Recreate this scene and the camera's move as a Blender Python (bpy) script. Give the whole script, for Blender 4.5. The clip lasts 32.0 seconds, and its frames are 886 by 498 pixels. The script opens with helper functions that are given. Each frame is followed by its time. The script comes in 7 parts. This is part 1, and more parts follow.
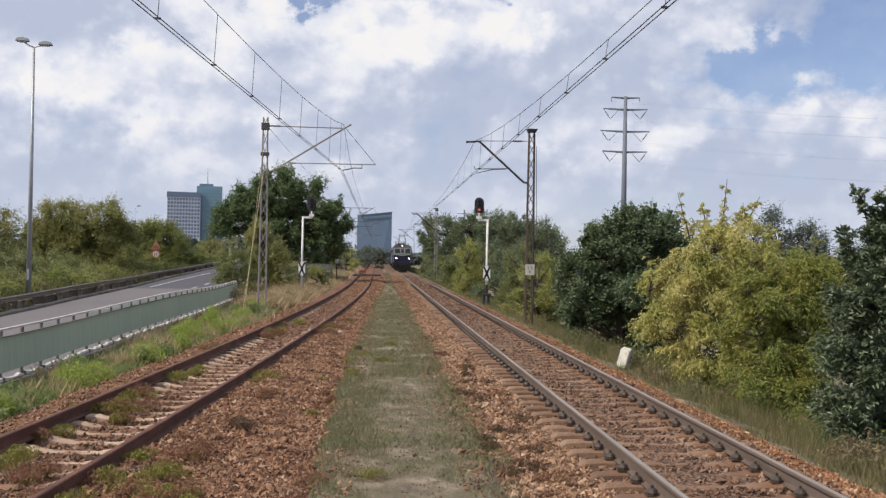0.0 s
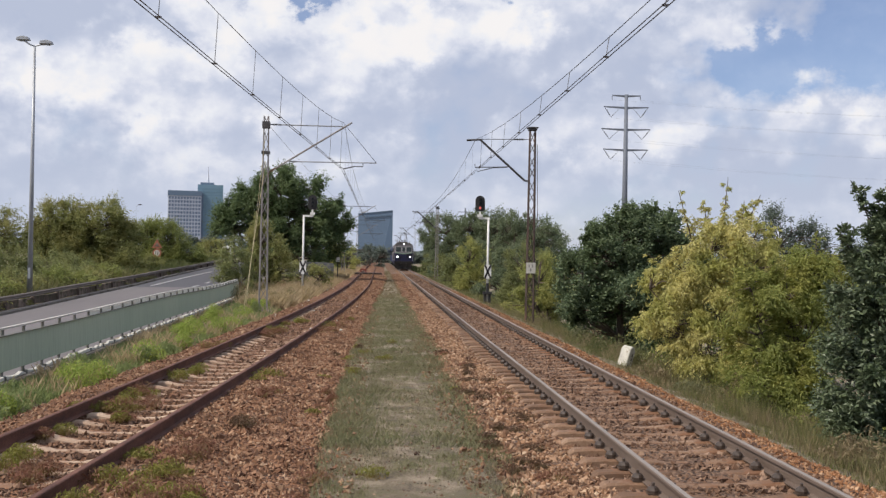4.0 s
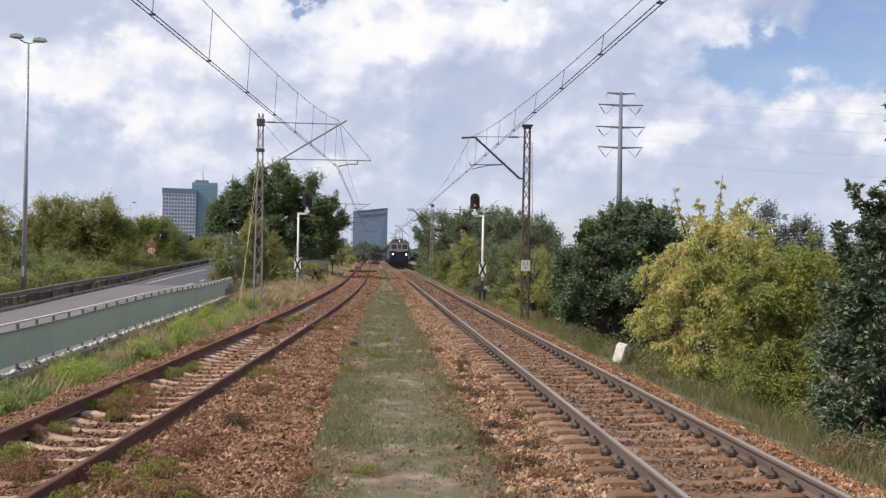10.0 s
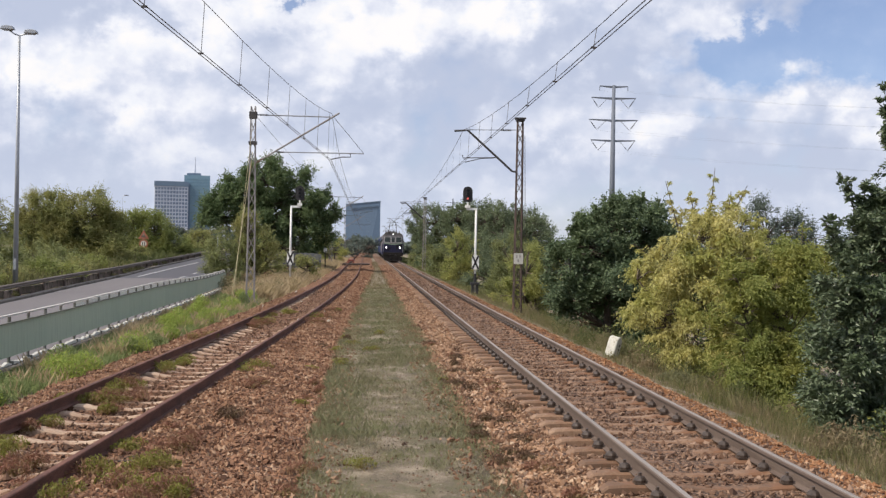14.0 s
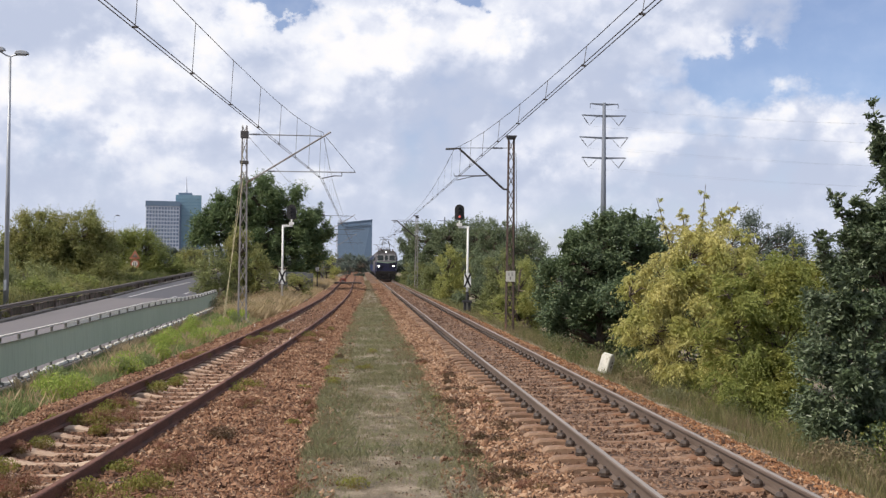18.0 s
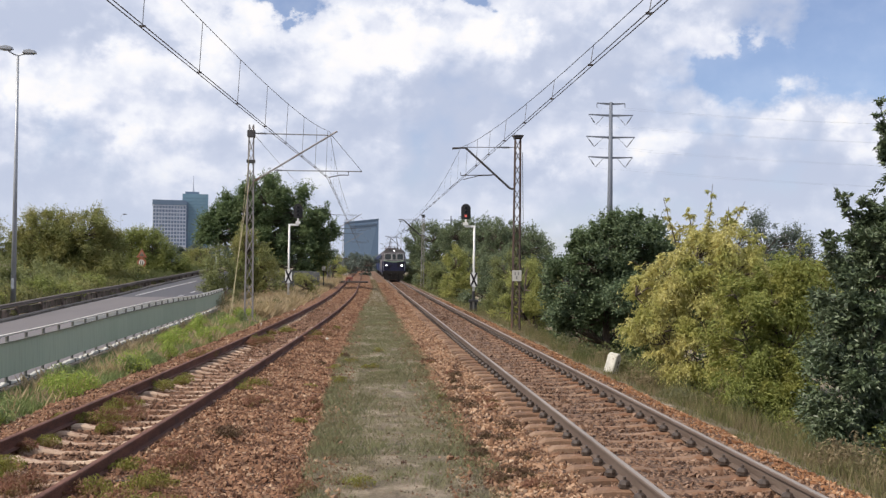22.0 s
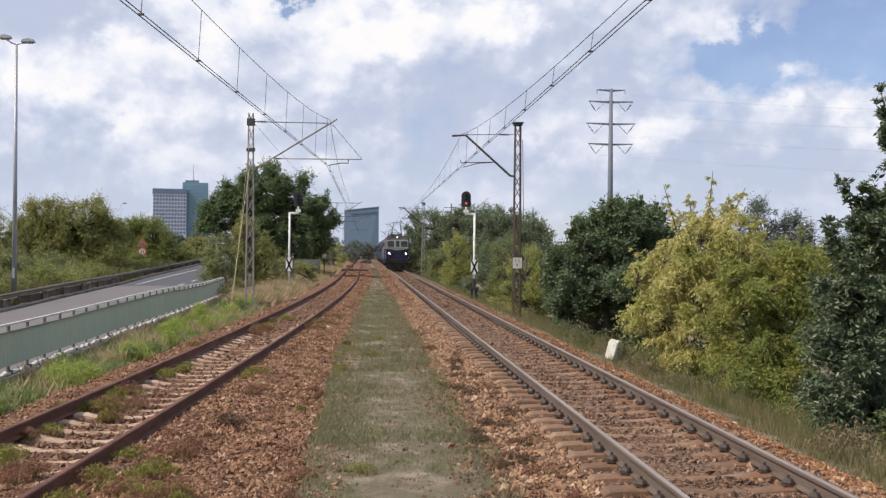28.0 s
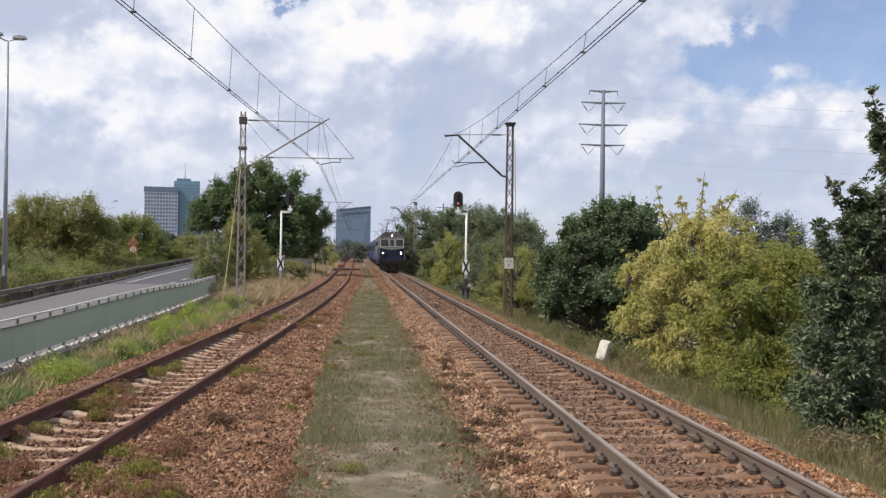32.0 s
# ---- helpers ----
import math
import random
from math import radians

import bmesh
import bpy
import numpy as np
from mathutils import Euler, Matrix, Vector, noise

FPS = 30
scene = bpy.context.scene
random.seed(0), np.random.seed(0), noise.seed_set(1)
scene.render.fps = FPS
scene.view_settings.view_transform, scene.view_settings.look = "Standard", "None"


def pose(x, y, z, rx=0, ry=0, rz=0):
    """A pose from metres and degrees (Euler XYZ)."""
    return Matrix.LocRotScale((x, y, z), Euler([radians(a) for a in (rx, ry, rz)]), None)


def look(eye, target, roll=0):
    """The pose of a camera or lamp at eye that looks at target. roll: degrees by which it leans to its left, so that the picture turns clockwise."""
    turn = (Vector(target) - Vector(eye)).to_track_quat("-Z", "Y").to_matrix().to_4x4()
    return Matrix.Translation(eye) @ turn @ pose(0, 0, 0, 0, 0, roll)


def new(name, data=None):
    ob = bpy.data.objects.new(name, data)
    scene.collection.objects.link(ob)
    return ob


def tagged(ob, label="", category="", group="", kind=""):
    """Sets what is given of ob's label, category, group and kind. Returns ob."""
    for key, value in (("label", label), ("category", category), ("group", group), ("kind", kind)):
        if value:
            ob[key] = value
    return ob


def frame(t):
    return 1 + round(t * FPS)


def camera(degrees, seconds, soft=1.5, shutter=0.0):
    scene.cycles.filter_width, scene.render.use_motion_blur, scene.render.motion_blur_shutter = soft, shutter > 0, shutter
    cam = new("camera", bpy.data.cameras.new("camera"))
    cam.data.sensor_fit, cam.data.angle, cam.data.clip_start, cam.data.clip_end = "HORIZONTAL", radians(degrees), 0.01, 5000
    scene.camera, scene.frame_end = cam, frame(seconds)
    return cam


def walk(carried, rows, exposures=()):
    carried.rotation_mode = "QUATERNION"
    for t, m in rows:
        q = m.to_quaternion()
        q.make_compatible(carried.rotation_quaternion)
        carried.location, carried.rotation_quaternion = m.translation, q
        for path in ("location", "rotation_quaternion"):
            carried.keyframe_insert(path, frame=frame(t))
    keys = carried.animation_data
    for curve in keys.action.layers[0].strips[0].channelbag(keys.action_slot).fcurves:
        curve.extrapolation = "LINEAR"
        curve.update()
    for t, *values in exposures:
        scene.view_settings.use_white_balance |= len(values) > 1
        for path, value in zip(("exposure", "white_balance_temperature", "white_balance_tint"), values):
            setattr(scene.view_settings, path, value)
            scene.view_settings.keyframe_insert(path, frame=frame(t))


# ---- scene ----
EYE = (0.0, 0.0, 2.15)


def aim(turn, tilt, lean):
    """A standing camera, turned to the right of the line, tilted up and leaning to its left, in degrees."""
    return pose(*EYE, 90 + tilt, 0, -turn) @ pose(0, 0, 0, 0, 0, lean)


cam = camera(47.54, 32.0, soft=1.35)
walk(cam, [
    (0, aim(3.672, 0.489, 1.100)), (0.5, aim(3.671, 0.586, 1.099)), (1, aim(3.693, 0.635, 1.090)), (1.5, aim(3.678, 0.681, 1.026)),
    (2, aim(3.627, 0.683, 1.107)), (2.5, aim(3.613, 0.686, 1.078)), (3, aim(3.577, 0.627, 1.069)), (3.5, aim(3.584, 0.435, 1.031)),
    (5.5, aim(3.720, 0.344, 1.099)), (6, aim(3.475, -0.012, 0.922)), (6.5, aim(3.535, -0.191, 0.761)), (7, aim(3.543, -0.091, 0.816)),
    (7.5, aim(3.565, 0.014, 0.811)), (8, aim(3.604, 0.112, 0.791)), (8.5, aim(3.595, 0.208, 0.850)), (9, aim(3.676, 0.266, 0.939)),
    (9.5, aim(3.677, 0.251, 0.953)), (10, aim(3.918, 0.263, 0.991)), (10.5, aim(4.035, 0.221, 0.814)), (11, aim(3.983, 0.144, 0.859)),
    (11.5, aim(4.071, 0.109, 1.066)), (12, aim(4.164, -0.072, 1.128)), (12.5, aim(4.182, 0.007, 1.096)), (13, aim(4.211, 0.033, 1.014)),
    (13.5, aim(4.278, -0.041, 1.044)), (14, aim(4.332, -0.123, 1.004)), (14.5, aim(4.363, -0.174, 0.939)), (16.5, aim(4.414, 0.134, 0.638)),
    (17, aim(4.803, 0.604, 0.681)), (17.5, aim(4.800, 0.853, 0.664)), (18, aim(4.772, 0.913, 0.624)), (18.5, aim(4.674, 0.970, 0.602)),
    (19, aim(4.630, 0.954, 0.523)), (19.5, aim(4.593, 0.914, 0.482)), (20, aim(4.525, 0.877, 0.492)), (20.5, aim(4.487, 0.894, 0.605)),
    (21, aim(4.502, 0.914, 0.664)), (21.5, aim(4.422, 0.913, 0.736)), (22, aim(4.414, 0.869, 0.734)), (22.5, aim(4.345, 0.889, 0.711)),
    (23, aim(4.303, 0.870, 0.735)), (23.5, aim(4.302, 0.813, 0.822)), (24, aim(4.328, 0.741, 0.761)), (24.5, aim(4.377, 0.764, 0.781)),
    (25, aim(4.413, 0.766, 0.794)), (25.5, aim(4.505, 0.667, 0.868)), (27.5, aim(4.461, 0.273, 0.557)), (28, aim(4.397, 0.163, 0.486)),
    (28.5, aim(4.389, 0.162, 0.483)), (29, aim(4.463, 0.187, 0.596)), (29.5, aim(4.446, 0.156, 0.638)), (30, aim(4.451, 0.230, 0.790)),
    (30.5, aim(4.498, 0.168, 0.834)), (31, aim(4.593, 0.171, 0.829)), (31.5, aim(4.637, 0.177, 0.842)), (32, aim(4.867, 0.161, 0.819)),
], [(0, -0.04), (6, -0.04), (7, 0.02), (9.5, 0.08), (19, 0.10), (25, 0.09), (32, 0.07)])

# ---- light: a sun high on the side of the road, under a sky of broken cumulus ----
SUN_AZ, SUN_EL = radians(-112), radians(47)      # from the line of the track, clockwise; above the horizon
sun_way = Vector((math.sin(SUN_AZ) * math.cos(SUN_EL), math.cos(SUN_AZ) * math.cos(SUN_EL), math.sin(SUN_EL)))
sun = new("sun", bpy.data.lights.new("sun", "SUN"))
sun.data.energy, sun.data.angle, sun.data.color = 4.8, radians(0.6), (1.0, 0.905, 0.785)
sun.matrix_world = look(sun_way * 50, (0, 0, 0))
scene.view_settings.exposure = 0.0


def node(nt, kind, **values):
    n = nt.nodes.new(kind)
    for key, value in values.items():
        n.inputs[key.replace("_", " ")].default_value = value
    return n


def math_node(nt, op, a, b=0.0, c=0.0, clamp=False):
    n = nt.nodes.new("ShaderNodeMath")
    n.operation, n.use_clamp = op, clamp
    for i, v in enumerate((a, b, c)):
        if isinstance(v, (int, float)):
            n.inputs[i].default_value = v
        else:
            nt.links.new(v, n.inputs[i])
    return n.outputs[0]


def span(nt, v, a, b, lo=0.0, hi=1.0):
    n = nt.nodes.new("ShaderNodeMapRange")
    n.interpolation_type = "SMOOTHSTEP"
    nt.links.new(v, n.inputs[0])
    for i, x in enumerate((a, b, lo, hi)):
        n.inputs[i + 1].default_value = x
    return n.outputs[0]


def mixed(nt, fac, a, b):
    n = nt.nodes.new("ShaderNodeMix")
    n.data_type = "RGBA"
    for i, v in ((0, fac), (6, a), (7, b)):
        if isinstance(v, (int, float)):
            n.inputs[i].default_value = v
        elif isinstance(v, tuple):
            n.inputs[i].default_value = (*v, 1)
        else:
            nt.links.new(v, n.inputs[i])
    return n.outputs[2]


HEAPS = [(-0.120, 0.150, 0.220, 0.110, 0.055), (0.040, 0.222, 0.042, 0.030, 0.30), (0.128, 0.226, 0.036, 0.024, 0.30), (-0.012, 0.205, 0.040, 0.020, 0.16), (-0.105, 0.226, 0.055, 0.018, 0.18), (-0.300, 0.160, 0.055, 0.018, 0.15), (-0.205, 0.186, 0.040, 0.020, 0.20), (-0.130, 0.180, 0.060, 0.026, 0.12), (-0.237, 0.126, 0.026, 0.013, 0.16), (0.486, 0.124, 0.032, 0.022, 0.20), (0.412, 0.134, 0.022, 0.013, 0.10), (0.300, 0.115, 0.044, 0.017, 0.16), (0.180, 0.122, 0.030, 0.020, 0.12), (0.315, 0.236, 0.022, 0.012, 0.12), (0.365, 0.214, 0.040, 0.009, 0.10), (-0.150, 0.085, 0.060, 0.014, 0.10), (0.570, 0.145, 0.050, 0.030, 0.12)]
GAPS = [(-0.078, 0.252, 0.036, 0.014, 0.62), (0.098, 0.258, 0.022, 0.010, 0.50), (0.425, 0.188, 0.095, 0.030, 0.50), (0.490, 0.236, 0.070, 0.034, 0.46), (0.350, 0.182, 0.045, 0.028, 0.22), (0.352, 0.130, 0.024, 0.018, 0.12), (-0.300, 0.205, 0.030, 0.010, 0.10), (0.250, 0.060, 0.120, 0.020, 0.05), (0.560, 0.210, 0.060, 0.040, 0.20)]
SHADES = [(0.062, 0.128, 0.085, 0.036, 0.20), (0.105, 0.176, 0.045, 0.026, 0.16), (-0.320, 0.212, 0.055, 0.018, 0.22), (-0.020, 0.232, 0.026, 0.010, 0.10), (-0.060, 0.165, 0.050, 0.016, 0.10), (-0.100, 0.118, 0.070, 0.014, 0.09), (0.250, 0.178, 0.050, 0.022, 0.12), (0.220, 0.080, 0.120, 0.020, 0.12), (0.400, 0.090, 0.090, 0.022, 0.14), (-0.320, 0.115, 0.060, 0.018, 0.10), (0.430, 0.130, 0.016, 0.020, 0.10)]


def build_world():
    world = bpy.data.worlds.new("sky")
    scene.world = world
    world.use_nodes = True
    nt = world.node_tree
    nt.nodes.clear()
    sky = nt.nodes.new("ShaderNodeTexSky")
    sky.sky_type, sky.sun_disc = "NISHITA", False
    sky.sun_elevation, sky.sun_rotation = SUN_EL, SUN_AZ
    sky.air_density, sky.dust_density, sky.ozone_density = 1.0, 0.3, 6.0
    co = nt.nodes.new("ShaderNodeTexCoord")
    sep = nt.nodes.new("ShaderNodeSeparateXYZ")
    nt.links.new(co.outputs["Generated"], sep.inputs[0])
    x, y, z = sep.outputs
    turn, rise = math_node(nt, "ARCTAN2", x, y), math_node(nt, "ARCSINE", z)

    def cloud_noise(shift, scale, detail, rough):
        """Billows that stretch a little sideways, round the whole sky."""
        m = nt.nodes.new("ShaderNodeMapping")
        m.inputs["Location"].default_value = shift
        m.inputs["Scale"].default_value = (1.0, 1.0, 1.25)
        nt.links.new(co.outputs["Generated"], m.inputs[0])
        n = node(nt, "ShaderNodeTexNoise", Scale=scale, Detail=detail, Roughness=rough, Distortion=0.0)
        nt.links.new(m.outputs[0], n.inputs["Vector"])
        return n
    big = cloud_noise((0, 0, 0), 8.0, 6.0, 0.46)
    towards_sun = cloud_noise((0.016, 0.002, -0.026), 8.0, 6.0, 0.46)
    fine = cloud_noise((3, 1, 2), 26.0, 5.0, 0.48)
    fine_sun = cloud_noise((3.006, 1.001, 1.989), 26.0, 5.0, 0.48)
    warp = cloud_noise((7, 2, 1), 24.0, 7.0, 0.58)
    bent = nt.nodes.new("ShaderNodeSeparateXYZ")
    nt.links.new(warp.outputs["Color"], bent.inputs[0])
    az = math_node(nt, "ADD", turn, math_node(nt, "MULTIPLY", math_node(nt, "SUBTRACT", bent.outputs[0], 0.5), 0.11))
    el = math_node(nt, "ADD", rise, math_node(nt, "MULTIPLY", math_node(nt, "SUBTRACT", bent.outputs[1], 0.5), 0.085))

    def masses(rows):
        """Soft masses of cloud or gaps: bearing, height, half widths, weight."""
        total = 0.0
        for a, e, ra, re, w in rows:
            dx = math_node(nt, "DIVIDE", math_node(nt, "SUBTRACT", az, a), ra)
            dy = math_node(nt, "DIVIDE", math_node(nt, "SUBTRACT", el, e), re)
            q = math_node(nt, "ADD", math_node(nt, "MULTIPLY", dx, dx), math_node(nt, "MULTIPLY", dy, dy))
            total = math_node(nt, "ADD", math_node(nt, "MULTIPLY", math_node(nt, "POWER", 2.718, math_node(nt, "MULTIPLY", q, -1.0)), w), total)
        return total
    heaps = masses(HEAPS)
    gaps = masses(GAPS)
    shades = masses(SHADES)
    body = math_node(nt, "ADD", math_node(nt, "MULTIPLY", big.outputs[0], 0.66), math_node(nt, "MULTIPLY", fine.outputs[0], 0.34))
    cover = math_node(nt, "SUBTRACT", math_node(nt, "ADD", body, math_node(nt, "ADD", math_node(nt, "MULTIPLY", heaps, 0.8), 0.165)), gaps)
    mask = span(nt, cover, 0.30, 0.66)
    relief = math_node(nt, "MULTIPLY", math_node(nt, "SUBTRACT", big.outputs[0], towards_sun.outputs[0]), 1.3)
    relief = math_node(nt, "ADD", relief, math_node(nt, "MULTIPLY", math_node(nt, "SUBTRACT", fine.outputs[0], fine_sun.outputs[0]), 0.5))
    # rounded billows inside the clouds
    push = nt.nodes.new("ShaderNodeVectorMath")
    push.operation = "MULTIPLY_ADD"
    nt.links.new(warp.outputs["Color"], push.inputs[0])
    push.inputs[1].default_value = (0.16, 0.16, 0.16)
    nt.links.new(co.outputs["Generated"], push.inputs[2])
    puff = node(nt, "ShaderNodeTexVoronoi", Scale=15.0)
    puff.feature = "SMOOTH_F1"
    puff.inputs["Smoothness"].default_value = 0.6
    nt.links.new(push.outputs[0], puff.inputs["Vector"])
    billow = math_node(nt, "MULTIPLY", math_node(nt, "SUBTRACT", 0.47, puff.outputs["Distance"]), 0.55)
    tone = math_node(nt, "ADD", math_node(nt, "MULTIPLY", body, 0.55), math_node(nt, "ADD", relief, math_node(nt, "ADD", billow, 0.22)))
    tone = math_node(nt, "ADD", tone, math_node(nt, "SUBTRACT", math_node(nt, "MULTIPLY", heaps, 2.1), math_node(nt, "MULTIPLY", shades, 1.6)))
    tone = span(nt, tone, 0.22, 1.10)
    ramp = nt.nodes.new("ShaderNodeValToRGB")
    els = ramp.color_ramp.elements
    els[0].position, els[0].color = 0.0, (0.50, 0.555, 0.705, 1)
    els[1].position, els[1].color = 1.0, (0.95, 0.925, 0.925, 1)
    els.new(0.30).color = (0.62, 0.665, 0.795, 1)
    els.new(0.55).color = (0.735, 0.762, 0.865, 1)
    els.new(0.80).color = (0.85, 0.865, 0.925, 1)
    nt.links.new(tone, ramp.inputs[0])
    veil = span(nt, rise, 0.0, 0.13, 0.7, 0.0)
    cloud = mixed(nt, veil, ramp.outputs[0], (0.56, 0.615, 0.745))
    mask = math_node(nt, "MAXIMUM", math_node(nt, "MAXIMUM", mask, 0.2), veil)
    b1 = node(nt, "ShaderNodeBackground", Strength=0.114)
    haze = nt.nodes.new("ShaderNodeMix")
    haze.data_type, haze.blend_type = "RGBA", "MULTIPLY"
    haze.inputs[0].default_value, haze.inputs[7].default_value = 1.0, (1.12, 0.98, 1.0, 1)
    nt.links.new(sky.outputs[0], haze.inputs[6])
    nt.links.new(haze.outputs[2], b1.inputs[0])
    b2 = node(nt, "ShaderNodeBackground", Strength=1.0)
    nt.links.new(cloud, b2.inputs[0])
    mix = nt.nodes.new("ShaderNodeMixShader")
    for i, s in enumerate((mask, b1.outputs[0], b2.outputs[0])):
        nt.links.new(s, mix.inputs[i])
    out = nt.nodes.new("ShaderNodeOutputWorld")
    nt.links.new(mix.outputs[0], out.inputs[0])


build_world()


# ---- materials ----
def surface(name, tones, rough=0.8, scale=6.0, fine=60.0, bump=0.3, depth=0.01, metal=0.0, island=0.0, per_object=0.0,
            stretch=(1, 1, 1), stain=None, stain_scale=0.7, stain_edge=(0.5, 0.62), spread=(0.35, 0.65)):
    """A worn surface: tones are mixed by a coarse and a fine noise; stain is a patchy third colour."""
    m = bpy.data.materials.new(name)
    m.use_nodes = True
    nt = m.node_tree
    b = nt.nodes["Principled BSDF"]
    co = nt.nodes.new("ShaderNodeTexCoord")
    mp = nt.nodes.new("ShaderNodeMapping")
    mp.inputs["Scale"].default_value = stretch
    nt.links.new(co.outputs["Object"], mp.inputs[0])
    a = node(nt, "ShaderNodeTexNoise", Scale=scale, Detail=5.0, Roughness=0.6)
    f = node(nt, "ShaderNodeTexNoise", Scale=fine, Detail=4.0, Roughness=0.65)
    for n in (a, f):
        nt.links.new(mp.outputs[0], n.inputs["Vector"])
    fac = math_node(nt, "ADD", math_node(nt, "MULTIPLY", a.outputs[0], 0.6), math_node(nt, "MULTIPLY", f.outputs[0], 0.4))
    if island:
        geo = nt.nodes.new("ShaderNodeNewGeometry")
        fac = math_node(nt, "ADD", math_node(nt, "MULTIPLY", fac, 1 - island), math_node(nt, "MULTIPLY", geo.outputs["Random Per Island"], island))
        lo, hi = 0.15, 0.85
    else:
        lo, hi = spread
    if per_object:
        info = nt.nodes.new("ShaderNodeObjectInfo")
        fac = math_node(nt, "ADD", fac, math_node(nt, "MULTIPLY", math_node(nt, "SUBTRACT", info.outputs["Random"], 0.5), per_object))
    ramp = nt.nodes.new("ShaderNodeValToRGB")
    els = ramp.color_ramp.elements
    els[0].position, els[0].color = lo, (*tones[0], 1)
    els[1].position, els[1].color = hi, (*tones[-1], 1)
    for i, t in enumerate(tones[1:-1]):
        els.new(lo + (hi - lo) * (i + 1) / (len(tones) - 1)).color = (*t, 1)
    nt.links.new(fac, ramp.inputs[0])
    colour = ramp.outputs[0]
    if stain:
        s = node(nt, "ShaderNodeTexNoise", Scale=stain_scale, Detail=6.0, Roughness=0.65)
        nt.links.new(mp.outputs[0], s.inputs["Vector"])
        colour = mixed(nt, span(nt, s.outputs[0], *stain_edge), colour, stain)
    nt.links.new(colour, b.inputs["Base Color"])
    r = nt.nodes.new("ShaderNodeMapRange")
    nt.links.new(a.outputs[0], r.inputs[0])
    r.inputs[3].default_value, r.inputs[4].default_value = max(rough - 0.12, 0.03), min(rough + 0.12, 1.0)
    nt.links.new(r.outputs[0], b.inputs["Roughness"])
    b.inputs["Metallic"].default_value = metal
    if bump:
        bm = node(nt, "ShaderNodeBump", Strength=bump, Distance=depth)
        nt.links.new(f.outputs[0], bm.inputs["Height"])
        nt.links.new(bm.outputs[0], b.inputs["Normal"])
    return m


def foliage(name, tones, patch, thin=0.3, scale=0.6, rough=0.6):
    """Leaves: each leaf its own tone, with patches across the crown, letting some light through."""
    m = bpy.data.materials.new(name)
    m.use_nodes = True
    nt = m.node_tree
    b = nt.nodes["Principled BSDF"]
    geo = nt.nodes.new("ShaderNodeNewGeometry")
    co = nt.nodes.new("ShaderNodeTexCoord")
    n = node(nt, "ShaderNodeTexNoise", Scale=scale, Detail=4.0, Roughness=0.6)
    nt.links.new(co.outputs["Object"], n.inputs["Vector"])
    colour = mixed(nt, geo.outputs["Random Per Island"], tones[0], tones[1])
    colour = mixed(nt, span(nt, n.outputs[0], 0.42, 0.62), colour, patch)
    nt.links.new(colour, b.inputs["Base Color"])
    b.inputs["Roughness"].default_value = rough
    b.inputs["Specular IOR Level"].default_value = 0.35 if rough > 0.5 else 0.55
    tr = nt.nodes.new("ShaderNodeBsdfTranslucent")
    nt.links.new(colour, tr.inputs[0])
    mix = nt.nodes.new("ShaderNodeMixShader")
    mix.inputs[0].default_value = thin
    nt.links.new(b.outputs[0], mix.inputs[1])
    nt.links.new(tr.outputs[0], mix.inputs[2])
    nt.links.new(mix.outputs[0], nt.nodes["Material Output"].inputs["Surface"])
    return m


def glow(name, colour, strength):
    m = bpy.data.materials.new(name)
    m.use_nodes = True
    b = m.node_tree.nodes["Principled BSDF"]
    b.inputs["Base Color"].default_value = (*colour, 1)
    b.inputs["Emission Color"].default_value = (*colour, 1)
    b.inputs["Emission Strength"].default_value = strength
    return m


M_EARTH = surface("earth_and_moss", [(0.090, 0.070, 0.046), (0.195, 0.154, 0.106), (0.330, 0.272, 0.200)], 0.95, 3.0, 60, 1.0, 0.03,
                  stain=(0.135, 0.118, 0.064), stain_scale=2.2, stain_edge=(0.46, 0.62), spread=(0.39, 0.61))


def stone_bed(name, tones, size=22.0):
    """Crushed stone too far off for single pieces: each cell its own tone and a raised back."""
    m = bpy.data.materials.new(name)
    m.use_nodes = True
    nt = m.node_tree
    b = nt.nodes["Principled BSDF"]
    co = nt.nodes.new("ShaderNodeTexCoord")
    cell = node(nt, "ShaderNodeTexVoronoi", Scale=size, Randomness=1.0)
    wide = node(nt, "ShaderNodeTexNoise", Scale=0.5, Detail=5.0, Roughness=0.6)
    for n in (cell, wide):
        nt.links.new(co.outputs["Object"], n.inputs["Vector"])
    pick = nt.nodes.new("ShaderNodeSeparateXYZ")
    nt.links.new(cell.outputs["Color"], pick.inputs[0])
    fac = math_node(nt, "ADD", math_node(nt, "MULTIPLY", pick.outputs[0], 0.7), math_node(nt, "MULTIPLY", wide.outputs[0], 0.4))
    ramp = nt.nodes.new("ShaderNodeValToRGB")
    els = ramp.color_ramp.elements
    els[0].position, els[0].color = 0.15, (*tones[0], 1)
    els[1].position, els[1].color = 1.0, (*tones[-1], 1)
    for i, t in enumerate(tones[1:-1]):
        els.new(0.15 + 0.85 * (i + 1) / (len(tones) - 1)).color = (*t, 1)
    nt.links.new(fac, ramp.inputs[0])
    nt.links.new(ramp.outputs[0], b.inputs["Base Color"])
    b.inputs["Roughness"].default_value = 0.95
    bm = node(nt, "ShaderNodeBump", Strength=1.0, Distance=0.05)
    bm.invert = True
    nt.links.new(cell.outputs["Distance"], bm.inputs["Height"])
    nt.links.new(bm.outputs[0], b.inputs["Normal"])
    return m


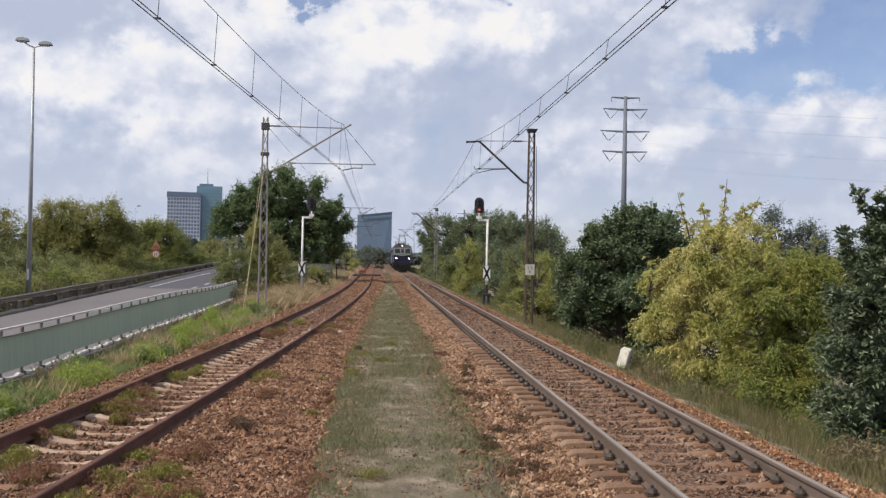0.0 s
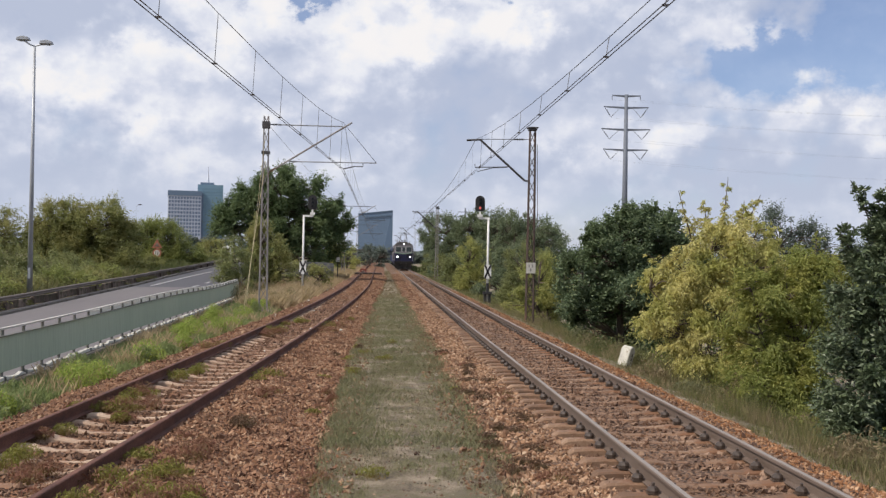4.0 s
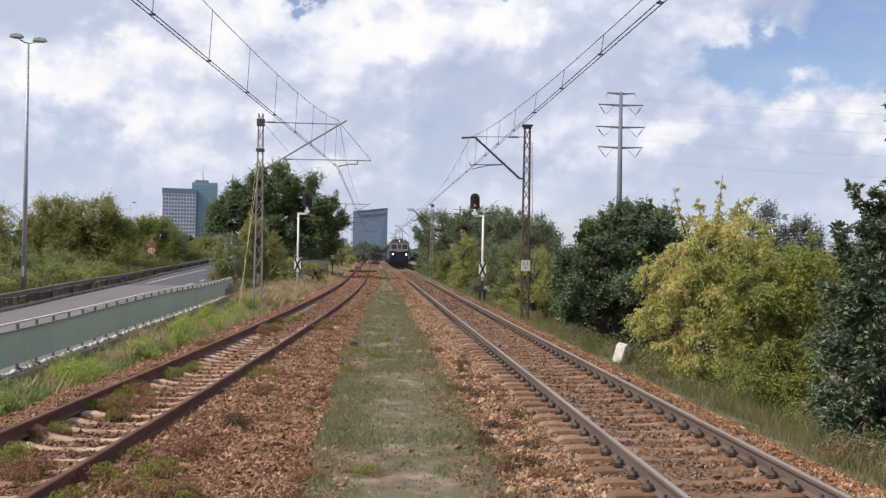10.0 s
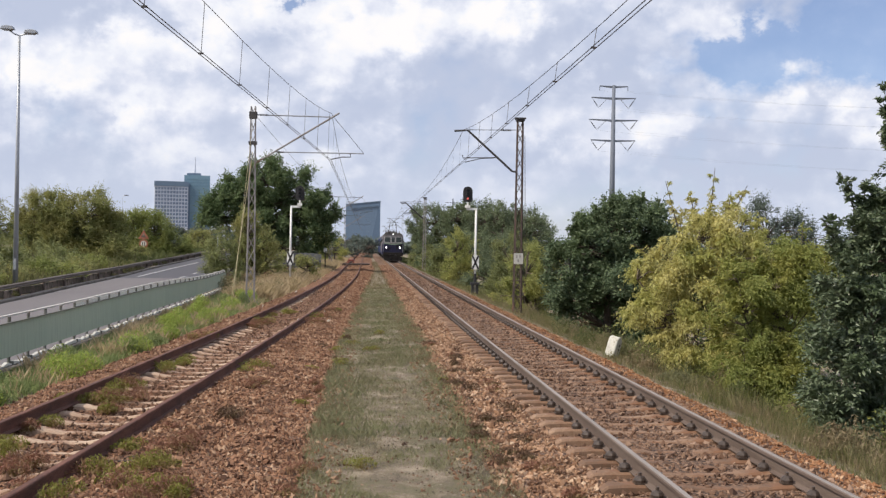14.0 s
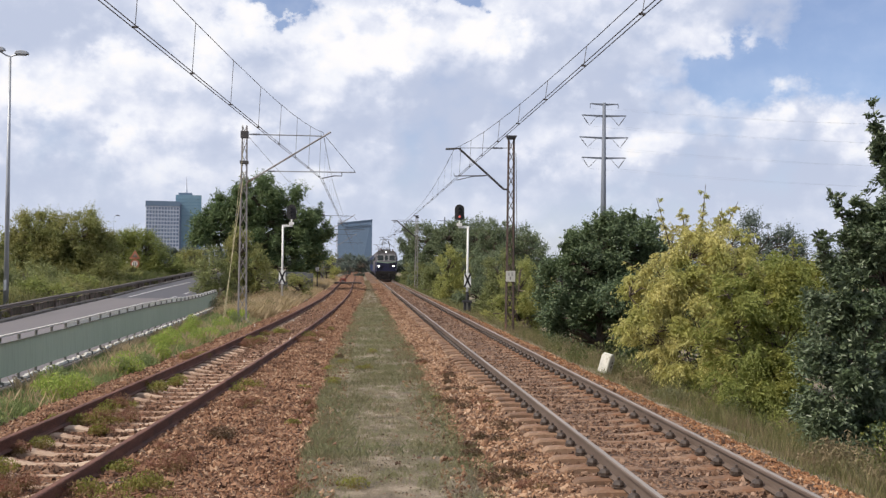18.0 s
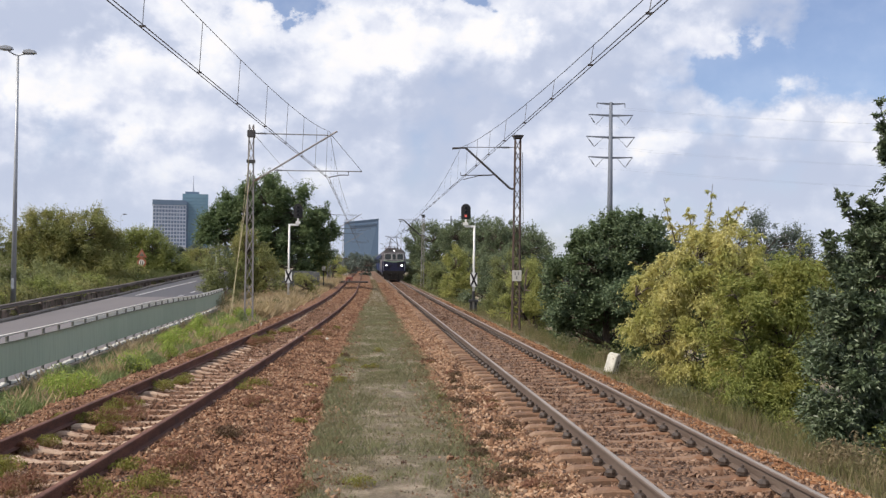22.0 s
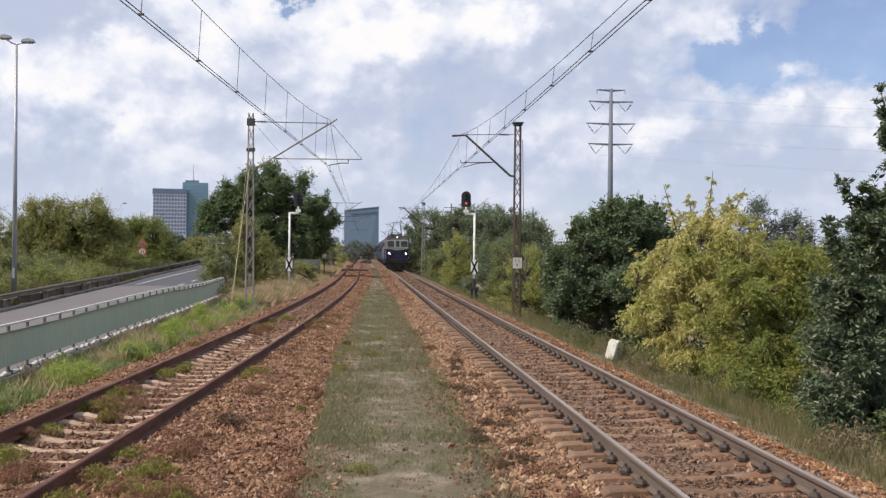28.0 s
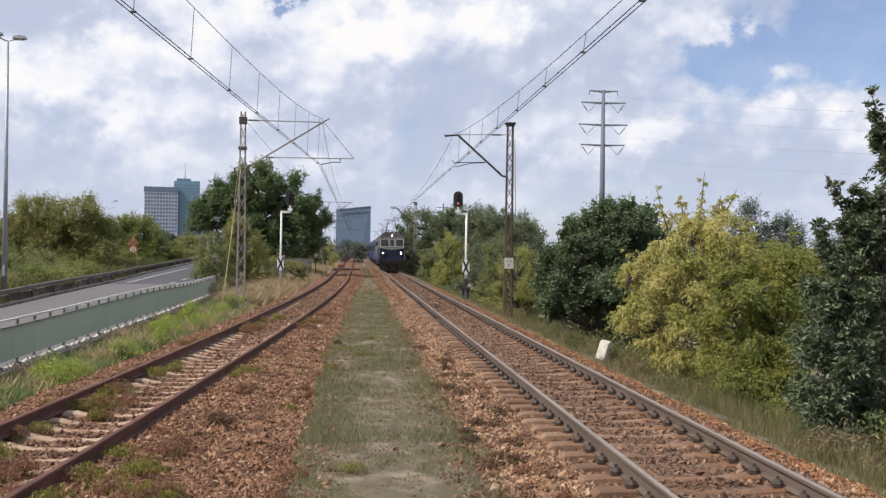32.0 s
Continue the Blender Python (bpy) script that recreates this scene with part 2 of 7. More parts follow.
M_BALLAST = stone_bed("brown_stone_bed", [(0.040, 0.017, 0.008), (0.145, 0.064, 0.030), (0.205, 0.097, 0.050), (0.30, 0.175, 0.105)])
M_BALLAST_GREY = stone_bed("grey_brown_stone_bed", [(0.034, 0.018, 0.011), (0.120, 0.068, 0.042), (0.175, 0.103, 0.065), (0.27, 0.178, 0.125)])
M_STONES_ORANGE = surface("orange_rusty_stones", [(0.085, 0.034, 0.014), (0.20, 0.088, 0.036), (0.265, 0.125, 0.055), (0.32, 0.175, 0.090), (0.40, 0.26, 0.16)], 0.9, 3, 60, 0.5, 0.006, island=0.70, stain=(0.16, 0.066, 0.026), stain_scale=1.6, stain_edge=(0.47, 0.66))
M_STONES_TAN = surface("tan_granite_stones", [(0.085, 0.040, 0.021), (0.205, 0.108, 0.057), (0.275, 0.156, 0.088), (0.335, 0.205, 0.125), (0.43, 0.31, 0.21)], 0.9, 3, 60, 0.5, 0.006, island=0.70, stain=(0.125, 0.062, 0.034), stain_scale=1.6, stain_edge=(0.50, 0.68))
M_STONES_WARM = surface("rusty_granite_stones", [(0.068, 0.029, 0.015), (0.165, 0.080, 0.042), (0.225, 0.115, 0.063), (0.275, 0.155, 0.090), (0.38, 0.26, 0.17)], 0.9, 3, 60, 0.5, 0.006, island=0.70, stain=(0.105, 0.050, 0.026), stain_scale=1.6, stain_edge=(0.47, 0.66))
M_STONES_BROWN = surface("brown_granite_stones", [(0.048, 0.024, 0.015), (0.128, 0.070, 0.042), (0.18, 0.106, 0.067), (0.28, 0.185, 0.13)], 0.9, 3, 60, 0.5, 0.006, island=0.70, stain=(0.105, 0.050, 0.026), stain_scale=1.6, stain_edge=(0.47, 0.66))
M_GRIT = surface("grey_brown_grit", [(0.06, 0.046, 0.032), (0.15, 0.12, 0.085), (0.30, 0.26, 0.20)], 0.95, 3, 60, 0.3, 0.004, island=0.8)
M_SLEEPER = surface("weathered_concrete", [(0.115, 0.066, 0.040), (0.195, 0.118, 0.074), (0.26, 0.172, 0.114)], 0.9, 5, 70, 0.4, 0.006, per_object=0.3, stain=(0.16, 0.08, 0.043), stain_scale=2.6, stain_edge=(0.47, 0.62))
M_SLEEPER_PALE = surface("pale_concrete", [(0.23, 0.145, 0.095), (0.34, 0.235, 0.165), (0.43, 0.325, 0.24)], 0.9, 5, 70, 0.4, 0.006, per_object=0.25, stain=(0.19, 0.10, 0.06), stain_scale=2.6, stain_edge=(0.48, 0.62))
M_RAIL_USED = surface("worn_rail_steel", [(0.085, 0.058, 0.044), (0.140, 0.105, 0.085)], 0.75, 6, 80, 0.2, 0.003, metal=0.0, stretch=(1, 0.1, 1))
M_RAIL_HEAD = surface("polished_rail_head", [(0.19, 0.168, 0.152), (0.27, 0.24, 0.22)], 0.72, 6, 80, 0.05, 0.002, metal=0.1, stretch=(1, 0.05, 1))
M_RAIL_RUST = surface("rusty_rail_steel", [(0.045, 0.018, 0.013), (0.105, 0.042, 0.028), (0.175, 0.078, 0.052)], 0.85, 5, 60, 0.4, 0.004, stretch=(1, 0.3, 1))
M_CLIP = surface("oiled_iron_fastening", [(0.034, 0.025, 0.021), (0.095, 0.070, 0.055)], 0.5, 20, 90, 0.3, 0.004, metal=0.1)
M_ASPHALT_OLD = surface("pale_worn_asphalt", [(0.105, 0.096, 0.100), (0.142, 0.130, 0.134)], 0.9, 0.7, 60, 0.3, 0.006, stretch=(1, 0.2, 1))
M_ASPHALT = surface("dark_asphalt", [(0.050, 0.050, 0.060), (0.072, 0.070, 0.082)], 0.85, 0.6, 60, 0.3, 0.006, stretch=(1, 0.2, 1))
M_PAINT_WHITE = surface("road_paint", [(0.26, 0.26, 0.26), (0.45, 0.45, 0.44)], 0.8, 2, 40, 0.1, 0.003)
M_KERB = surface("dirty_kerb_concrete", [(0.11, 0.095, 0.082), (0.20, 0.18, 0.155)], 0.9, 1.2, 40, 0.4, 0.008, stain=(0.07, 0.06, 0.045), stain_scale=0.8)
M_PARAPET = surface("soiled_brown_parapet", [(0.060, 0.042, 0.034), (0.150, 0.110, 0.092), (0.260, 0.205, 0.180)], 0.9, 1.6, 40, 0.5, 0.01, per_object=0.25, stain=(0.045, 0.042, 0.026), stain_scale=0.9, stain_edge=(0.45, 0.62))
M_POST = surface("rusty_barrier_post", [(0.05, 0.038, 0.032), (0.10, 0.078, 0.066)], 0.8, 2.0, 40, 0.3, 0.005)
M_FENCE_GREY = surface("pale_grey_rail_paint", [(0.42, 0.40, 0.38), (0.58, 0.56, 0.53)], 0.6, 3, 40, 0.15, 0.003, stain=(0.30, 0.26, 0.22), stain_scale=1.5, stain_edge=(0.58, 0.72))
M_BEAM = surface("weathered_steel_beam", [(0.10, 0.080, 0.068), (0.19, 0.16, 0.14)], 0.7, 1.6, 40, 0.2, 0.004, metal=0.2, stretch=(1, 0.3, 1))
M_FENCE = surface("faded_green_panel_paint", [(0.305, 0.372, 0.285), (0.395, 0.458, 0.360)], 0.6, 1.2, 9, 0.05, 0.004, per_object=0.12,
                  stretch=(3, 3, 0.25), stain=(0.200, 0.235, 0.175), stain_scale=1.3, stain_edge=(0.50, 0.70))
M_FENCE_RAIL = surface("white_painted_steel", [(0.76, 0.75, 0.70), (0.86, 0.86, 0.82)], 0.6, 3, 40, 0.15, 0.003, stain=(0.5, 0.47, 0.40), stain_scale=1.5, stain_edge=(0.6, 0.75))
M_FENCE_POST = surface("dark_fence_post", [(0.08, 0.085, 0.075), (0.15, 0.15, 0.13)], 0.7, 4, 40, 0.2, 0.003)
M_MAST = surface("grey_mast_paint", [(0.16, 0.15, 0.15), (0.30, 0.285, 0.28)], 0.7, 2.5, 40, 0.2, 0.004, stain=(0.19, 0.105, 0.07), stain_scale=1.6, stain_edge=(0.55, 0.68))
M_MAST_RUST = surface("rusted_mast_steel", [(0.035, 0.026, 0.024), (0.085, 0.055, 0.045)], 0.8, 2.5, 40, 0.3, 0.004, stain=(0.13, 0.065, 0.04), stain_scale=1.2, stain_edge=(0.55, 0.68))
M_ARM_DARK = surface("dark_arm_paint", [(0.030, 0.030, 0.034), (0.07, 0.066, 0.066)], 0.7, 3, 40, 0.2, 0.003)
M_WIRE = surface("old_copper_wire", [(0.055, 0.055, 0.06), (0.11, 0.10, 0.10)], 0.6, 3, 40, 0.0, metal=0.3)
M_GUY = surface("yellowed_guy_cable", [(0.40, 0.35, 0.21), (0.55, 0.48, 0.30)], 0.7, 3, 30, 0.1, 0.002)
M_GALV = surface("galvanised_steel", [(0.25, 0.27, 0.30), (0.38, 0.40, 0.43)], 0.5, 1.5, 40, 0.1, 0.003, metal=0.35)
M_SIGNAL_POST = surface("pale_signal_post_paint", [(0.55, 0.55, 0.54), (0.72, 0.72, 0.70)], 0.6, 3, 40, 0.15, 0.003, stain=(0.35, 0.29, 0.22), stain_scale=2.2, stain_edge=(0.58, 0.72))
M_BLACK = surface("matt_black_enamel", [(0.012, 0.012, 0.014), (0.030, 0.029, 0.030)], 0.65, 5, 40, 0.15, 0.003)
M_WHITE = surface("white_enamel", [(0.62, 0.62, 0.60), (0.78, 0.78, 0.76)], 0.6, 5, 40, 0.1, 0.003, stain=(0.45, 0.42, 0.36), stain_scale=3.0, stain_edge=(0.58, 0.7))
M_STONE_WHITE = surface("whitewashed_concrete", [(0.40, 0.39, 0.35), (0.60, 0.59, 0.54)], 0.9, 6, 50, 0.4, 0.006, stain=(0.30, 0.27, 0.21), stain_scale=5.0, stain_edge=(0.55, 0.68))
M_RED = surface("faded_red_paint", [(0.13, 0.032, 0.022), (0.20, 0.052, 0.034)], 0.7, 3, 40, 0.2, 0.003)
M_ORANGE = surface("sign_orange", [(0.24, 0.075, 0.042), (0.32, 0.12, 0.062)], 0.6, 3, 30, 0.1, 0.003)
M_BARK = surface("grey_brown_bark", [(0.055, 0.042, 0.032), (0.13, 0.10, 0.08)], 0.95, 6, 40, 0.8, 0.02, stretch=(1, 1, 0.3))
M_PLANK = surface("tarred_crossing_timber", [(0.025, 0.017, 0.014), (0.06, 0.042, 0.034)], 0.9, 3, 30, 0.5, 0.01, stretch=(0.3, 3, 1))
M_HUT = surface("grey_fence_boards", [(0.07, 0.075, 0.08), (0.13, 0.135, 0.14)], 0.9, 2, 30, 0.3, 0.006, per_object=0.3)

L_OAK = foliage("deep_green_leaves", ((0.060, 0.100, 0.046), (0.165, 0.225, 0.098)), (0.150, 0.200, 0.086), 0.38)
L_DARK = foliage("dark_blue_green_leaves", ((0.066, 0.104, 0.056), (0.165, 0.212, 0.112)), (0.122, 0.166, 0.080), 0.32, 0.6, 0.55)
L_MID = foliage("mid_green_leaves", ((0.135, 0.172, 0.050), (0.270, 0.300, 0.096)), (0.245, 0.265, 0.080), 0.44)
L_OLIVE = foliage("olive_leaves", ((0.165, 0.186, 0.066), (0.320, 0.330, 0.128)), (0.28, 0.27, 0.10), 0.46)
L_LIME = foliage("light_lime_leaves", ((0.225, 0.252, 0.078), (0.410, 0.425, 0.150)), (0.37, 0.365, 0.12), 0.48)
L_YELLOW = foliage("yellowing_leaves", ((0.37, 0.345, 0.115), (0.70, 0.640, 0.280)), (0.38, 0.385, 0.120), 0.48, 0.9)
L_FRESH = foliage("fresh_green_leaves", ((0.165, 0.205, 0.050), (0.350, 0.375, 0.120)), (0.315, 0.315, 0.085), 0.48, 1.1)
L_SHINE = foliage("glossy_dark_leaves", ((0.045, 0.068, 0.036), (0.190, 0.235, 0.135)), (0.085, 0.120, 0.058), 0.26, 1.2, 0.46)
# paler, bluer green that carries the haze over the trackside trees
L_HAZE = foliage("haze_tinted_green_leaves", ((0.100, 0.136, 0.082), (0.200, 0.240, 0.134)), (0.158, 0.194, 0.104), 0.35)
# distance haze is mixed into this blue-grey leaf colour
L_FAR = foliage("haze_tinted_far_leaves", ((0.095, 0.125, 0.105), (0.150, 0.180, 0.145)), (0.12, 0.15, 0.125), 0.2)
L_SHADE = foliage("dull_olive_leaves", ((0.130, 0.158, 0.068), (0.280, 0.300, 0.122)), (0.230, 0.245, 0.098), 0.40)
G_SHORT = foliage("short_dry_grass", ((0.130, 0.115, 0.066), (0.345, 0.305, 0.188)), (0.190, 0.195, 0.092), 0.3, 0.7)
G_MOSS = foliage("mossy_path_grass", ((0.112, 0.120, 0.058), (0.240, 0.242, 0.128)), (0.185, 0.172, 0.092), 0.3, 1.0)
G_GREEN = foliage("fresh_verge_grass", ((0.135, 0.190, 0.064), (0.320, 0.365, 0.150)), (0.215, 0.268, 0.106), 0.42, 1.1)
G_TALL = foliage("tall_summer_grass", ((0.075, 0.082, 0.030), (0.240, 0.222, 0.098)), (0.125, 0.135, 0.044), 0.3, 1.6)
G_DRY = foliage("dry_brown_grass", ((0.130, 0.098, 0.055), (0.300, 0.235, 0.140)), (0.16, 0.14, 0.07), 0.3, 1.6)
G_STRAW = foliage("straw_grass", ((0.36, 0.275, 0.165), (0.52, 0.415, 0.265)), (0.34, 0.27, 0.14), 0.32, 0.7)
G_RUST = foliage("reddened_weeds", ((0.195, 0.085, 0.055), (0.330, 0.165, 0.112)), (0.180, 0.130, 0.050), 0.28, 3.0)
G_WEED = foliage("green_weeds", ((0.145, 0.158, 0.028), (0.285, 0.285, 0.062)), (0.215, 0.155, 0.055), 0.38, 3.0)
# dark tone: shade under bushes and at the slope's foot put into the blades
G_RANK = foliage("shade_toned_rank_grass", ((0.060, 0.080, 0.024), (0.130, 0.145, 0.050)), (0.09, 0.11, 0.034), 0.3, 0.7)
G_BROWN = foliage("withered_brown_weeds", ((0.085, 0.048, 0.030), (0.165, 0.098, 0.060)), (0.12, 0.085, 0.04), 0.2, 3.0)
G_LEAFY = foliage("bright_leafy_weeds", ((0.190, 0.285, 0.055), (0.420, 0.490, 0.125)), (0.34, 0.40, 0.09), 0.48, 2.0)


# ---- building blocks ----
class Shape:
    """Collects vertices and faces of one mesh."""

    def __init__(self):
        self.v, self.f = [], []

    def add(self, verts, faces):
        n = len(self.v)
        self.v += [tuple(p) for p in verts]
        self.f += [tuple(i + n for i in f) for f in faces]
        return self

    def box(self, x0, x1, y0, y1, z0, z1, m=None):
        vs = [Vector((x, y, z)) for z in (z0, z1) for y in (y0, y1) for x in (x0, x1)]
        if m is not None:
            vs = [m @ v for v in vs]
        return self.add(vs, [(0, 2, 3, 1), (4, 5, 7, 6), (0, 1, 5, 4), (2, 6, 7, 3), (0, 4, 6, 2), (1, 3, 7, 5)])

    def rod(self, a, b, r, r2=None, n=8):
        a, b = Vector(a), Vector(b)
        r2 = r if r2 is None else r2
        q = (b - a).to_track_quat("Z", "Y")
        ring = [Vector((math.cos(k * math.tau / n), math.sin(k * math.tau / n), 0)) for k in range(n)]
        vs = [a + q @ (p * r) for p in ring] + [b + q @ (p * r2) for p in ring]
        fs = [(k, (k + 1) % n, n + (k + 1) % n, n + k) for k in range(n)]
        return self.add(vs, fs + [tuple(range(n))[::-1], tuple(range(n, 2 * n))])

    def line(self, points, r, n=4):
        """A bent round bar through the points."""
        ps = [Vector(p) for p in points]
        base = len(self.v)
        vs = []
        for i, p in enumerate(ps):
            d = (ps[min(i + 1, len(ps) - 1)] - ps[max(i - 1, 0)]).normalized()
            q = d.to_track_quat("Z", "Y")
            vs += [p + q @ Vector((r * math.cos(k * math.tau / n), r * math.sin(k * math.tau / n), 0)) for k in range(n)]
        m = len(ps)
        fs = [(i * n + k, i * n + (k + 1) % n, (i + 1) * n + (k + 1) % n, (i + 1) * n + k) for i in range(m - 1) for k in range(n)]
        return self.add(vs, fs + [tuple(range(n))[::-1], tuple(range((m - 1) * n, m * n))])

    def sweep(self, profile, path, closed=True):
        """profile: (across, up) points; path: (place, across-vector) pairs, up is z."""
        k = len(profile)
        vs = [Vector(p) + Vector(s) * u + Vector((0, 0, w)) for p, s in path for u, w in profile]
        fs = []
        for i in range(len(path) - 1):
            for j in range(k if closed else k - 1):
                fs.append((i * k + j, i * k + (j + 1) % k, (i + 1) * k + (j + 1) % k, (i + 1) * k + j))
        if closed:
            fs += [tuple(range(k))[::-1], tuple(range((len(path) - 1) * k, len(path) * k))]
        return self.add(vs, fs)

    def prism(self, poly, y0, y1):
        """A polygon in x and z, drawn out along y."""
        k = len(poly)
        vs = [(x, y0, z) for x, z in poly] + [(x, y1, z) for x, z in poly]
        return self.add(vs, [(j, (j + 1) % k, k + (j + 1) % k, k + j) for j in range(k)] + [tuple(range(k))[::-1], tuple(range(k, 2 * k))])

    def mesh(self, name, material, bevel=0.0, smooth=False):
        me = bpy.data.meshes.new(name)
        me.from_pydata(self.v, [], self.f)
        bm = bmesh.new()
        bm.from_mesh(me)
        bmesh.ops.recalc_face_normals(bm, faces=bm.faces)
        if bevel:
            bmesh.ops.bevel(bm, geom=bm.edges[:], offset=bevel, segments=1, affect="EDGES", clamp_overlap=True)
        bm.to_mesh(me)
        bm.free()
        me.materials.append(material)
        if smooth:
            me.shade_smooth()
        return me


def cloud_mesh(name, verts, faces, material):
    """A mesh of many small triangles, from arrays."""
    me = bpy.data.meshes.new(name)
    me.vertices.add(len(verts))
    me.vertices.foreach_set("co", np.asarray(verts, np.float32).ravel())
    n, k = faces.shape
    me.loops.add(n * k)
    me.loops.foreach_set("vertex_index", np.asarray(faces, np.int32).ravel())
    me.polygons.add(n)
    me.polygons.foreach_set("loop_start", np.arange(0, n * k, k, dtype=np.int32))
    me.update(calc_edges=True)
    me.materials.append(material)
    return me


def put(name, me, parent=None, m=None, label=""):
    ob = new(name, me)
    ob.parent = parent
    if m is not None:
        ob.matrix_basis = m
    return tagged(ob, label)


def part(name, shape, material, parent, label="", bevel=0.0, smooth=False, m=None):
    return put(name, shape.mesh(name, material, bevel, smooth), parent, m, label)


def thing(name, label, category, group="", m=None, kind=""):
    ob = new(name)
    ob.empty_display_size = 0.2
    if m is not None:
        ob.matrix_basis = m
    return tagged(ob, label, category, group, kind)


# ---- the plan: y runs along the track in use, z = 0 is the top of its rails ----
RIGHT = 3.60           # centre of the track in use
LEFT_Z = 0.0          # rail top of the disused track


def left_x(y):
    """Centre of the disused track, which bends towards the other one."""
    return -1.4 - 0.0004 * max(0.0, 85.0 - y) ** 2


def stepwise(y, knots):
    """A value that runs straight between knots (y, value)."""
    if y <= knots[0][0]:
        return knots[0][1]
    for (y0, v0), (y1, v1) in zip(knots, knots[1:]):
        if y <= y1:
            return v0 + (v1 - v0) * (y - y0) / (y1 - y0)
    return knots[-1][1]


def road_z(y):
    return stepwise(y, [(36, -0.62), (45, -0.54), (55, -0.38), (69, -0.18), (79, 0.07), (115, 0.81), (130, 0.80), (160, 0.40), (400, 0.30)])


def road_edge(y):
    return stepwise(y, [(20, -14.4), (45, -15.4), (55, -15.8), (69, -16.25), (79, -16.55), (115, -17.15), (170, -19.0)])


def fence_x(y):
    return stepwise(y, [(-40, -5.6), (6, -6.5), (18, -6.72), (30, -6.93), (41, -7.12), (51, -7.45), (66, -8.0), (170, -10.5)])


def bed_edge(y):
    """Where the disused track's ballast ends, towards the path between the tracks."""
    return -0.75 + 1.4 * min(max((y - 25.0) / 75.0, 0.0), 1.0)


def ground_z(x, y):
    c, r, e = left_x(y), road_z(y), road_edge(y)
    far = min(max((y - 400.0) / 400.0, 0.0), 1.0)
    prof = [(-4000, 0.0), (-90, r + 0.2), (e - 5, r + 0.5), (e - 1.2, r + 0.02), (e, r - 0.06), (fence_x(y) - 0.6, r - 0.06), (fence_x(y) - 0.3, -0.27), (fence_x(y) + 0.6, -0.24), (min(c - 2.0, -4.4), -0.28),
            (c - 1.75, -0.46), (bed_edge(y) - 0.15, -0.46), (bed_edge(y) + 0.1, -0.27), (1.6, -0.27), (1.8, -0.46), (5.15, -0.46), (5.4, -0.34), (6.2, -0.53), (7.4, -0.88), (9.5, -1.7), (13, -2.7), (40, -3.0), (4000, -2.0)]
    for (x0, z0), (x1, z1) in zip(prof, prof[1:]):
        if x <= x1:
            k = (x - x0) / (x1 - x0)
            z = z0 + (z1 - z0) * k
            break
    bumps = 0.05 * noise.noise((x * 0.45, y * 0.45, 0)) + 0.02 * noise.noise((x * 2.1, y * 2.1, 3))
    if e - 0.8 < x < fence_x(y) - 0.1:
        bumps = 0.0
    return z * (1 - far * 0.6) + bumps * (1.0 if abs(x) < 60 else 0.0)


def build_ground():
    xs = [-4000, -1500, -600, -300, -160, -110, -90, -70, -55, -45, -38, -33, -30, -28] + [-27 + 0.6 * i for i in range(72)] + [17, 19, 22, 27, 33, 40, 60, 90, 140, 300, 700, 1800, 4000]
    ys = [-3000, -900, -300, -120, -60, -30, -15, -8, -4, 0] + [2 + 0.7 * i for i in range(90)] + [67 + 3 * i for i in range(50)] + [230, 260, 320, 400, 550, 800, 1300, 2200, 4500]
    vs = [(x, y, ground_z(x, y)) for y in ys for x in xs]
    k = len(xs)
    fs = [(j * k + i, j * k + i + 1, (j + 1) * k + i + 1, (j + 1) * k + i) for j in range(len(ys) - 1) for i in range(k - 1)]
    me = bpy.data.meshes.new("ground")
    me.from_pydata(vs, [], fs)
    me.materials.append(M_EARTH)
    me.shade_smooth()
    tagged(new("ground", me), "trodden earth with moss and thin grass", "ground", kind="structure")


build_ground()


def strip(name, rows, material, label, category, base=None):
    """A bed or road: for each y a list of (x, z)."""
    k = len(rows[0][1])
    vs = [(x, y, z) for y, line in rows for x, z in line]
    fs = [(i * k + j, i * k + j + 1, (i + 1) * k + j + 1, (i + 1) * k + j) for i in range(len(rows) - 1) for j in range(k - 1)]
    me = bpy.data.meshes.new(name)
    me.from_pydata(vs, [], fs)
    me.materials.append(material)
    me.shade_smooth()
    return tagged(new(name, me), label, category, kind="structure")


def rough(x, y, a):
    return a * noise.noise((x * 3.1, y * 3.1, 7)) + 0.5 * a * noise.noise((x * 9.0, y * 9.0, 2))


def left_bed(y):
    c, e = left_x(y), bed_edge(y)
    mid = -0.246 + 0.054 * min(max((y - 22.0) / 25.0, 0.0), 1.0)
    w1 = 0.25 * noise.noise((y * 0.6, 0, 4))
    w2 = 0.30 * noise.noise((y * 0.45, 0, 9)) + 0.16 * noise.noise((y * 1.7, 0, 2))
    line = [(c - 2.15 + w1, -0.42), (c - 1.85 + w1, -0.25), (c - 1.4, -0.165), (c - 0.9, -0.150)] + [(c - 0.68 + 0.17 * i, mid) for i in range(9)] + [(c + 0.9, -0.150), (c + 1.3, -0.165)]
    line += [(c + 1.35 + (e - c - 1.35) * k, -0.175 - 0.10 * k) for k in (0.25, 0.5, 0.75)] + [(e + 0.1 + w2, -0.28), (e + 0.35 + w2, -0.42)]
    return [(x, z + (rough(x, y, 0.03) if 0 < i < len(line) - 1 else 0)) for i, (x, z) in enumerate(line)]


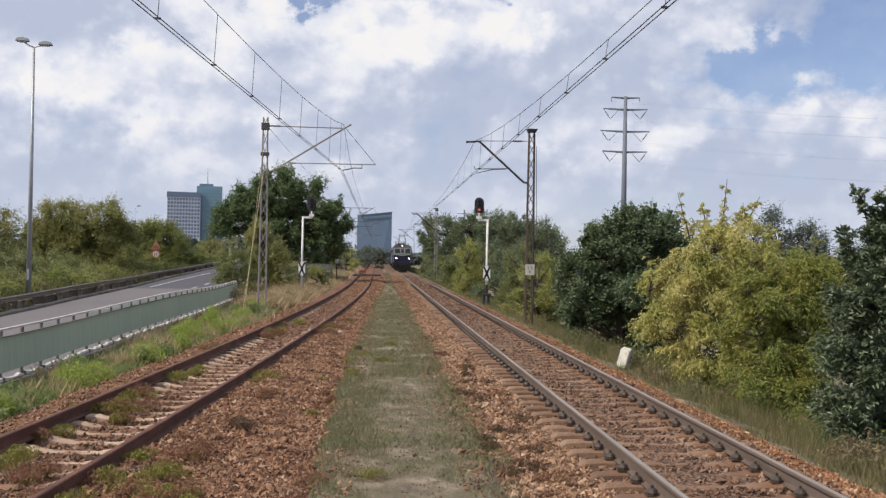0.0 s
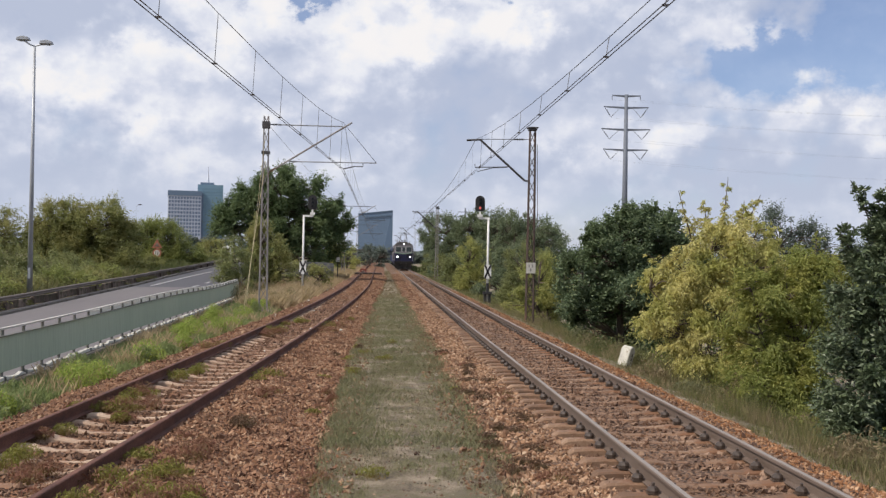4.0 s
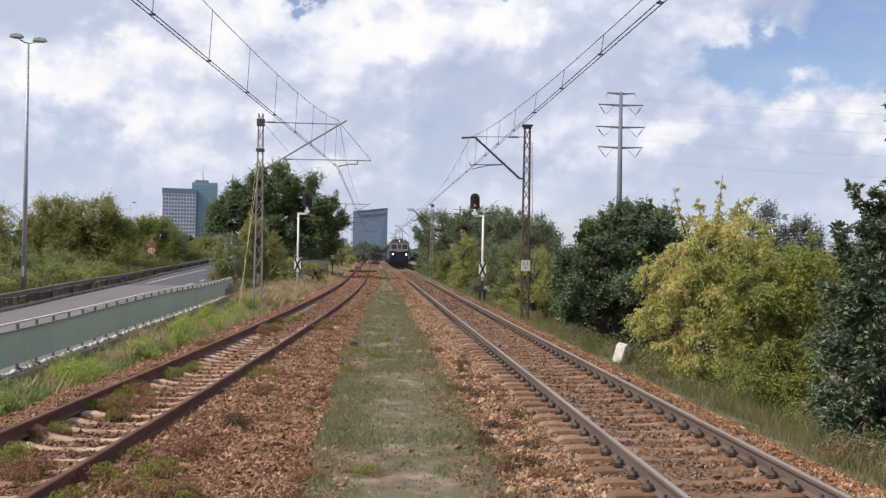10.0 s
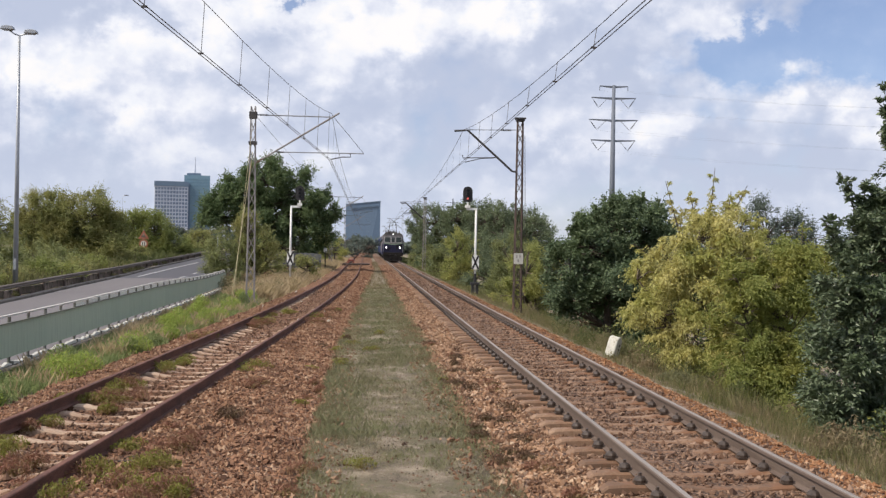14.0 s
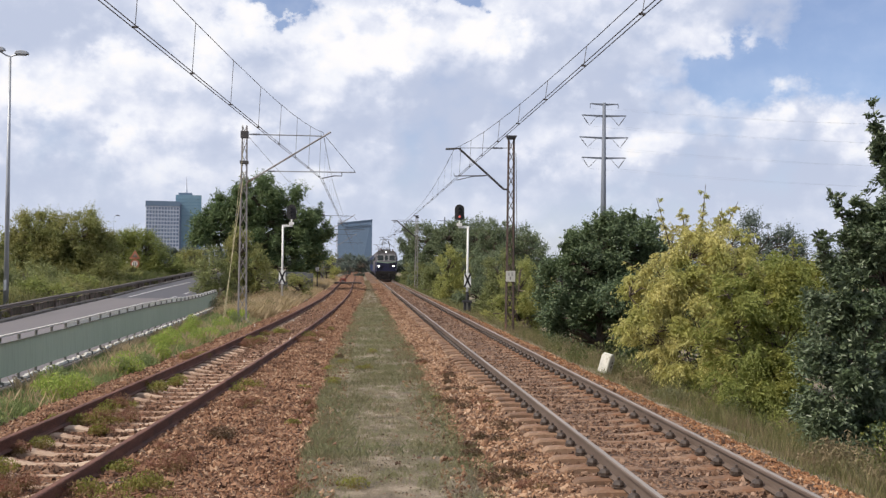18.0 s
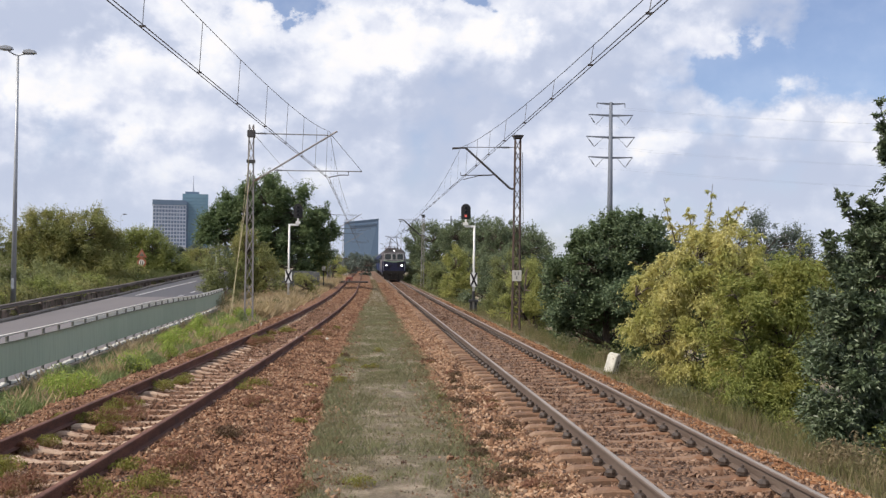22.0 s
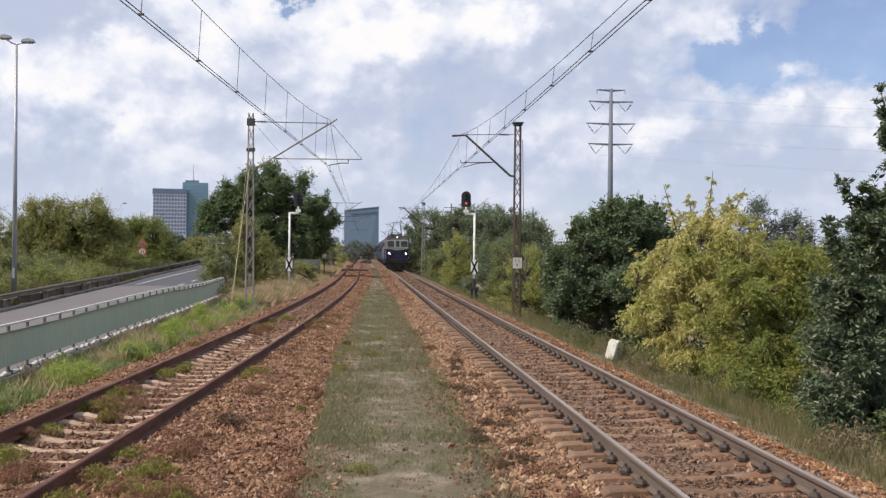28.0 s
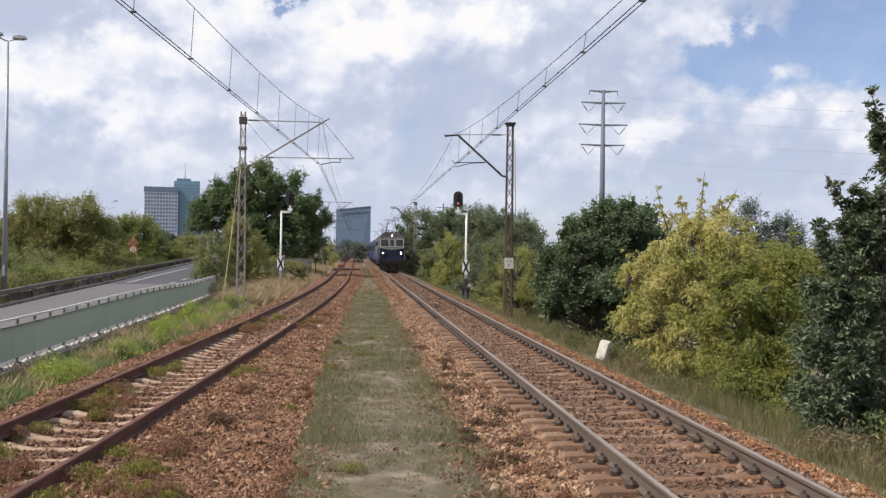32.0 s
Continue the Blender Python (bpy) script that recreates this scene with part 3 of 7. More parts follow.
def right_bed(y):
    top = -0.216 + 0.026 * min(max((y - 25.0) / 25.0, 0.0), 1.0)
    w1 = 0.32 * noise.noise((y * 0.45, 0, 14)) + 0.16 * noise.noise((y * 1.7, 0, 12))
    w2 = 0.2 * noise.noise((y * 0.7, 0, 19))
    line = [(1.2 + w1, -0.42), (1.45 + w1, -0.28), (1.8, -0.255), (2.1, -0.245)] + [(2.35 + 0.26 * i, top - (0.028 if i < 2 else 0.0)) for i in range(11)]
    line += [(5.2, -0.25), (5.45 + w2, -0.36), (5.75 + w2, -0.56)]
    return [(x, z + (rough(x, y, 0.03) if 0 < i < len(line) - 1 else 0)) for i, (x, z) in enumerate(line)]


BED_YS = [-40, -32, -24, -18, -12, -8] + [-4 + 0.35 * i for i in range(120)] + [38 + 2 * i for i in range(90)] + [230, 280, 340]
strip("ballast_left", [(y, left_bed(y)) for y in BED_YS], M_BALLAST, "weedy reddish-brown ballast bed of the disused track", "ballast")
strip("ballast_right", [(y, right_bed(y)) for y in BED_YS], M_BALLAST_GREY, "reddish-brown ballast bed of the track in use", "ballast")

# ---- road, kerb and markings ----
ROAD_YS = [-300, -100, -30, -10, 0] + [6 + 4 * i for i in range(60)] + [260, 300, 360]
road = strip("road", [(y, [(road_edge(y) + 0.15, road_z(y)), (-12.1, road_z(y) + 0.05), (fence_x(y) - 0.5, road_z(y))]) for y in ROAD_YS if y <= 66], M_ASPHALT_OLD, "pale worn asphalt carriageway", "road")
strip("road_far", [(y, [(road_edge(y) + 0.15, road_z(y)), (-12.1, road_z(y) + 0.05), (fence_x(y) - 0.5, road_z(y))]) for y in ROAD_YS if y >= 66], M_ASPHALT, "darker far stretch of asphalt carriageway with white markings", "road")


def road_marks():
    holder = thing("road_marking", "dashed white centre line and solid edge line on asphalt", "road marking", kind="structure")

    def dash(name, x, y0, y1, w):
        s = Shape()
        ys = [y0 + (y1 - y0) * i / max(1, round((y1 - y0) / 2)) for i in range(max(1, round((y1 - y0) / 2)) + 1)]
        s.sweep([(-w, 0.0), (w, 0.0), (w, 0.012), (-w, 0.012)], [((x, y, road_z(y) + 0.05 - 0.0119 * abs(x + 12.1)), (1, 0, 0)) for y in ys])
        part(name, s, M_PAINT_WHITE, holder)
    for i in range(12):
        dash("dash", -12.1, 66.5 + 5.0 * i, 68.5 + 5.0 * i, 0.09)
    dash("edge_line", -15.1, 68, 92, 0.08)


road_marks()


def kerb():
    s = Shape()
    s.sweep([(-0.16, -0.15), (0.10, -0.15), (0.10, 0.08), (0.07, 0.11), (-0.16, 0.11)], [((road_edge(y), y, road_z(y)), (1, 0, 0)) for y in ROAD_YS if 10 < y < 170])
    tagged(put("kerb", s.mesh("kerb", M_KERB)), "dirty concrete kerb along the carriageway", "kerb", kind="structure")


kerb()


def crash_barrier():
    b = thing("crash_barrier", "soiled brown roadside parapet with a weathered steel beam on posts", "crash barrier")
    ys = [12 + 2.0 * i for i in range(53)]
    rng = random.Random(8)
    part("beam", Shape().sweep([(0.0, -0.10), (0.05, -0.07), (0.05, -0.03), (0.015, 0.0), (0.05, 0.03), (0.05, 0.07), (0.0, 0.10), (-0.05, 0.10), (-0.05, -0.10)], [((road_edge(y) - 0.40, y, road_z(y) + 0.56 - 0.14 * min(max((y - 60) / 30, 0), 1)), (1, 0, 0)) for y in ys]), M_BEAM, b, "weathered steel guard beam")
    slab = Shape().box(-0.06, 0.06, 0.0, 1.985, 0.0, 0.36).mesh("slab", M_PARAPET, 0.02)
    post = Shape().box(-0.05, 0.05, -0.06, 0.06, -0.1, 0.60).mesh("post", M_POST, 0.01)
    for y in ys[:-1]:
        turn = -math.degrees(math.atan((road_edge(y + 2) - road_edge(y)) / 2))
        put("slab", slab, b, pose(road_edge(y) - 0.62, y, road_z(y) + 0.03 + rng.uniform(-0.03, 0.02), math.degrees(math.atan((road_z(y + 2) - road_z(y)) / 2)), rng.uniform(-1, 1.5), turn))
        if round(y) % 4 == 0:
            put("post", post, b, pose(road_edge(y) - 0.50, y, road_z(y)))


crash_barrier()


def fence_top(y):
    """How the fence's height changes from section to section."""
    return stepwise(y, [(18, 1.01), (25, 1.04), (34, 1.115), (38, 1.09), (42, 1.02), (47, 0.98), (55, 1.02)])


def green_fence():
    f = thing("fence", "faded green panel fence with pale rails over a whitewashed kerb", "fence")
    step = 1.15
    base = lambda y: -0.25 + 0.02 * noise.noise((y * 0.1, 3, 3))
    panel = Shape()
    n = 10
    vs = [(0.0006 * math.sin(i * 1.9), 0.001 + (step - 0.002) * i / n, z) for i in range(n + 1) for z in (0.150, 0.79)]
    panel.add(vs, [(2 * i, 2 * i + 2, 2 * i + 3, 2 * i + 1) for i in range(n)])
    back = [(v[0] - 0.02, v[1], v[2]) for v in vs]
    panel.add(back, [(2 * i, 2 * i + 1, 2 * i + 3, 2 * i + 2) for i in range(n)])
    panel = panel.mesh("panel", M_FENCE)
    post = Shape().box(-0.06, -0.022, -0.05, 0.05, -0.1, 0.93).mesh("post", M_FENCE_POST, 0.006)
    foot = Shape().box(-0.06, 0.052, -0.022, 0.022, -0.06, 0.068).mesh("foot", M_FENCE_POST, 0.01)
    rng = random.Random(41)
    kerbs = []
    for k in range(4):
        c = Shape()
        ys_k = [0.05 + (step - 0.10) * q / 5 for q in range(6)]
        tops = [0.050 + rng.uniform(-0.035, 0.03) for _ in ys_k]
        vk = [(x, y, z) for y, top in zip(ys_k, tops) for x, z in ((-0.03, 0.0), (0.035, 0.0), (0.03, top), (-0.03, top + 0.012))]
        c.add(vk, [(4 * q + j, 4 * q + (j + 1) % 4, 4 * q + 4 + (j + 1) % 4, 4 * q + 4 + j) for q in range(5) for j in range(4)] + [(3, 2, 1, 0), (20, 21, 22, 23)])
        kerbs.append(c.mesh("kerb_block", M_STONE_WHITE))
    strip_back = Shape().box(-0.075, -0.05, 0.07, step - 0.07, 0.80, 0.895).mesh("guard_strip", M_FENCE_RAIL, 0.008)
    ys = [6 + step * i for i in range(43)]
    for i, y in enumerate(ys):
        h = fence_top(y)
        lean = -math.degrees(math.atan((fence_x(y + step) - fence_x(y)) / step))
        m = pose(fence_x(y), y, base(y), 0, 0, lean) @ Matrix.Diagonal((1, 1, h, 1))
        put("panel", panel, f, m)
        put("post", post, f, m)
        put("foot", foot, f, m)
        put("kerb_block", kerbs[rng.randrange(4)], f, m)
        if y > 24:
            put("guard_strip", strip_back, f, m)
    for name, z0, z1, dx, mat in (("top_rail", 0.915, 0.95, 0.0, M_FENCE_GREY), ("cap", 0.792, 0.806, 0.01, M_FENCE_POST)):
        s = Shape()
        k = len(ys)
        s.add([(fence_x(y) + dx + u, y, base(y) + z * fence_top(y)) for y in ys for u, z in ((-0.03, z0), (0.03, z0), (0.03, z1), (-0.03, z1))],
              [(4 * q + j, 4 * q + (j + 1) % 4, 4 * q + 4 + (j + 1) % 4, 4 * q + 4 + j) for q in range(k - 1) for j in range(4)])
        part(name, s, mat, f, "pale grey tubular rail" if name == "top_rail" else "")
    plinth = Shape().sweep([(-0.10, -0.30), (0.16, -0.30), (0.15, -0.01), (-0.10, -0.005)], [((fence_x(y), y, base(y)), (1, 0, 0)) for y in ys])
    part("plinth", plinth, M_KERB, f)


green_fence()


# ---- tracks ----
RAIL = [(-0.07, -0.172), (0.07, -0.172), (0.07, -0.160), (0.010, -0.145), (0.010, -0.045), (0.036, -0.036), (0.036, -0.008), (0.026, 0.0),
        (-0.026, 0.0), (-0.036, -0.008), (-0.036, -0.036), (-0.010, -0.045), (-0.010, -0.145), (-0.07, -0.160)]


def across(f, y):
    d = Vector((f(y + 0.5) - f(y - 0.5), 1.0, 0.0)).normalized()
    return Vector((d.y, -d.x, 0.0))


def sleeper_mesh(name, material, dip):
    """A concrete sleeper: high under the rails, low in the middle, tapered ends."""
    s = Shape()
    xs = [-1.25, -1.18, -0.98, -0.55, -0.25, 0.0, 0.25, 0.55, 0.98, 1.18, 1.25]
    zs = [-0.05, 0.0, 0.012, 0.0, -dip, -dip, -dip, 0.0, 0.012, 0.0, -0.05]
    ring = []
    for x, z in zip(xs, zs):
        w = 0.125 if abs(x) > 0.3 else 0.105
        ring += [(x, -w, z - 0.14), (x, -w + 0.02, z - 0.02), (x, -w + 0.05, z), (x, w - 0.05, z), (x, w - 0.02, z - 0.02), (x, w, z - 0.14)]
    k = 6
    fs = [(i * k + j, i * k + j + 1, (i + 1) * k + j + 1, (i + 1) * k + j) for i in range(len(xs) - 1) for j in range(k - 1)]
    fs += [tuple(range(k)), tuple(range((len(xs) - 1) * k, len(xs) * k))[::-1]]
    s.add(ring, fs)
    return s.mesh(name, material)


def clip_shape(s, m=None):
    """Tie plate with a domed spring washer and its nut."""
    k = Shape()
    k.box(-0.05, 0.075, -0.055, 0.055, 0.0, 0.018)
    rings = [(0.062, 0.056, 0.016), (0.068, 0.060, 0.042), (0.052, 0.046, 0.070), (0.024, 0.022, 0.084)]
    dome = [(0.015 + a * math.cos(q * math.tau / 8), b * math.sin(q * math.tau / 8), z) for a, b, z in rings for q in range(8)]
    k.add(dome, [(r * 8 + q, r * 8 + (q + 1) % 8, r * 8 + 8 + (q + 1) % 8, r * 8 + 8 + q) for r in range(3) for q in range(8)] + [tuple(range(24, 32))])
    k.rod((0.015, 0, 0.016), (0.015, 0, 0.115), 0.018, n=6)
    return s.add([(m @ Vector(v)) if m is not None else v for v in k.v], k.f)


def track(name, label, f, top, rail_mat, head_mat, sleeper, clips_to, end):
    t = thing(name, label, "railway track", kind="structure")
    ys = [-40 + 4 * i for i in range(9)] + [-4 + 1.2 * i for i in range(60)] + [68 + 4 * i for i in range(45)] + [260, 300, 340]
    for side in (-0.7525, 0.7525):
        path = [((f(y), y, top), across(f, y)) for y in ys]
        rail = part("rail", Shape().sweep([(u + side, w) for u, w in RAIL], path), rail_mat, t)
        if head_mat:
            part("running_face", Shape().sweep([(side - 0.026, 0.0), (side + 0.026, 0.0), (side + 0.024, 0.003), (side - 0.024, 0.003)], path), head_mat, rail, "shiny worn rail head")
    clip = clip_shape(Shape()).mesh("fastening", M_CLIP)
    far = Shape()
    rng = random.Random(5)
    i, y = 0, -38.2
    while y < end:
        a = -math.degrees(math.atan(f(y + 0.5) - f(y - 0.5)))
        m = pose(f(y), y, top - 0.172, 0, 0, a + rng.uniform(-0.8, 0.8))
        put("sleeper", sleeper, t, m @ pose(rng.uniform(-0.03, 0.03), 0, rng.uniform(-0.014, 0.0), 0, rng.uniform(-0.5, 0.5), rng.uniform(-0.8, 0.8)))
        if head_mat and -4 < y < clips_to:
            for side in (-0.7525, 0.7525):
                put("fastening", clip, t, m @ pose(side + 0.092, 0, 0.004))
                put("fastening", clip, t, m @ pose(side - 0.092, 0, 0.004, 0, 0, 180))
        elif head_mat and -4 < y < clips_to + 50:
            for side in (-0.7525, 0.7525):
                for dx in (-0.10, 0.10):
                    far.box(side + dx - 0.06, side + dx + 0.06, -0.05, 0.05, 0.0, 0.07, m)
        i += 1
        y += 0.6
    if far.v:
        me = bpy.data.meshes.new("far_fastenings")
        me.from_pydata(far.v, [], far.f)
        me.materials.append(M_CLIP)
        tagged(put("far_fastenings", me, t), kind="stuff")
    return t


track("track_right", "running track on brown concrete sleepers with worn grey rails", lambda y: RIGHT, 0.0, M_RAIL_USED, M_RAIL_HEAD, sleeper_mesh("sleeper", M_SLEEPER, 0.03), 34, 150)
track("track_left", "disused rusty track on pale concrete sleepers, overgrown with weeds", left_x, LEFT_Z, M_RAIL_RUST, None, sleeper_mesh("sleeper", M_SLEEPER_PALE, 0.055), 12, 120)


def crossing():
    y0 = 115.0
    c = thing("timber_crossing", "dark tarred timber crossing laid over the disused track", "crossing", m=pose(left_x(y0), y0, LEFT_Z))
    board = Shape().box(-1.75, 1.75, -0.13, 0.13, -0.1, 0.07).mesh("board", M_PLANK, 0.015)
    for i in range(9):
        put("board", board, c, pose(0, 0.28 * i, 0.004 * (i % 3)))
    s = thing("wheel_stop", "faded red steel wheel stop standing on the disused rails", "wheel stop", m=pose(left_x(y0 + 5), y0 + 5, LEFT_Z))
    for x in (-0.75, -0.15):
        part("shoe", Shape().prism([(x - 0.08, 0.0), (x + 0.08, 0.0), (x + 0.08, 0.25), (x - 0.08, 0.25)], -0.3, 0.3), M_RED, s, bevel=0.02)
    part("cross_beam", Shape().box(-0.85, -0.05, -0.08, 0.08, 0.25, 0.46), M_RED, s, bevel=0.02)


crossing()


# ---- overhead line ----
def lattice(s, x, z0, z1, w0, w1, d0, d1, leg=0.03, n=14):
    """Four angle legs and zigzag bracing, tapering upwards, round (x, 0)."""
    def corner(k, z):
        q = (z - z0) / (z1 - z0)
        w, d = w0 + (w1 - w0) * q, d0 + (d1 - d0) * q
        return Vector((x + (w if k in (1, 2) else -w), d if k in (2, 3) else -d, z))
    for k in range(4):
        s.rod(corner(k, z0), corner(k, z1), leg, leg * 0.85, n=4)
    for i in range(n):
        a, b = z0 + (z1 - z0) * i / n, z0 + (z1 - z0) * (i + 1) / n
        for k in range(4):
            p, q = (k, (k + 1) % 4) if i % 2 else ((k + 1) % 4, k)
            s.rod(corner(p, a), corner(q, b), leg * 0.45, n=4)
    return s


MAST_Y = 41.0
SPAN = 68.0


def insulator(s, a, b, r=0.05):
    a, b = Vector(a), Vector(b)
    for i in range(6):
        p = a.lerp(b, (i + 0.15) / 6)
        q = a.lerp(b, (i + 0.6) / 6)
        s.rod(p, q, r, r * 0.55, n=8)
    s.rod(a, b, r * 0.4, n=6)
    return s


def mast_left(y, x, near):
    m = thing("catenary_mast", "grey lattice steel catenary mast with tubular bracket beside the disused track" if near else "far grey lattice catenary mast with bracket", "catenary mast", "catenary masts", pose(x, y, 0))
    g = ground_z(x, y) - 0.15
    part("column", lattice(Shape(), 0, g, 7.68, 0.16, 0.085, 0.14, 0.08, 0.030 if near else 0.022), M_MAST, m)
    part("footing", Shape().box(-0.3, 0.3, -0.28, 0.28, g - 0.3, g + 0.22), M_KERB, m, bevel=0.03)
    part("collar", Shape().box(-0.15, 0.15, -0.14, 0.14, 7.18, 7.45), M_ARM_DARK, m)
    part("collar", Shape().box(-0.16, 0.16, -0.15, 0.15, 6.14, 6.26), M_ARM_DARK, m)
    part("tie", Shape().rod((0.14, 0, 7.34), (3.09, 0, 7.33), 0.026), M_GALV if near else M_ARM_DARK, m)
    part("strut", Shape().rod((0.10, 0, 5.38), (3.45, 0, 7.50), 0.036), M_MAST, m)
    part("bar", Shape().rod((1.14, 0, 5.86), (4.47, 0, 5.88), 0.024), M_GALV if near else M_ARM_DARK, m)
    part("stay", Shape().rod((3.23, 0, 7.32), (4.45, 0, 5.90), 0.010, n=5), M_WIRE, m)
    part("steady_arm", Shape().line([(3.92, 0, 5.86), (3.92, 0, 5.72), (3.60, 0, 5.72), (3.12, 0, 5.61)], 0.022, 6), M_ARM_DARK, m)
    part("insulator", insulator(Shape(), (0.28, 0, 7.34), (0.62, 0, 7.34)), M_ARM_DARK, m)
    part("insulator", insulator(Shape(), (0.95, 0, 5.86), (1.25, 0, 5.86)), M_ARM_DARK, m)
    if near:
        for dx in (-0.62, -0.55):
            s = Shape().rod((0.0, 0, 5.84 if dx < -0.6 else 7.2), (dx, -1.2, g + 0.1), 0.013 if dx < -0.6 else 0.008, n=5)
            part("guy_wire", s, M_GUY, m, "yellowed stay cable")
        part("anchor", Shape().box(-0.85, -0.35, -1.4, -1.05, g - 0.2, g + 0.14), M_KERB, m, bevel=0.03)
    return m


def mast_right(y, x, near):
    m = thing("catenary_mast", "rusted narrow lattice catenary mast with dark bracket beside the running track" if near else "far dark lattice catenary mast with bracket", "catenary mast", "catenary masts", pose(x, y, 0))
    g = ground_z(x, y) - 0.15
    part("column", lattice(Shape(), 0, g, 7.36, 0.155, 0.105, 0.12, 0.10, 0.034 if near else 0.015, 16), M_MAST_RUST if near else M_MAST, m)
    part("footing", Shape().box(-0.3, 0.3, -0.28, 0.28, g - 0.3, g + 0.1), M_KERB, m, bevel=0.03)
    part("cap", Shape().box(-0.17, 0.17, -0.17, 0.17, 7.36, 7.44).box(-0.21, 0.21, -0.2, 0.2, 7.44, 7.50), M_ARM_DARK, m, bevel=0.01)
    part("bracket_arm", Shape().line([(-2.71, 0, 6.90), (-2.16, 0, 6.94), (-0.30, 0, 5.30), (-0.12, 0, 5.28)], 0.045, 8), M_ARM_DARK, m)
    part("tie", Shape().rod((-2.13, 0, 6.96), (-0.12, 0, 7.0), 0.014, n=5), M_WIRE, m)
    part("insulator", insulator(Shape(), (-0.78, 0, 6.985), (-0.35, 0, 6.99), 0.055), M_ARM_DARK, m)
    part("registration_tube", Shape().line([(-1.0, 0, 5.85), (-2.34, 0, 5.80), (-2.36, 0, 5.92)], 0.020, 6), M_ARM_DARK, m)
    part("steady_arm", Shape().line([(-1.05, 0, 5.83), (-1.6, 0, 5.80), (-2.25, 0, 5.63)], 0.018, 6), M_ARM_DARK, m)
    if near:
        board = part("number_board", Shape().box(-0.19, 0.19, -0.165, -0.145, 1.50, 1.94), M_STONE_WHITE, m, "white number board with illegible dark marks")
        for i, (dx, w, z) in enumerate(((-0.07, 0.025, 1.80), (0.06, 0.025, 1.80), (-0.01, 0.03, 1.64))):
            part("mark", Shape().box(dx - w, dx + w, -0.170, -0.1655, z - 0.06, z + 0.06), M_MAST, board)
        part("ladder_cable", Shape().line([(0.2, 0, 6.8), (0.26, 0, 4.0), (0.22, 0, 0.2)], 0.012, 5), M_WIRE, m)
    return m


for k in range(-1, 4):
    y = MAST_Y + SPAN * k
    if k < 3:
        mast_left(y, left_x(y) - 2.48 if k else -4.65, k == 0)
    mast_right(y, 6.20, k == 0)
mast_right(MAST_Y + SPAN + 3.5, 6.45, False)


def left_wire(y):
    """The wire runs straight from mast to mast."""
    return -1.50 + (0.0685 * (y - MAST_Y) if y < MAST_Y else 0.0015 * (y - MAST_Y))


def catenary(name, label, fx, contact, low, rise, power, phase):
    """Two contact wires and a carrier wire with droppers, span by span."""
    w = thing(name, label, "overhead line")
    n_drop = 19
    for k in range(-2, 4):
        y0 = MAST_Y + SPAN * k - SPAN
        ys = [y0 + SPAN * i / 22 for i in range(23)]
        z_car = lambda y: contact + low + rise * abs((y - y0 - SPAN / 2) / (SPAN / 2)) ** power
        zig = lambda y: fx(y) - 0.05
        near = y0 < 120
        for d in (-0.04, 0.04):
            part("contact_wire", Shape().line([(zig(y) + d, y, contact) for y in ys], 0.0105 if near else 0.014, 4), M_WIRE, w)
        part("carrier_wire", Shape().line([(fx(y), y, z_car(y)) for y in ys], 0.009 if near else 0.014, 4), M_WIRE, w)
        if near:
            for i in range(n_drop):
                y = y0 + SPAN * (i + phase) / n_drop
                part("dropper", Shape().rod((zig(y), y, contact), (fx(y), y, z_car(y)), 0.006 if y0 < 40 else 0.0025, n=4).box(zig(y) - 0.045, zig(y) + 0.045, y - 0.015, y + 0.015, contact - 0.01, contact + 0.02), M_WIRE, w)


catenary("overhead_line", "thin dark contact and carrier wires over the disused track", left_wire, 5.60, 0.91, 0.96, 3.4, 0.76)
catenary("overhead_line", "thin dark contact and carrier wires over the running track", lambda y: 3.86, 5.60, 0.30, 1.05, 2.6, 0.29)


def earth_wire():
    w = thing("earth_wire", "thin dark earth wire strung along the mast tops", "overhead line")
    posts = [(left_x(MAST_Y + SPAN * k) - 2.48 + 0.15 if k else -4.5, MAST_Y + SPAN * k) for k in range(0, 2)]
    for (x0, y0), (x1, y1) in zip(posts, posts[1:]):
        pts = [(x0 + (x1 - x0) * i / 12, y0 + (y1 - y0) * i / 12, 7.25 - 0.9 * (i / 12) * (1 - i / 12)) for i in range(13)]
        part("wire", Shape().line(pts, 0.010, 4), M_WIRE, w)


earth_wire()


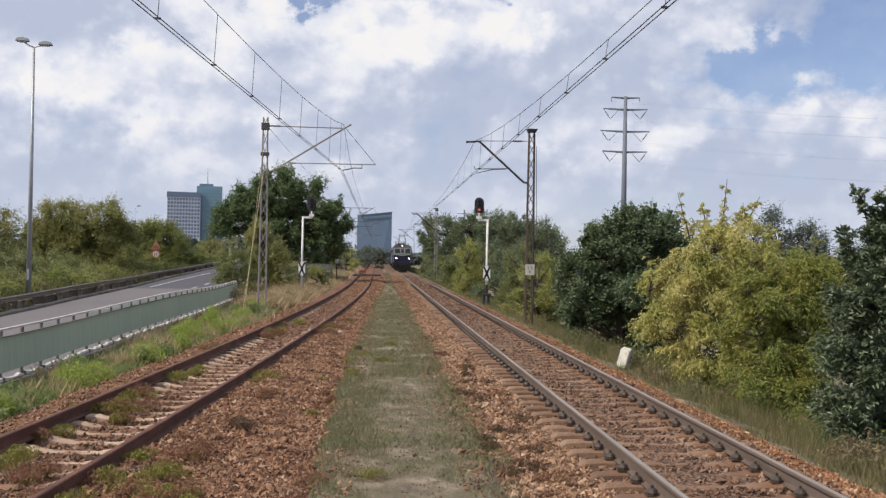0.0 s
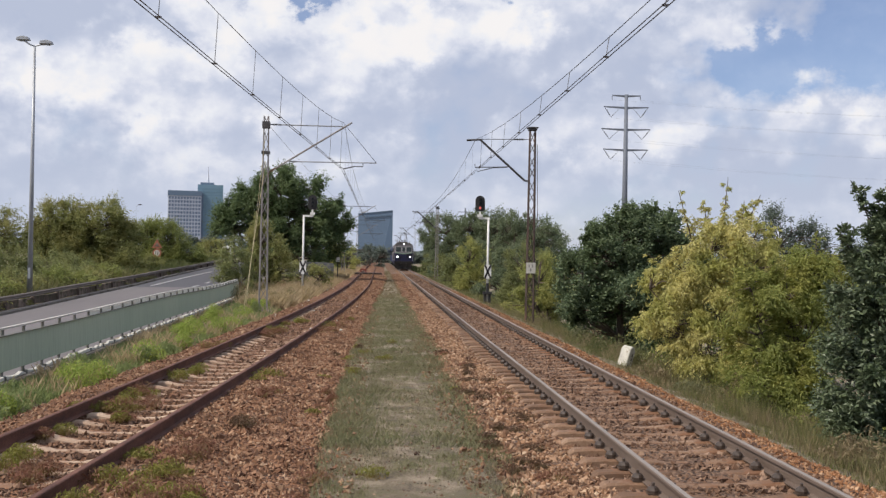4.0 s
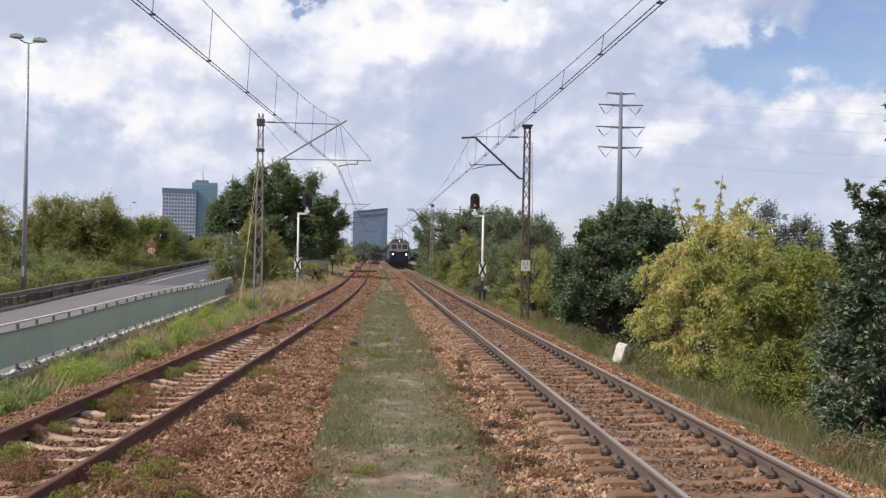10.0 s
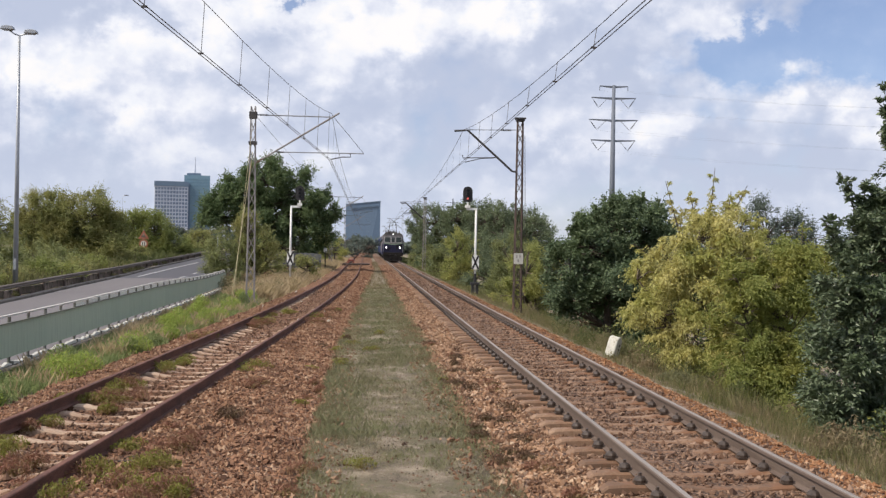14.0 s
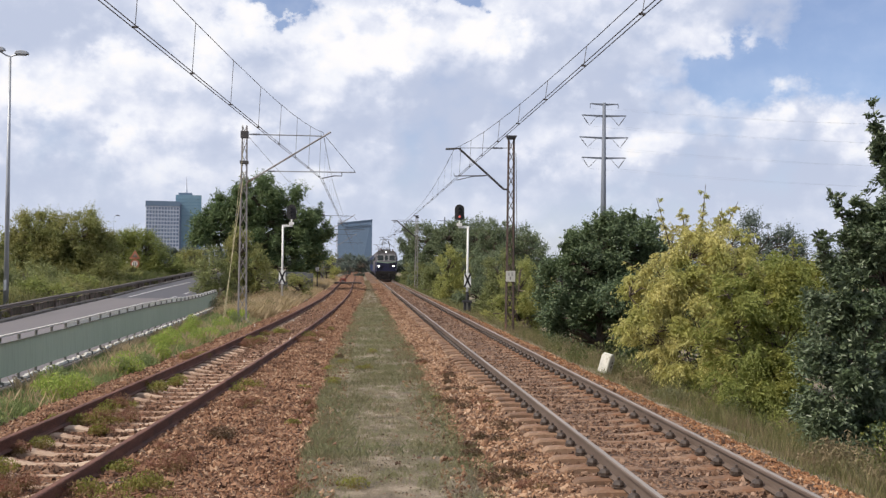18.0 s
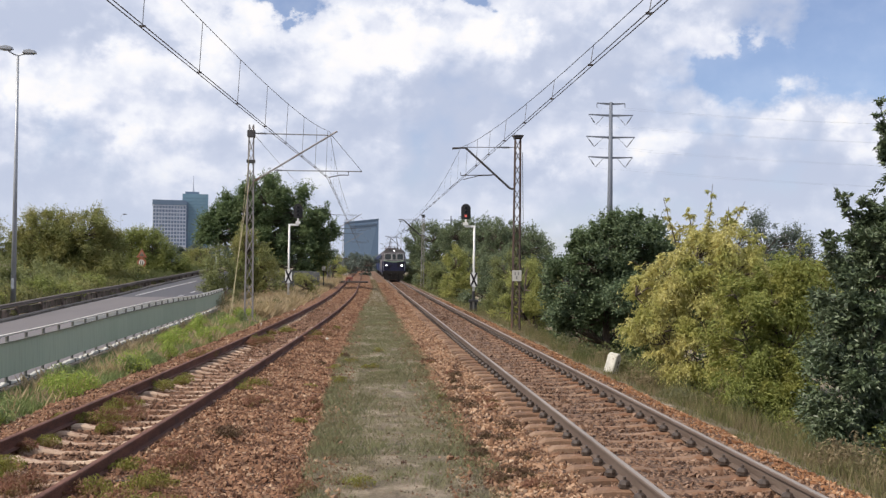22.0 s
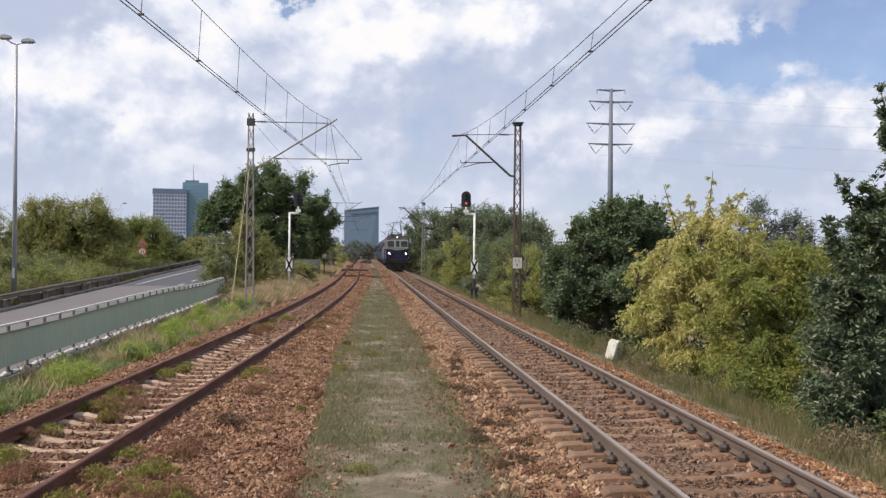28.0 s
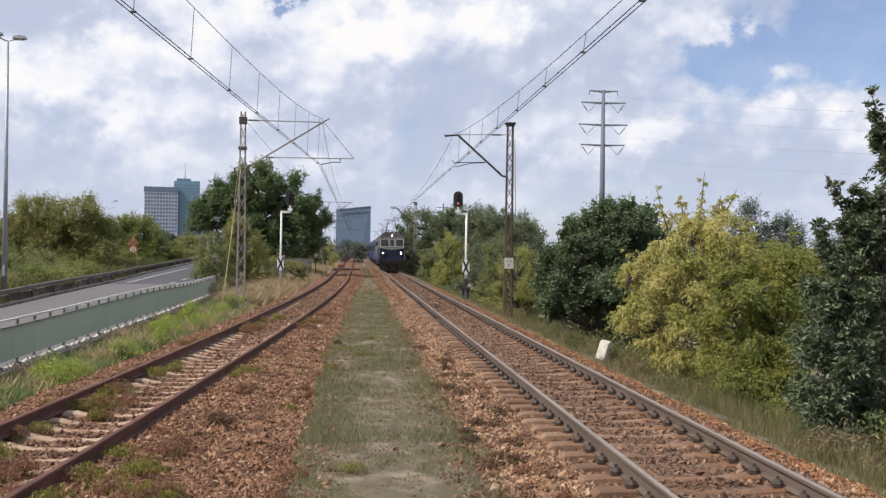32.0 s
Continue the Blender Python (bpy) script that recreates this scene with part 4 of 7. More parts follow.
# ---- signals and line-side things ----
def signal(x, y, base, head_dx, post_top, head_z, label, red, box, plate_z):
    s = thing("railway_signal", label, "railway signal", "railway signals", pose(x, y, 0))
    part("post", Shape().rod((0, 0, base), (0, 0, post_top), 0.065, 0.06, n=12), M_SIGNAL_POST, s, smooth=True)
    part("bracket", Shape().box(min(0, head_dx) - 0.06, max(0, head_dx) + 0.06, -0.05, 0.05, post_top - 0.06, post_top + 0.06).rod((head_dx, 0, post_top), (head_dx, 0, head_z), 0.05).box(head_dx - 0.14, head_dx + 0.14, -0.12, 0.12, post_top + 0.06, post_top + 0.22), M_WHITE, s)
    poly = []
    for k in range(13):
        a = math.pi * k / 12
        poly.append((head_dx + 0.27 * math.cos(a), head_z + 0.62 + 0.27 * math.sin(a)))
    poly += [(head_dx - 0.27, head_z + 0.12), (head_dx - 0.20, head_z), (head_dx + 0.20, head_z), (head_dx + 0.27, head_z + 0.12)]
    board = part("backboard", Shape().prism(poly, -0.03, 0.03), M_BLACK, s, "black rounded signal board")
    part("housing", Shape().box(head_dx - 0.17, head_dx + 0.17, 0.03, 0.25, head_z + 0.08, head_z + 0.75), M_BLACK, s, bevel=0.03)
    for i, dz in enumerate((0.64, 0.42, 0.20)):
        hood = Shape()
        for k in range(8):
            a, b = math.pi * k / 8, math.pi * (k + 1) / 8
            z = head_z + dz
            pa, pb = (head_dx + 0.105 * math.cos(a), z + 0.105 * math.sin(a)), (head_dx + 0.105 * math.cos(b), z + 0.105 * math.sin(b))
            hood.add([(pa[0], -0.03, pa[1]), (pb[0], -0.03, pb[1]), (pb[0], -0.22, pb[1]), (pa[0], -0.20, pa[1])], [(0, 1, 2, 3)])
        part("hood", hood, M_BLACK, board)
        lamp = Shape().rod((head_dx, -0.035, head_z + dz), (head_dx, -0.055, head_z + dz), 0.062, n=14)
        part("lens", lamp, M_LENS_RED if (i == 2 and red) else M_LENS_DARK, board, "lit red lens" if (i == 2 and red) else "")
    plate = part("cross_plate", Shape().box(-0.20, 0.20, -0.10, -0.085, plate_z - 0.40, plate_z + 0.40), M_WHITE, s, "white plate with a black cross")
    for q in (-1, 1):
        m = pose(0, -0.107, plate_z, 0, q * 24, 0)
        part("cross_bar", Shape().box(-0.05, 0.05, -0.004, 0.004, -0.43, 0.43, m), M_BLACK, plate)
    if box:
        part("base_box", Shape().box(-0.25, 0.25, -0.18, 0.18, base + 0.42, base + 0.56).box(-0.20, -0.07, -0.1, 0.1, base - 0.1, base + 0.42).box(0.07, 0.20, -0.1, 0.1, base - 0.1, base + 0.42).rod((0, 0, base + 0.56), (0, 0, base + 1.05), 0.085), M_BLACK, s, bevel=0.01)
    return s


M_LENS_RED = glow("lit_red_lens", (1.0, 0.20, 0.17), 0.6)
M_LENS_DARK = surface("dark_glass_lens", [(0.01, 0.012, 0.014), (0.02, 0.02, 0.022)], 0.15, 5, 20, 0.0)
signal(6.17, 57.0, -0.40, -0.49, 4.33, 4.72, "white-posted light signal showing red, with black cross plate", True, True, 1.30)
signal(-4.65, 62.0, -0.35, 0.52, 4.45, 4.85, "white-posted light signal with unlit head, before a big tree", False, False, 1.30)


def kilometre_stone():
    x, y = 6.18, 25.0
    z = ground_z(x, y)
    s = Shape()
    prof = [(-0.15, -0.2), (0.15, -0.2), (0.14, 0.36), (0.105, 0.44), (0.04, 0.475), (-0.04, 0.475), (-0.105, 0.44), (-0.14, 0.36)]
    s.prism(prof, -0.13, 0.13)
    ob = tagged(put("kilometre_stone", s.mesh("kilometre_stone", M_STONE_WHITE, 0.02), None, pose(x + 0.03, y, z + 0.03, -4, 16, 0) @ pose(0, 0, 0, 0, 0, 48)), "whitewashed concrete kilometre stone leaning in the grass", "kilometre stone")
    for dz, w in ((0.26, 0.035), (0.15, 0.03)):
        part("mark", Shape().box(0.03 - w, 0.03 + w, -0.137, -0.1305, dz - 0.035, dz + 0.035), M_KERB, ob)


kilometre_stone()


def litter():
    rng = random.Random(3)
    paper = Shape().add([(-0.04, -0.03, 0), (0.04, -0.02, 0.02), (0.03, 0.03, 0.03), (-0.03, 0.03, 0.02), (0, 0, 0.035)], [(0, 1, 4), (1, 2, 4), (2, 3, 4), (3, 0, 4)]).mesh("paper_scrap", M_WHITE)
    for x, y, a in ((7.55, 27.5, 20), (7.9, 28.2, 70)):
        tagged(put("paper_scrap", paper, None, pose(x, y, ground_z(x, y) + 0.03, rng.uniform(-20, 20), 0, a)), "crumpled pale paper scrap under the bushes", "litter", "litter under the bushes")


litter()


def dry_stick():
    s = Shape().line([(-0.28, -0.02, 0.02), (-0.1, 0.01, 0.05), (0.08, 0.0, 0.045), (0.30, 0.03, 0.03)], 0.012, 6)
    s.line([(0.02, 0.005, 0.05), (0.10, 0.08, 0.07), (0.2, 0.12, 0.06)], 0.006, 5)
    x, y = -2.55, 10.7
    tagged(put("dry_stick", s.mesh("dry_stick", M_BARK), None, pose(x, y, -0.19, 0, 0, 18)), "dry grey stick lying on the ballast", "stick")


dry_stick()


def street_lamp(x, y, base, top, arm, label):
    s = thing("street_lamp", label, "street lamp", "street lamps", pose(x, y, 0))
    part("pole", Shape().rod((0, 0, base), (0, 0, top - 0.25), 0.13 if top > 10 else 0.07, 0.055 if top > 10 else 0.03, n=14), M_GALV, s, smooth=True)
    part("door", Shape().box(-0.06, 0.06, -0.14, -0.10, base + 0.9, base + 1.4), M_GALV, s)
    part("arm", Shape().line([(-arm, 0, top + 0.02), (-0.2, 0, top - 0.20), (0, 0, top - 0.26), (0.2, 0, top - 0.20), (arm, 0, top - 0.14)], 0.035, 8), M_GALV, s)
    for q, dz in ((-1, 0.1), (1, -0.06)):
        h = Shape().prism([(q * arm - 0.32, top + dz - 0.09), (q * arm + 0.32, top + dz - 0.09), (q * arm + 0.26, top + dz + 0.06), (q * arm, top + dz + 0.11), (q * arm - 0.26, top + dz + 0.06)], -0.16, 0.16)
        head = part("lamp_head", h, M_GALV, s, "grey double lamp head", bevel=0.02)
        part("bowl", Shape().box(q * arm - 0.2, q * arm + 0.2, -0.11, 0.11, top + dz - 0.13, top + dz - 0.09), M_GALV, head, bevel=0.01)


def single_lamp(x, y, base, top):
    s = thing("street_lamp", "far thin street lamp with one dark head above the bushes", "street lamp", "street lamps", pose(x, y, 0))
    part("pole", Shape().rod((0, 0, base), (0, 0, top - 0.4), 0.035, 0.012, n=8).line([(0, 0, top - 0.4), (0.1, 0, top - 0.1), (0.5, 0, top)], 0.02, 6), M_GALV, s)
    part("lamp_head", Shape().prism([(0.25, top - 0.06), (0.80, top - 0.02), (0.80, top + 0.04), (0.55, top + 0.09), (0.3, top + 0.06)], -0.14, 0.14), M_ARM_DARK, s, bevel=0.02)


street_lamp(-16.9, 50.0, -0.2, 12.25, 0.55, "tall tapered steel street lamp with two heads behind the barrier")
single_lamp(-33.3, 140.0, 0.5, 8.4)
street_lamp(-17.2, 118.0, 0.4, 3.6, 0.5, "far low lamp post beside the carriageway")


def road_signs():
    x, y, z = -21.7, 100.0, 0.3
    s = thing("road_sign", "red-bordered triangular and round warning signs on one post", "road sign", m=pose(x, y, 0))
    part("post", Shape().rod((0, 0, z), (0, 0, 3.3), 0.04), M_GALV, s)
    tri = part("triangle", Shape().prism([(-0.52, 2.42), (0.52, 2.42), (0, 3.28)], -0.07, -0.045), M_ORANGE, s, "orange-red triangle", bevel=0.01)
    part("field", Shape().prism([(-0.27, 2.56), (0.27, 2.56), (0, 3.0)], -0.076, -0.0705), M_PARAPET, tri)
    ring = [(0.44 * math.cos(k * math.tau / 24), 1.95 + 0.44 * math.sin(k * math.tau / 24)) for k in range(24)]
    disc = part("disc", Shape().prism(ring, -0.07, -0.045), M_ORANGE, s, "round sign with red border")
    inner = [(0.28 * math.cos(k * math.tau / 24), 1.95 + 0.28 * math.sin(k * math.tau / 24)) for k in range(24)]
    f = part("field", Shape().prism(inner, -0.076, -0.0705), M_STONE_WHITE, disc)
    part("mark", Shape().box(-0.14, -0.06, -0.082, -0.0765, 1.75, 2.12).box(0.06, 0.14, -0.082, -0.0765, 1.75, 2.12), M_BLACK, f)


road_signs()


M_PYLON = surface("dull_grey_pylon_steel", [(0.105, 0.122, 0.155), (0.145, 0.165, 0.205)], 0.7, 0.6, 20, 0.1, 0.003)


def power_pylon():
    p = thing("power_pylon", "slender grey steel power pylon with V-hung insulators", "pylon", m=pose(44.25, 180, 0.55))
    part("shaft", Shape().rod((0, 0, -3.6), (0, 0, 31.5), 0.66, 0.30, n=16), M_PYLON, p, smooth=True)
    wires = Shape()
    for z, half, drop in ((31.2, 2.6, 0), (29.1, 4.1, 1), (25.1, 4.5, 1), (21.4, 4.1, 1)):
        arm = part("crossarm", Shape().prism([(-half, z + 0.18), (-half, z + 0.02), (0, z - 0.25), (half, z + 0.02), (half, z + 0.18), (0, z + 0.15)], -0.12, 0.12), M_PYLON, p)
        for q in (-1, 1):
            if drop:
                tip = (q * half * 0.66, 0, z - 1.9)
                s = Shape()
                a, b = Vector((q * half * 0.97, 0, z)), Vector((q * half * 0.67, 0, z - 1.75))
                s.rod(a, b, 0.035, n=6)
                insulator(s, a.lerp(b, 0.25), a.lerp(b, 0.82), 0.13)
                c = Vector((q * half * 0.30, 0, z - 0.1))
                s.rod(c, b, 0.035, n=6)
                insulator(s, c.lerp(b, 0.62), c.lerp(b, 0.9), 0.08)
                part("insulator", s, M_ARM_DARK, arm)
            else:
                tip = (q * half, 0, z - 0.7)
                part("hanger", Shape().rod((q * half, 0, z), tip, 0.06), M_PYLON, arm)
            pts = []
            for i in range(15):
                k = i / 14
                pts.append((tip[0] + 150 * k, tip[1] - 35 * k, tip[2] - 4 * 4.0 * k * (1 - k)))
            part("conductor", Shape().line(pts, 0.006, 4), M_PYLON, p)


power_pylon()


def far_pole():
    p = thing("power_pole", "far small power pole with crossarms above trees", "pylon", m=pose(29.7, 350, -3))
    part("shaft", Shape().rod((0, 0, 0), (0, 0, 22), 0.26, 0.2, n=8), M_PYLON, p)
    for z in (17.5, 20.5):
        part("crossarm", Shape().box(-2.6, 2.6, -0.15, 0.15, z, z + 0.2), M_PYLON, p)


far_pole()


def board_fence():
    f = thing("board_fence", "dark grey board fence in the shade of the big tree", "fence")
    board = Shape().box(-0.145, 0.145, -0.015, 0.015, 0.0, 1.75).mesh("board", M_HUT, 0.006)
    for i in range(15):
        x = -8.2 + 0.3 * i
        put("board", board, f, pose(x, 86 + 0.02 * i, ground_z(x, 86) - 0.05, 0, 0, 2))
    part("rail", Shape().box(-8.4, -3.8, 86.04, 86.1, 1.1, 1.2), M_HUT, f)


board_fence()


def point_post():
    s = thing("marker_post", "dark line-side post with a white board", "marker post", m=pose(-3.75, 92, 0))
    part("post", Shape().box(-0.05, 0.05, -0.05, 0.05, -0.4, 2.0), M_BLACK, s)
    part("board", Shape().box(-0.16, 0.16, -0.075, -0.055, 1.45, 1.85), M_WHITE, s)


point_post()


# ---- far buildings ----
# tower glass, with the haze before it put into the blue
M_GLASS_BLUE = surface("haze_tinted_curtain_glass", [(0.120, 0.180, 0.265), (0.145, 0.21, 0.30)], 0.35, 0.05, 0.6, 0.0, per_object=0.10)
# darker copy of the tower glass: the slanted facet's shade is in this colour
M_GLASS_DEEP = surface("shaded_blue_glass", [(0.085, 0.135, 0.21), (0.105, 0.158, 0.24)], 0.35, 0.05, 0.6, 0.0)
M_GLASS_TEAL = surface("teal_curtain_glass", [(0.125, 0.225, 0.30), (0.165, 0.275, 0.35)], 0.3, 0.05, 0.6, 0.0, per_object=0.3)
M_MULLION = surface("grey_blue_mullions", [(0.110, 0.168, 0.25), (0.135, 0.195, 0.28)], 0.6, 0.2, 2, 0.0)
M_OFFICE = surface("pale_office_cladding", [(0.48, 0.52, 0.60), (0.56, 0.60, 0.68)], 0.7, 0.1, 2, 0.0)
M_OFFICE_WIN = surface("office_windows", [(0.12, 0.165, 0.25), (0.17, 0.22, 0.31)], 0.4, 0.1, 2, 0.0, per_object=0.5)


def glass_tower():
    b = thing("office_tower", "blue glass office tower with a slanted roofline", "office building", m=pose(-3.4, 800, 0, 0, 0, 0))
    w, z1, z2 = 13.6, 35.0, 37.8
    core = Shape()
    core.add([(-w, 0, -3), (w, 0, -3), (w, 24, -3), (-w, 24, -3), (-w, 0, z1 - 1), (w, 0, z2 - 0.6), (w, 24, z2 - 0.6), (-w, 24, z1 - 1)],
             [(0, 1, 5, 4), (1, 2, 6, 5), (2, 3, 7, 6), (3, 0, 4, 7), (4, 5, 6, 7), (0, 3, 2, 1)])
    part("core", core, M_MULLION, b)
    part("roof_edge", Shape().prism([(-w - 0.2, z1 - 1.0), (w + 0.2, z2 - 0.6), (w + 0.2, z2), (-w - 0.2, z1 - 0.4)], -0.5, 24), M_MULLION, b)
    part("roof_box", Shape().box(-w, -w + 6, 4, 14, z1 - 1, z1 + 2), M_OFFICE, b)
    cols, rows = 12, 11
    pane = Shape().box(0.06, 2 * w / cols - 0.06, -0.10, 0.0, 0.12, 3.06).mesh("pane", M_GLASS_BLUE)
    for r in range(rows):
        for c in range(cols):
            if r == rows - 1 and c < 2:
                continue
            put("pane", pane, b, pose(-w + 2 * w / cols * c, 0, -0.5 + 3.1 * r, 0, 0, 0))
    facet = Shape().prism([(w * 0.86, z2 - 6.5), (w, z2 - 2.0), (w, 1.0), (w * 0.46, 1.0), (w * 0.50, 6.0)], -0.9, -0.4)
    part("slanted_facet", facet, M_GLASS_DEEP, b, "darker slanted glass facet")
    part("roof_band", Shape().prism([(-w * 0.62, z1 - 3.6), (w * 0.86, z2 - 4.4), (w * 0.86, z2 - 3.6), (-w * 0.62, z1 - 2.9)], -0.8, -0.4), M_GLASS_DEEP, b)


def office_blocks():
    b = thing("office_block", "pale office block with rows of blue windows", "office building", m=pose(-229.5, 1200, 0, 0, 0, 12))
    part("body", Shape().box(-19, 19, 0, 30, -3, 72), M_OFFICE, b)
    part("parapet", Shape().box(-19.4, 19.4, -0.6, 30, 67.5, 73.5), M_MULLION, b)
    win = Shape().box(0.5, 2.9, -0.3, 0.1, 0.6, 3.4).mesh("window", M_OFFICE_WIN)
    for r in range(11):
        for c in range(11):
            put("window", win, b, pose(-18.8 + 3.4 * c, 0, 20 + 4.3 * r))
    t = thing("office_tower", "teal glass tower with a pointed mast", "office building", m=pose(-205, 1230, 0, 0, 0, 8))
    part("body", Shape().box(-15, 15, 0, 30, -3, 83), M_GLASS_TEAL, t)
    part("side_core", Shape().box(-17.5, -8, -2, 10, -3, 73), M_MULLION, t)
    part("crown", Shape().box(-12, 4, 5, 25, 83, 86), M_MULLION, t)
    part("mast", Shape().rod((-3, 12, 86), (-3, 12, 93), 1.6, 0.8).rod((-3, 12, 93), (-3, 12, 106), 0.8, 0.25), M_OFFICE, t)
    fin = Shape().box(-15.1, 15.1, -0.25, 0.0, 0.0, 0.8).mesh("floor_band", M_GLASS_TEAL)
    for r in range(16):
        put("floor_band", fin, t, pose(0, 0, 18 + 4.0 * r))


glass_tower()
office_blocks()

# ---- cars on the road that bends away ----
M_CAR_WHITE = surface("white_car_paint", [(0.70, 0.70, 0.69), (0.80, 0.80, 0.79)], 0.3, 1.0, 10, 0.0)
M_CAR_GLASS = surface("dark_car_glass", [(0.02, 0.024, 0.028), (0.04, 0.045, 0.05)], 0.08, 2, 10, 0.0)
M_TYRE = surface("black_tyre_rubber", [(0.015, 0.015, 0.016), (0.03, 0.03, 0.03)], 0.9, 5, 40, 0.2, 0.003)
M_TAIL_RED = surface("red_tail_lamp", [(0.25, 0.02, 0.015), (0.32, 0.03, 0.02)], 0.3, 5, 20, 0.0)


def hatchback(label):
    """Front towards -y, standing on z = 0."""
    c = thing("car", label, "car", "cars on the road")

    def side(poly, half, top):
        """A side outline (y, z) drawn across, drawn in towards the roof."""
        s = Shape()
        k = len(poly)
        w = [half - (top if z > 0.95 else 0.0) for _, z in poly]
        s.add([(-w[i], y, z) for i, (y, z) in enumerate(poly)] + [(w[i], y, z) for i, (y, z) in enumerate(poly)],
              [(j, (j + 1) % k, k + (j + 1) % k, k + j) for j in range(k)] + [tuple(range(k))[::-1], tuple(range(k, 2 * k))])
        return s
    part("body", side([(-2.0, 0.30), (-2.02, 0.62), (-1.85, 0.78), (-0.95, 0.92), (1.95, 0.94), (2.02, 0.60), (1.98, 0.30)], 0.86, 0.0), M_CAR_WHITE, c, bevel=0.03)
    part("roof", side([(-0.25, 1.40), (0.1, 1.48), (1.2, 1.48), (1.6, 1.40)], 0.80, 0.14), M_CAR_WHITE, c, bevel=0.02)
    part("cabin_glass", side([(-0.95, 0.93), (-0.25, 1.40), (1.6, 1.40), (1.92, 0.95)], 0.80, 0.14), M_CAR_GLASS, c, "dark car windows")
    for x in (-0.72, 0.72):
        part("door_pillar", Shape().rod((x * 1.12, 0.45, 0.93), (x * 0.93, 0.5, 1.42), 0.05, n=5), M_CAR_WHITE, c)
        part("headlamp", Shape().box(x - 0.16, x + 0.16, -2.04, -1.9, 0.60, 0.74), M_WHITE, c, bevel=0.02)
        part("tail_lamp", Shape().box(x - 0.10, x + 0.10, 1.96, 2.04, 0.62, 0.90), M_TAIL_RED, c, "red tail lamp")
        part("mirror", Shape().box(x * 1.32 - 0.09, x * 1.32 + 0.09, -0.75, -0.62, 0.95, 1.08), M_CAR_WHITE, c, bevel=0.02)
        for y in (-1.25, 1.25):
            part("wheel", Shape().rod((x * 1.02, y, 0.30), (x * 1.21, y, 0.30), 0.30, n=16), M_TYRE, c)
    part("bumper", Shape().box(-0.84, 0.84, 1.96, 2.08, 0.34, 0.55), M_TYRE, c, bevel=0.02)
    return c


def van(label):
    """Front towards -y, standing on z = 0."""
    c = thing("van", label, "van", "cars on the road")
    side = [(-2.6, 0.35), (-2.62, 0.95), (-2.35, 1.15), (-1.85, 1.25), (-1.15, 2.25), (-0.9, 2.42), (2.45, 2.45), (2.6, 2.2), (2.62, 0.35)]
    k = len(side)
    w = [0.95 - (0.10 if z > 2.0 else 0.0) for _, z in side]
    body = Shape().add([(-w[i], y, z) for i, (y, z) in enumerate(side)] + [(w[i], y, z) for i, (y, z) in enumerate(side)],
                       [(j, (j + 1) % k, k + (j + 1) % k, k + j) for j in range(k)] + [tuple(range(k))[::-1], tuple(range(k, 2 * k))])
    part("body", body, M_CAR_WHITE, c, "white van body", bevel=0.04)
    part("windscreen", Shape().add([(-0.80, -1.87, 1.33), (0.80, -1.87, 1.33), (0.74, -1.25, 2.16), (-0.74, -1.25, 2.16), (-0.80, -1.80, 1.30), (0.80, -1.80, 1.30), (0.74, -1.18, 2.13), (-0.74, -1.18, 2.13)],
                                   [(0, 1, 2, 3), (4, 7, 6, 5), (0, 4, 5, 1), (1, 5, 6, 2), (2, 6, 7, 3), (3, 7, 4, 0)]), M_CAR_GLASS, c, "dark windscreen")
    for x in (-1, 1):
        part("door_window", Shape().box(x * 0.93 - 0.02, x * 0.93 + 0.02, -1.3, -0.35, 1.35, 1.95), M_CAR_GLASS, c, bevel=0.01)
        part("rear_window", Shape().box(x * 0.45 - 0.32, x * 0.45 + 0.32, 2.58, 2.63, 1.45, 2.0), M_CAR_GLASS, c, bevel=0.01)
        part("tail_lamp", Shape().box(x * 0.84 - 0.07, x * 0.84 + 0.07, 2.58, 2.64, 0.75, 1.15), M_TAIL_RED, c, "red tail lamp")
        part("mirror", Shape().box(x * 1.06 - 0.09, x * 1.06 + 0.09, -1.5, -1.38, 1.35, 1.6), M_TYRE, c, bevel=0.02)
        for y in (-1.7, 1.6):
            part("wheel", Shape().rod((x * 0.78, y, 0.34), (x * 0.96, y, 0.34), 0.34, n=16), M_TYRE, c)
    part("bumper", Shape().box(-0.92, 0.92, 2.58, 2.70, 0.38, 0.60), M_TYRE, c, bevel=0.02)
    return c


# ---- the train ----
# navy raised a little, so the paint colour holds some distance haze
M_LOCO_BLUE = surface("navy_blue_loco_paint", [(0.016, 0.018, 0.042), (0.026, 0.028, 0.060)], 0.6, 1.5, 20, 0.05, 0.003, stain=(0.014, 0.013, 0.016), stain_scale=1.2)
M_LOCO_GREY = surface("grey_loco_paint", [(0.090, 0.082, 0.094), (0.130, 0.118, 0.130)], 0.6, 1.5, 20, 0.05, 0.003, stain=(0.06, 0.052, 0.05), stain_scale=1.2)
M_LOCO_FRAME = surface("pale_window_frames", [(0.24, 0.24, 0.24), (0.32, 0.32, 0.31)], 0.5, 3, 20, 0.05, 0.003)
M_LOCO_GREEN = surface("green_stripe_paint", [(0.13, 0.19, 0.14), (0.17, 0.235, 0.18)], 0.5, 1.5, 20, 0.05, 0.003)
M_LOCO_UNDER = surface("sooty_underframe", [(0.012, 0.012, 0.013), (0.030, 0.027, 0.025)], 0.8, 3, 30, 0.3, 0.005)
M_ROOF = surface("sooty_roof_paint", [(0.06, 0.06, 0.065), (0.10, 0.095, 0.09)], 0.8, 2, 30, 0.2, 0.004)
M_CAB_GLASS = surface("dark_cab_glass", [(0.022, 0.028, 0.032), (0.045, 0.052, 0.055)], 0.15, 2, 20, 0.0)
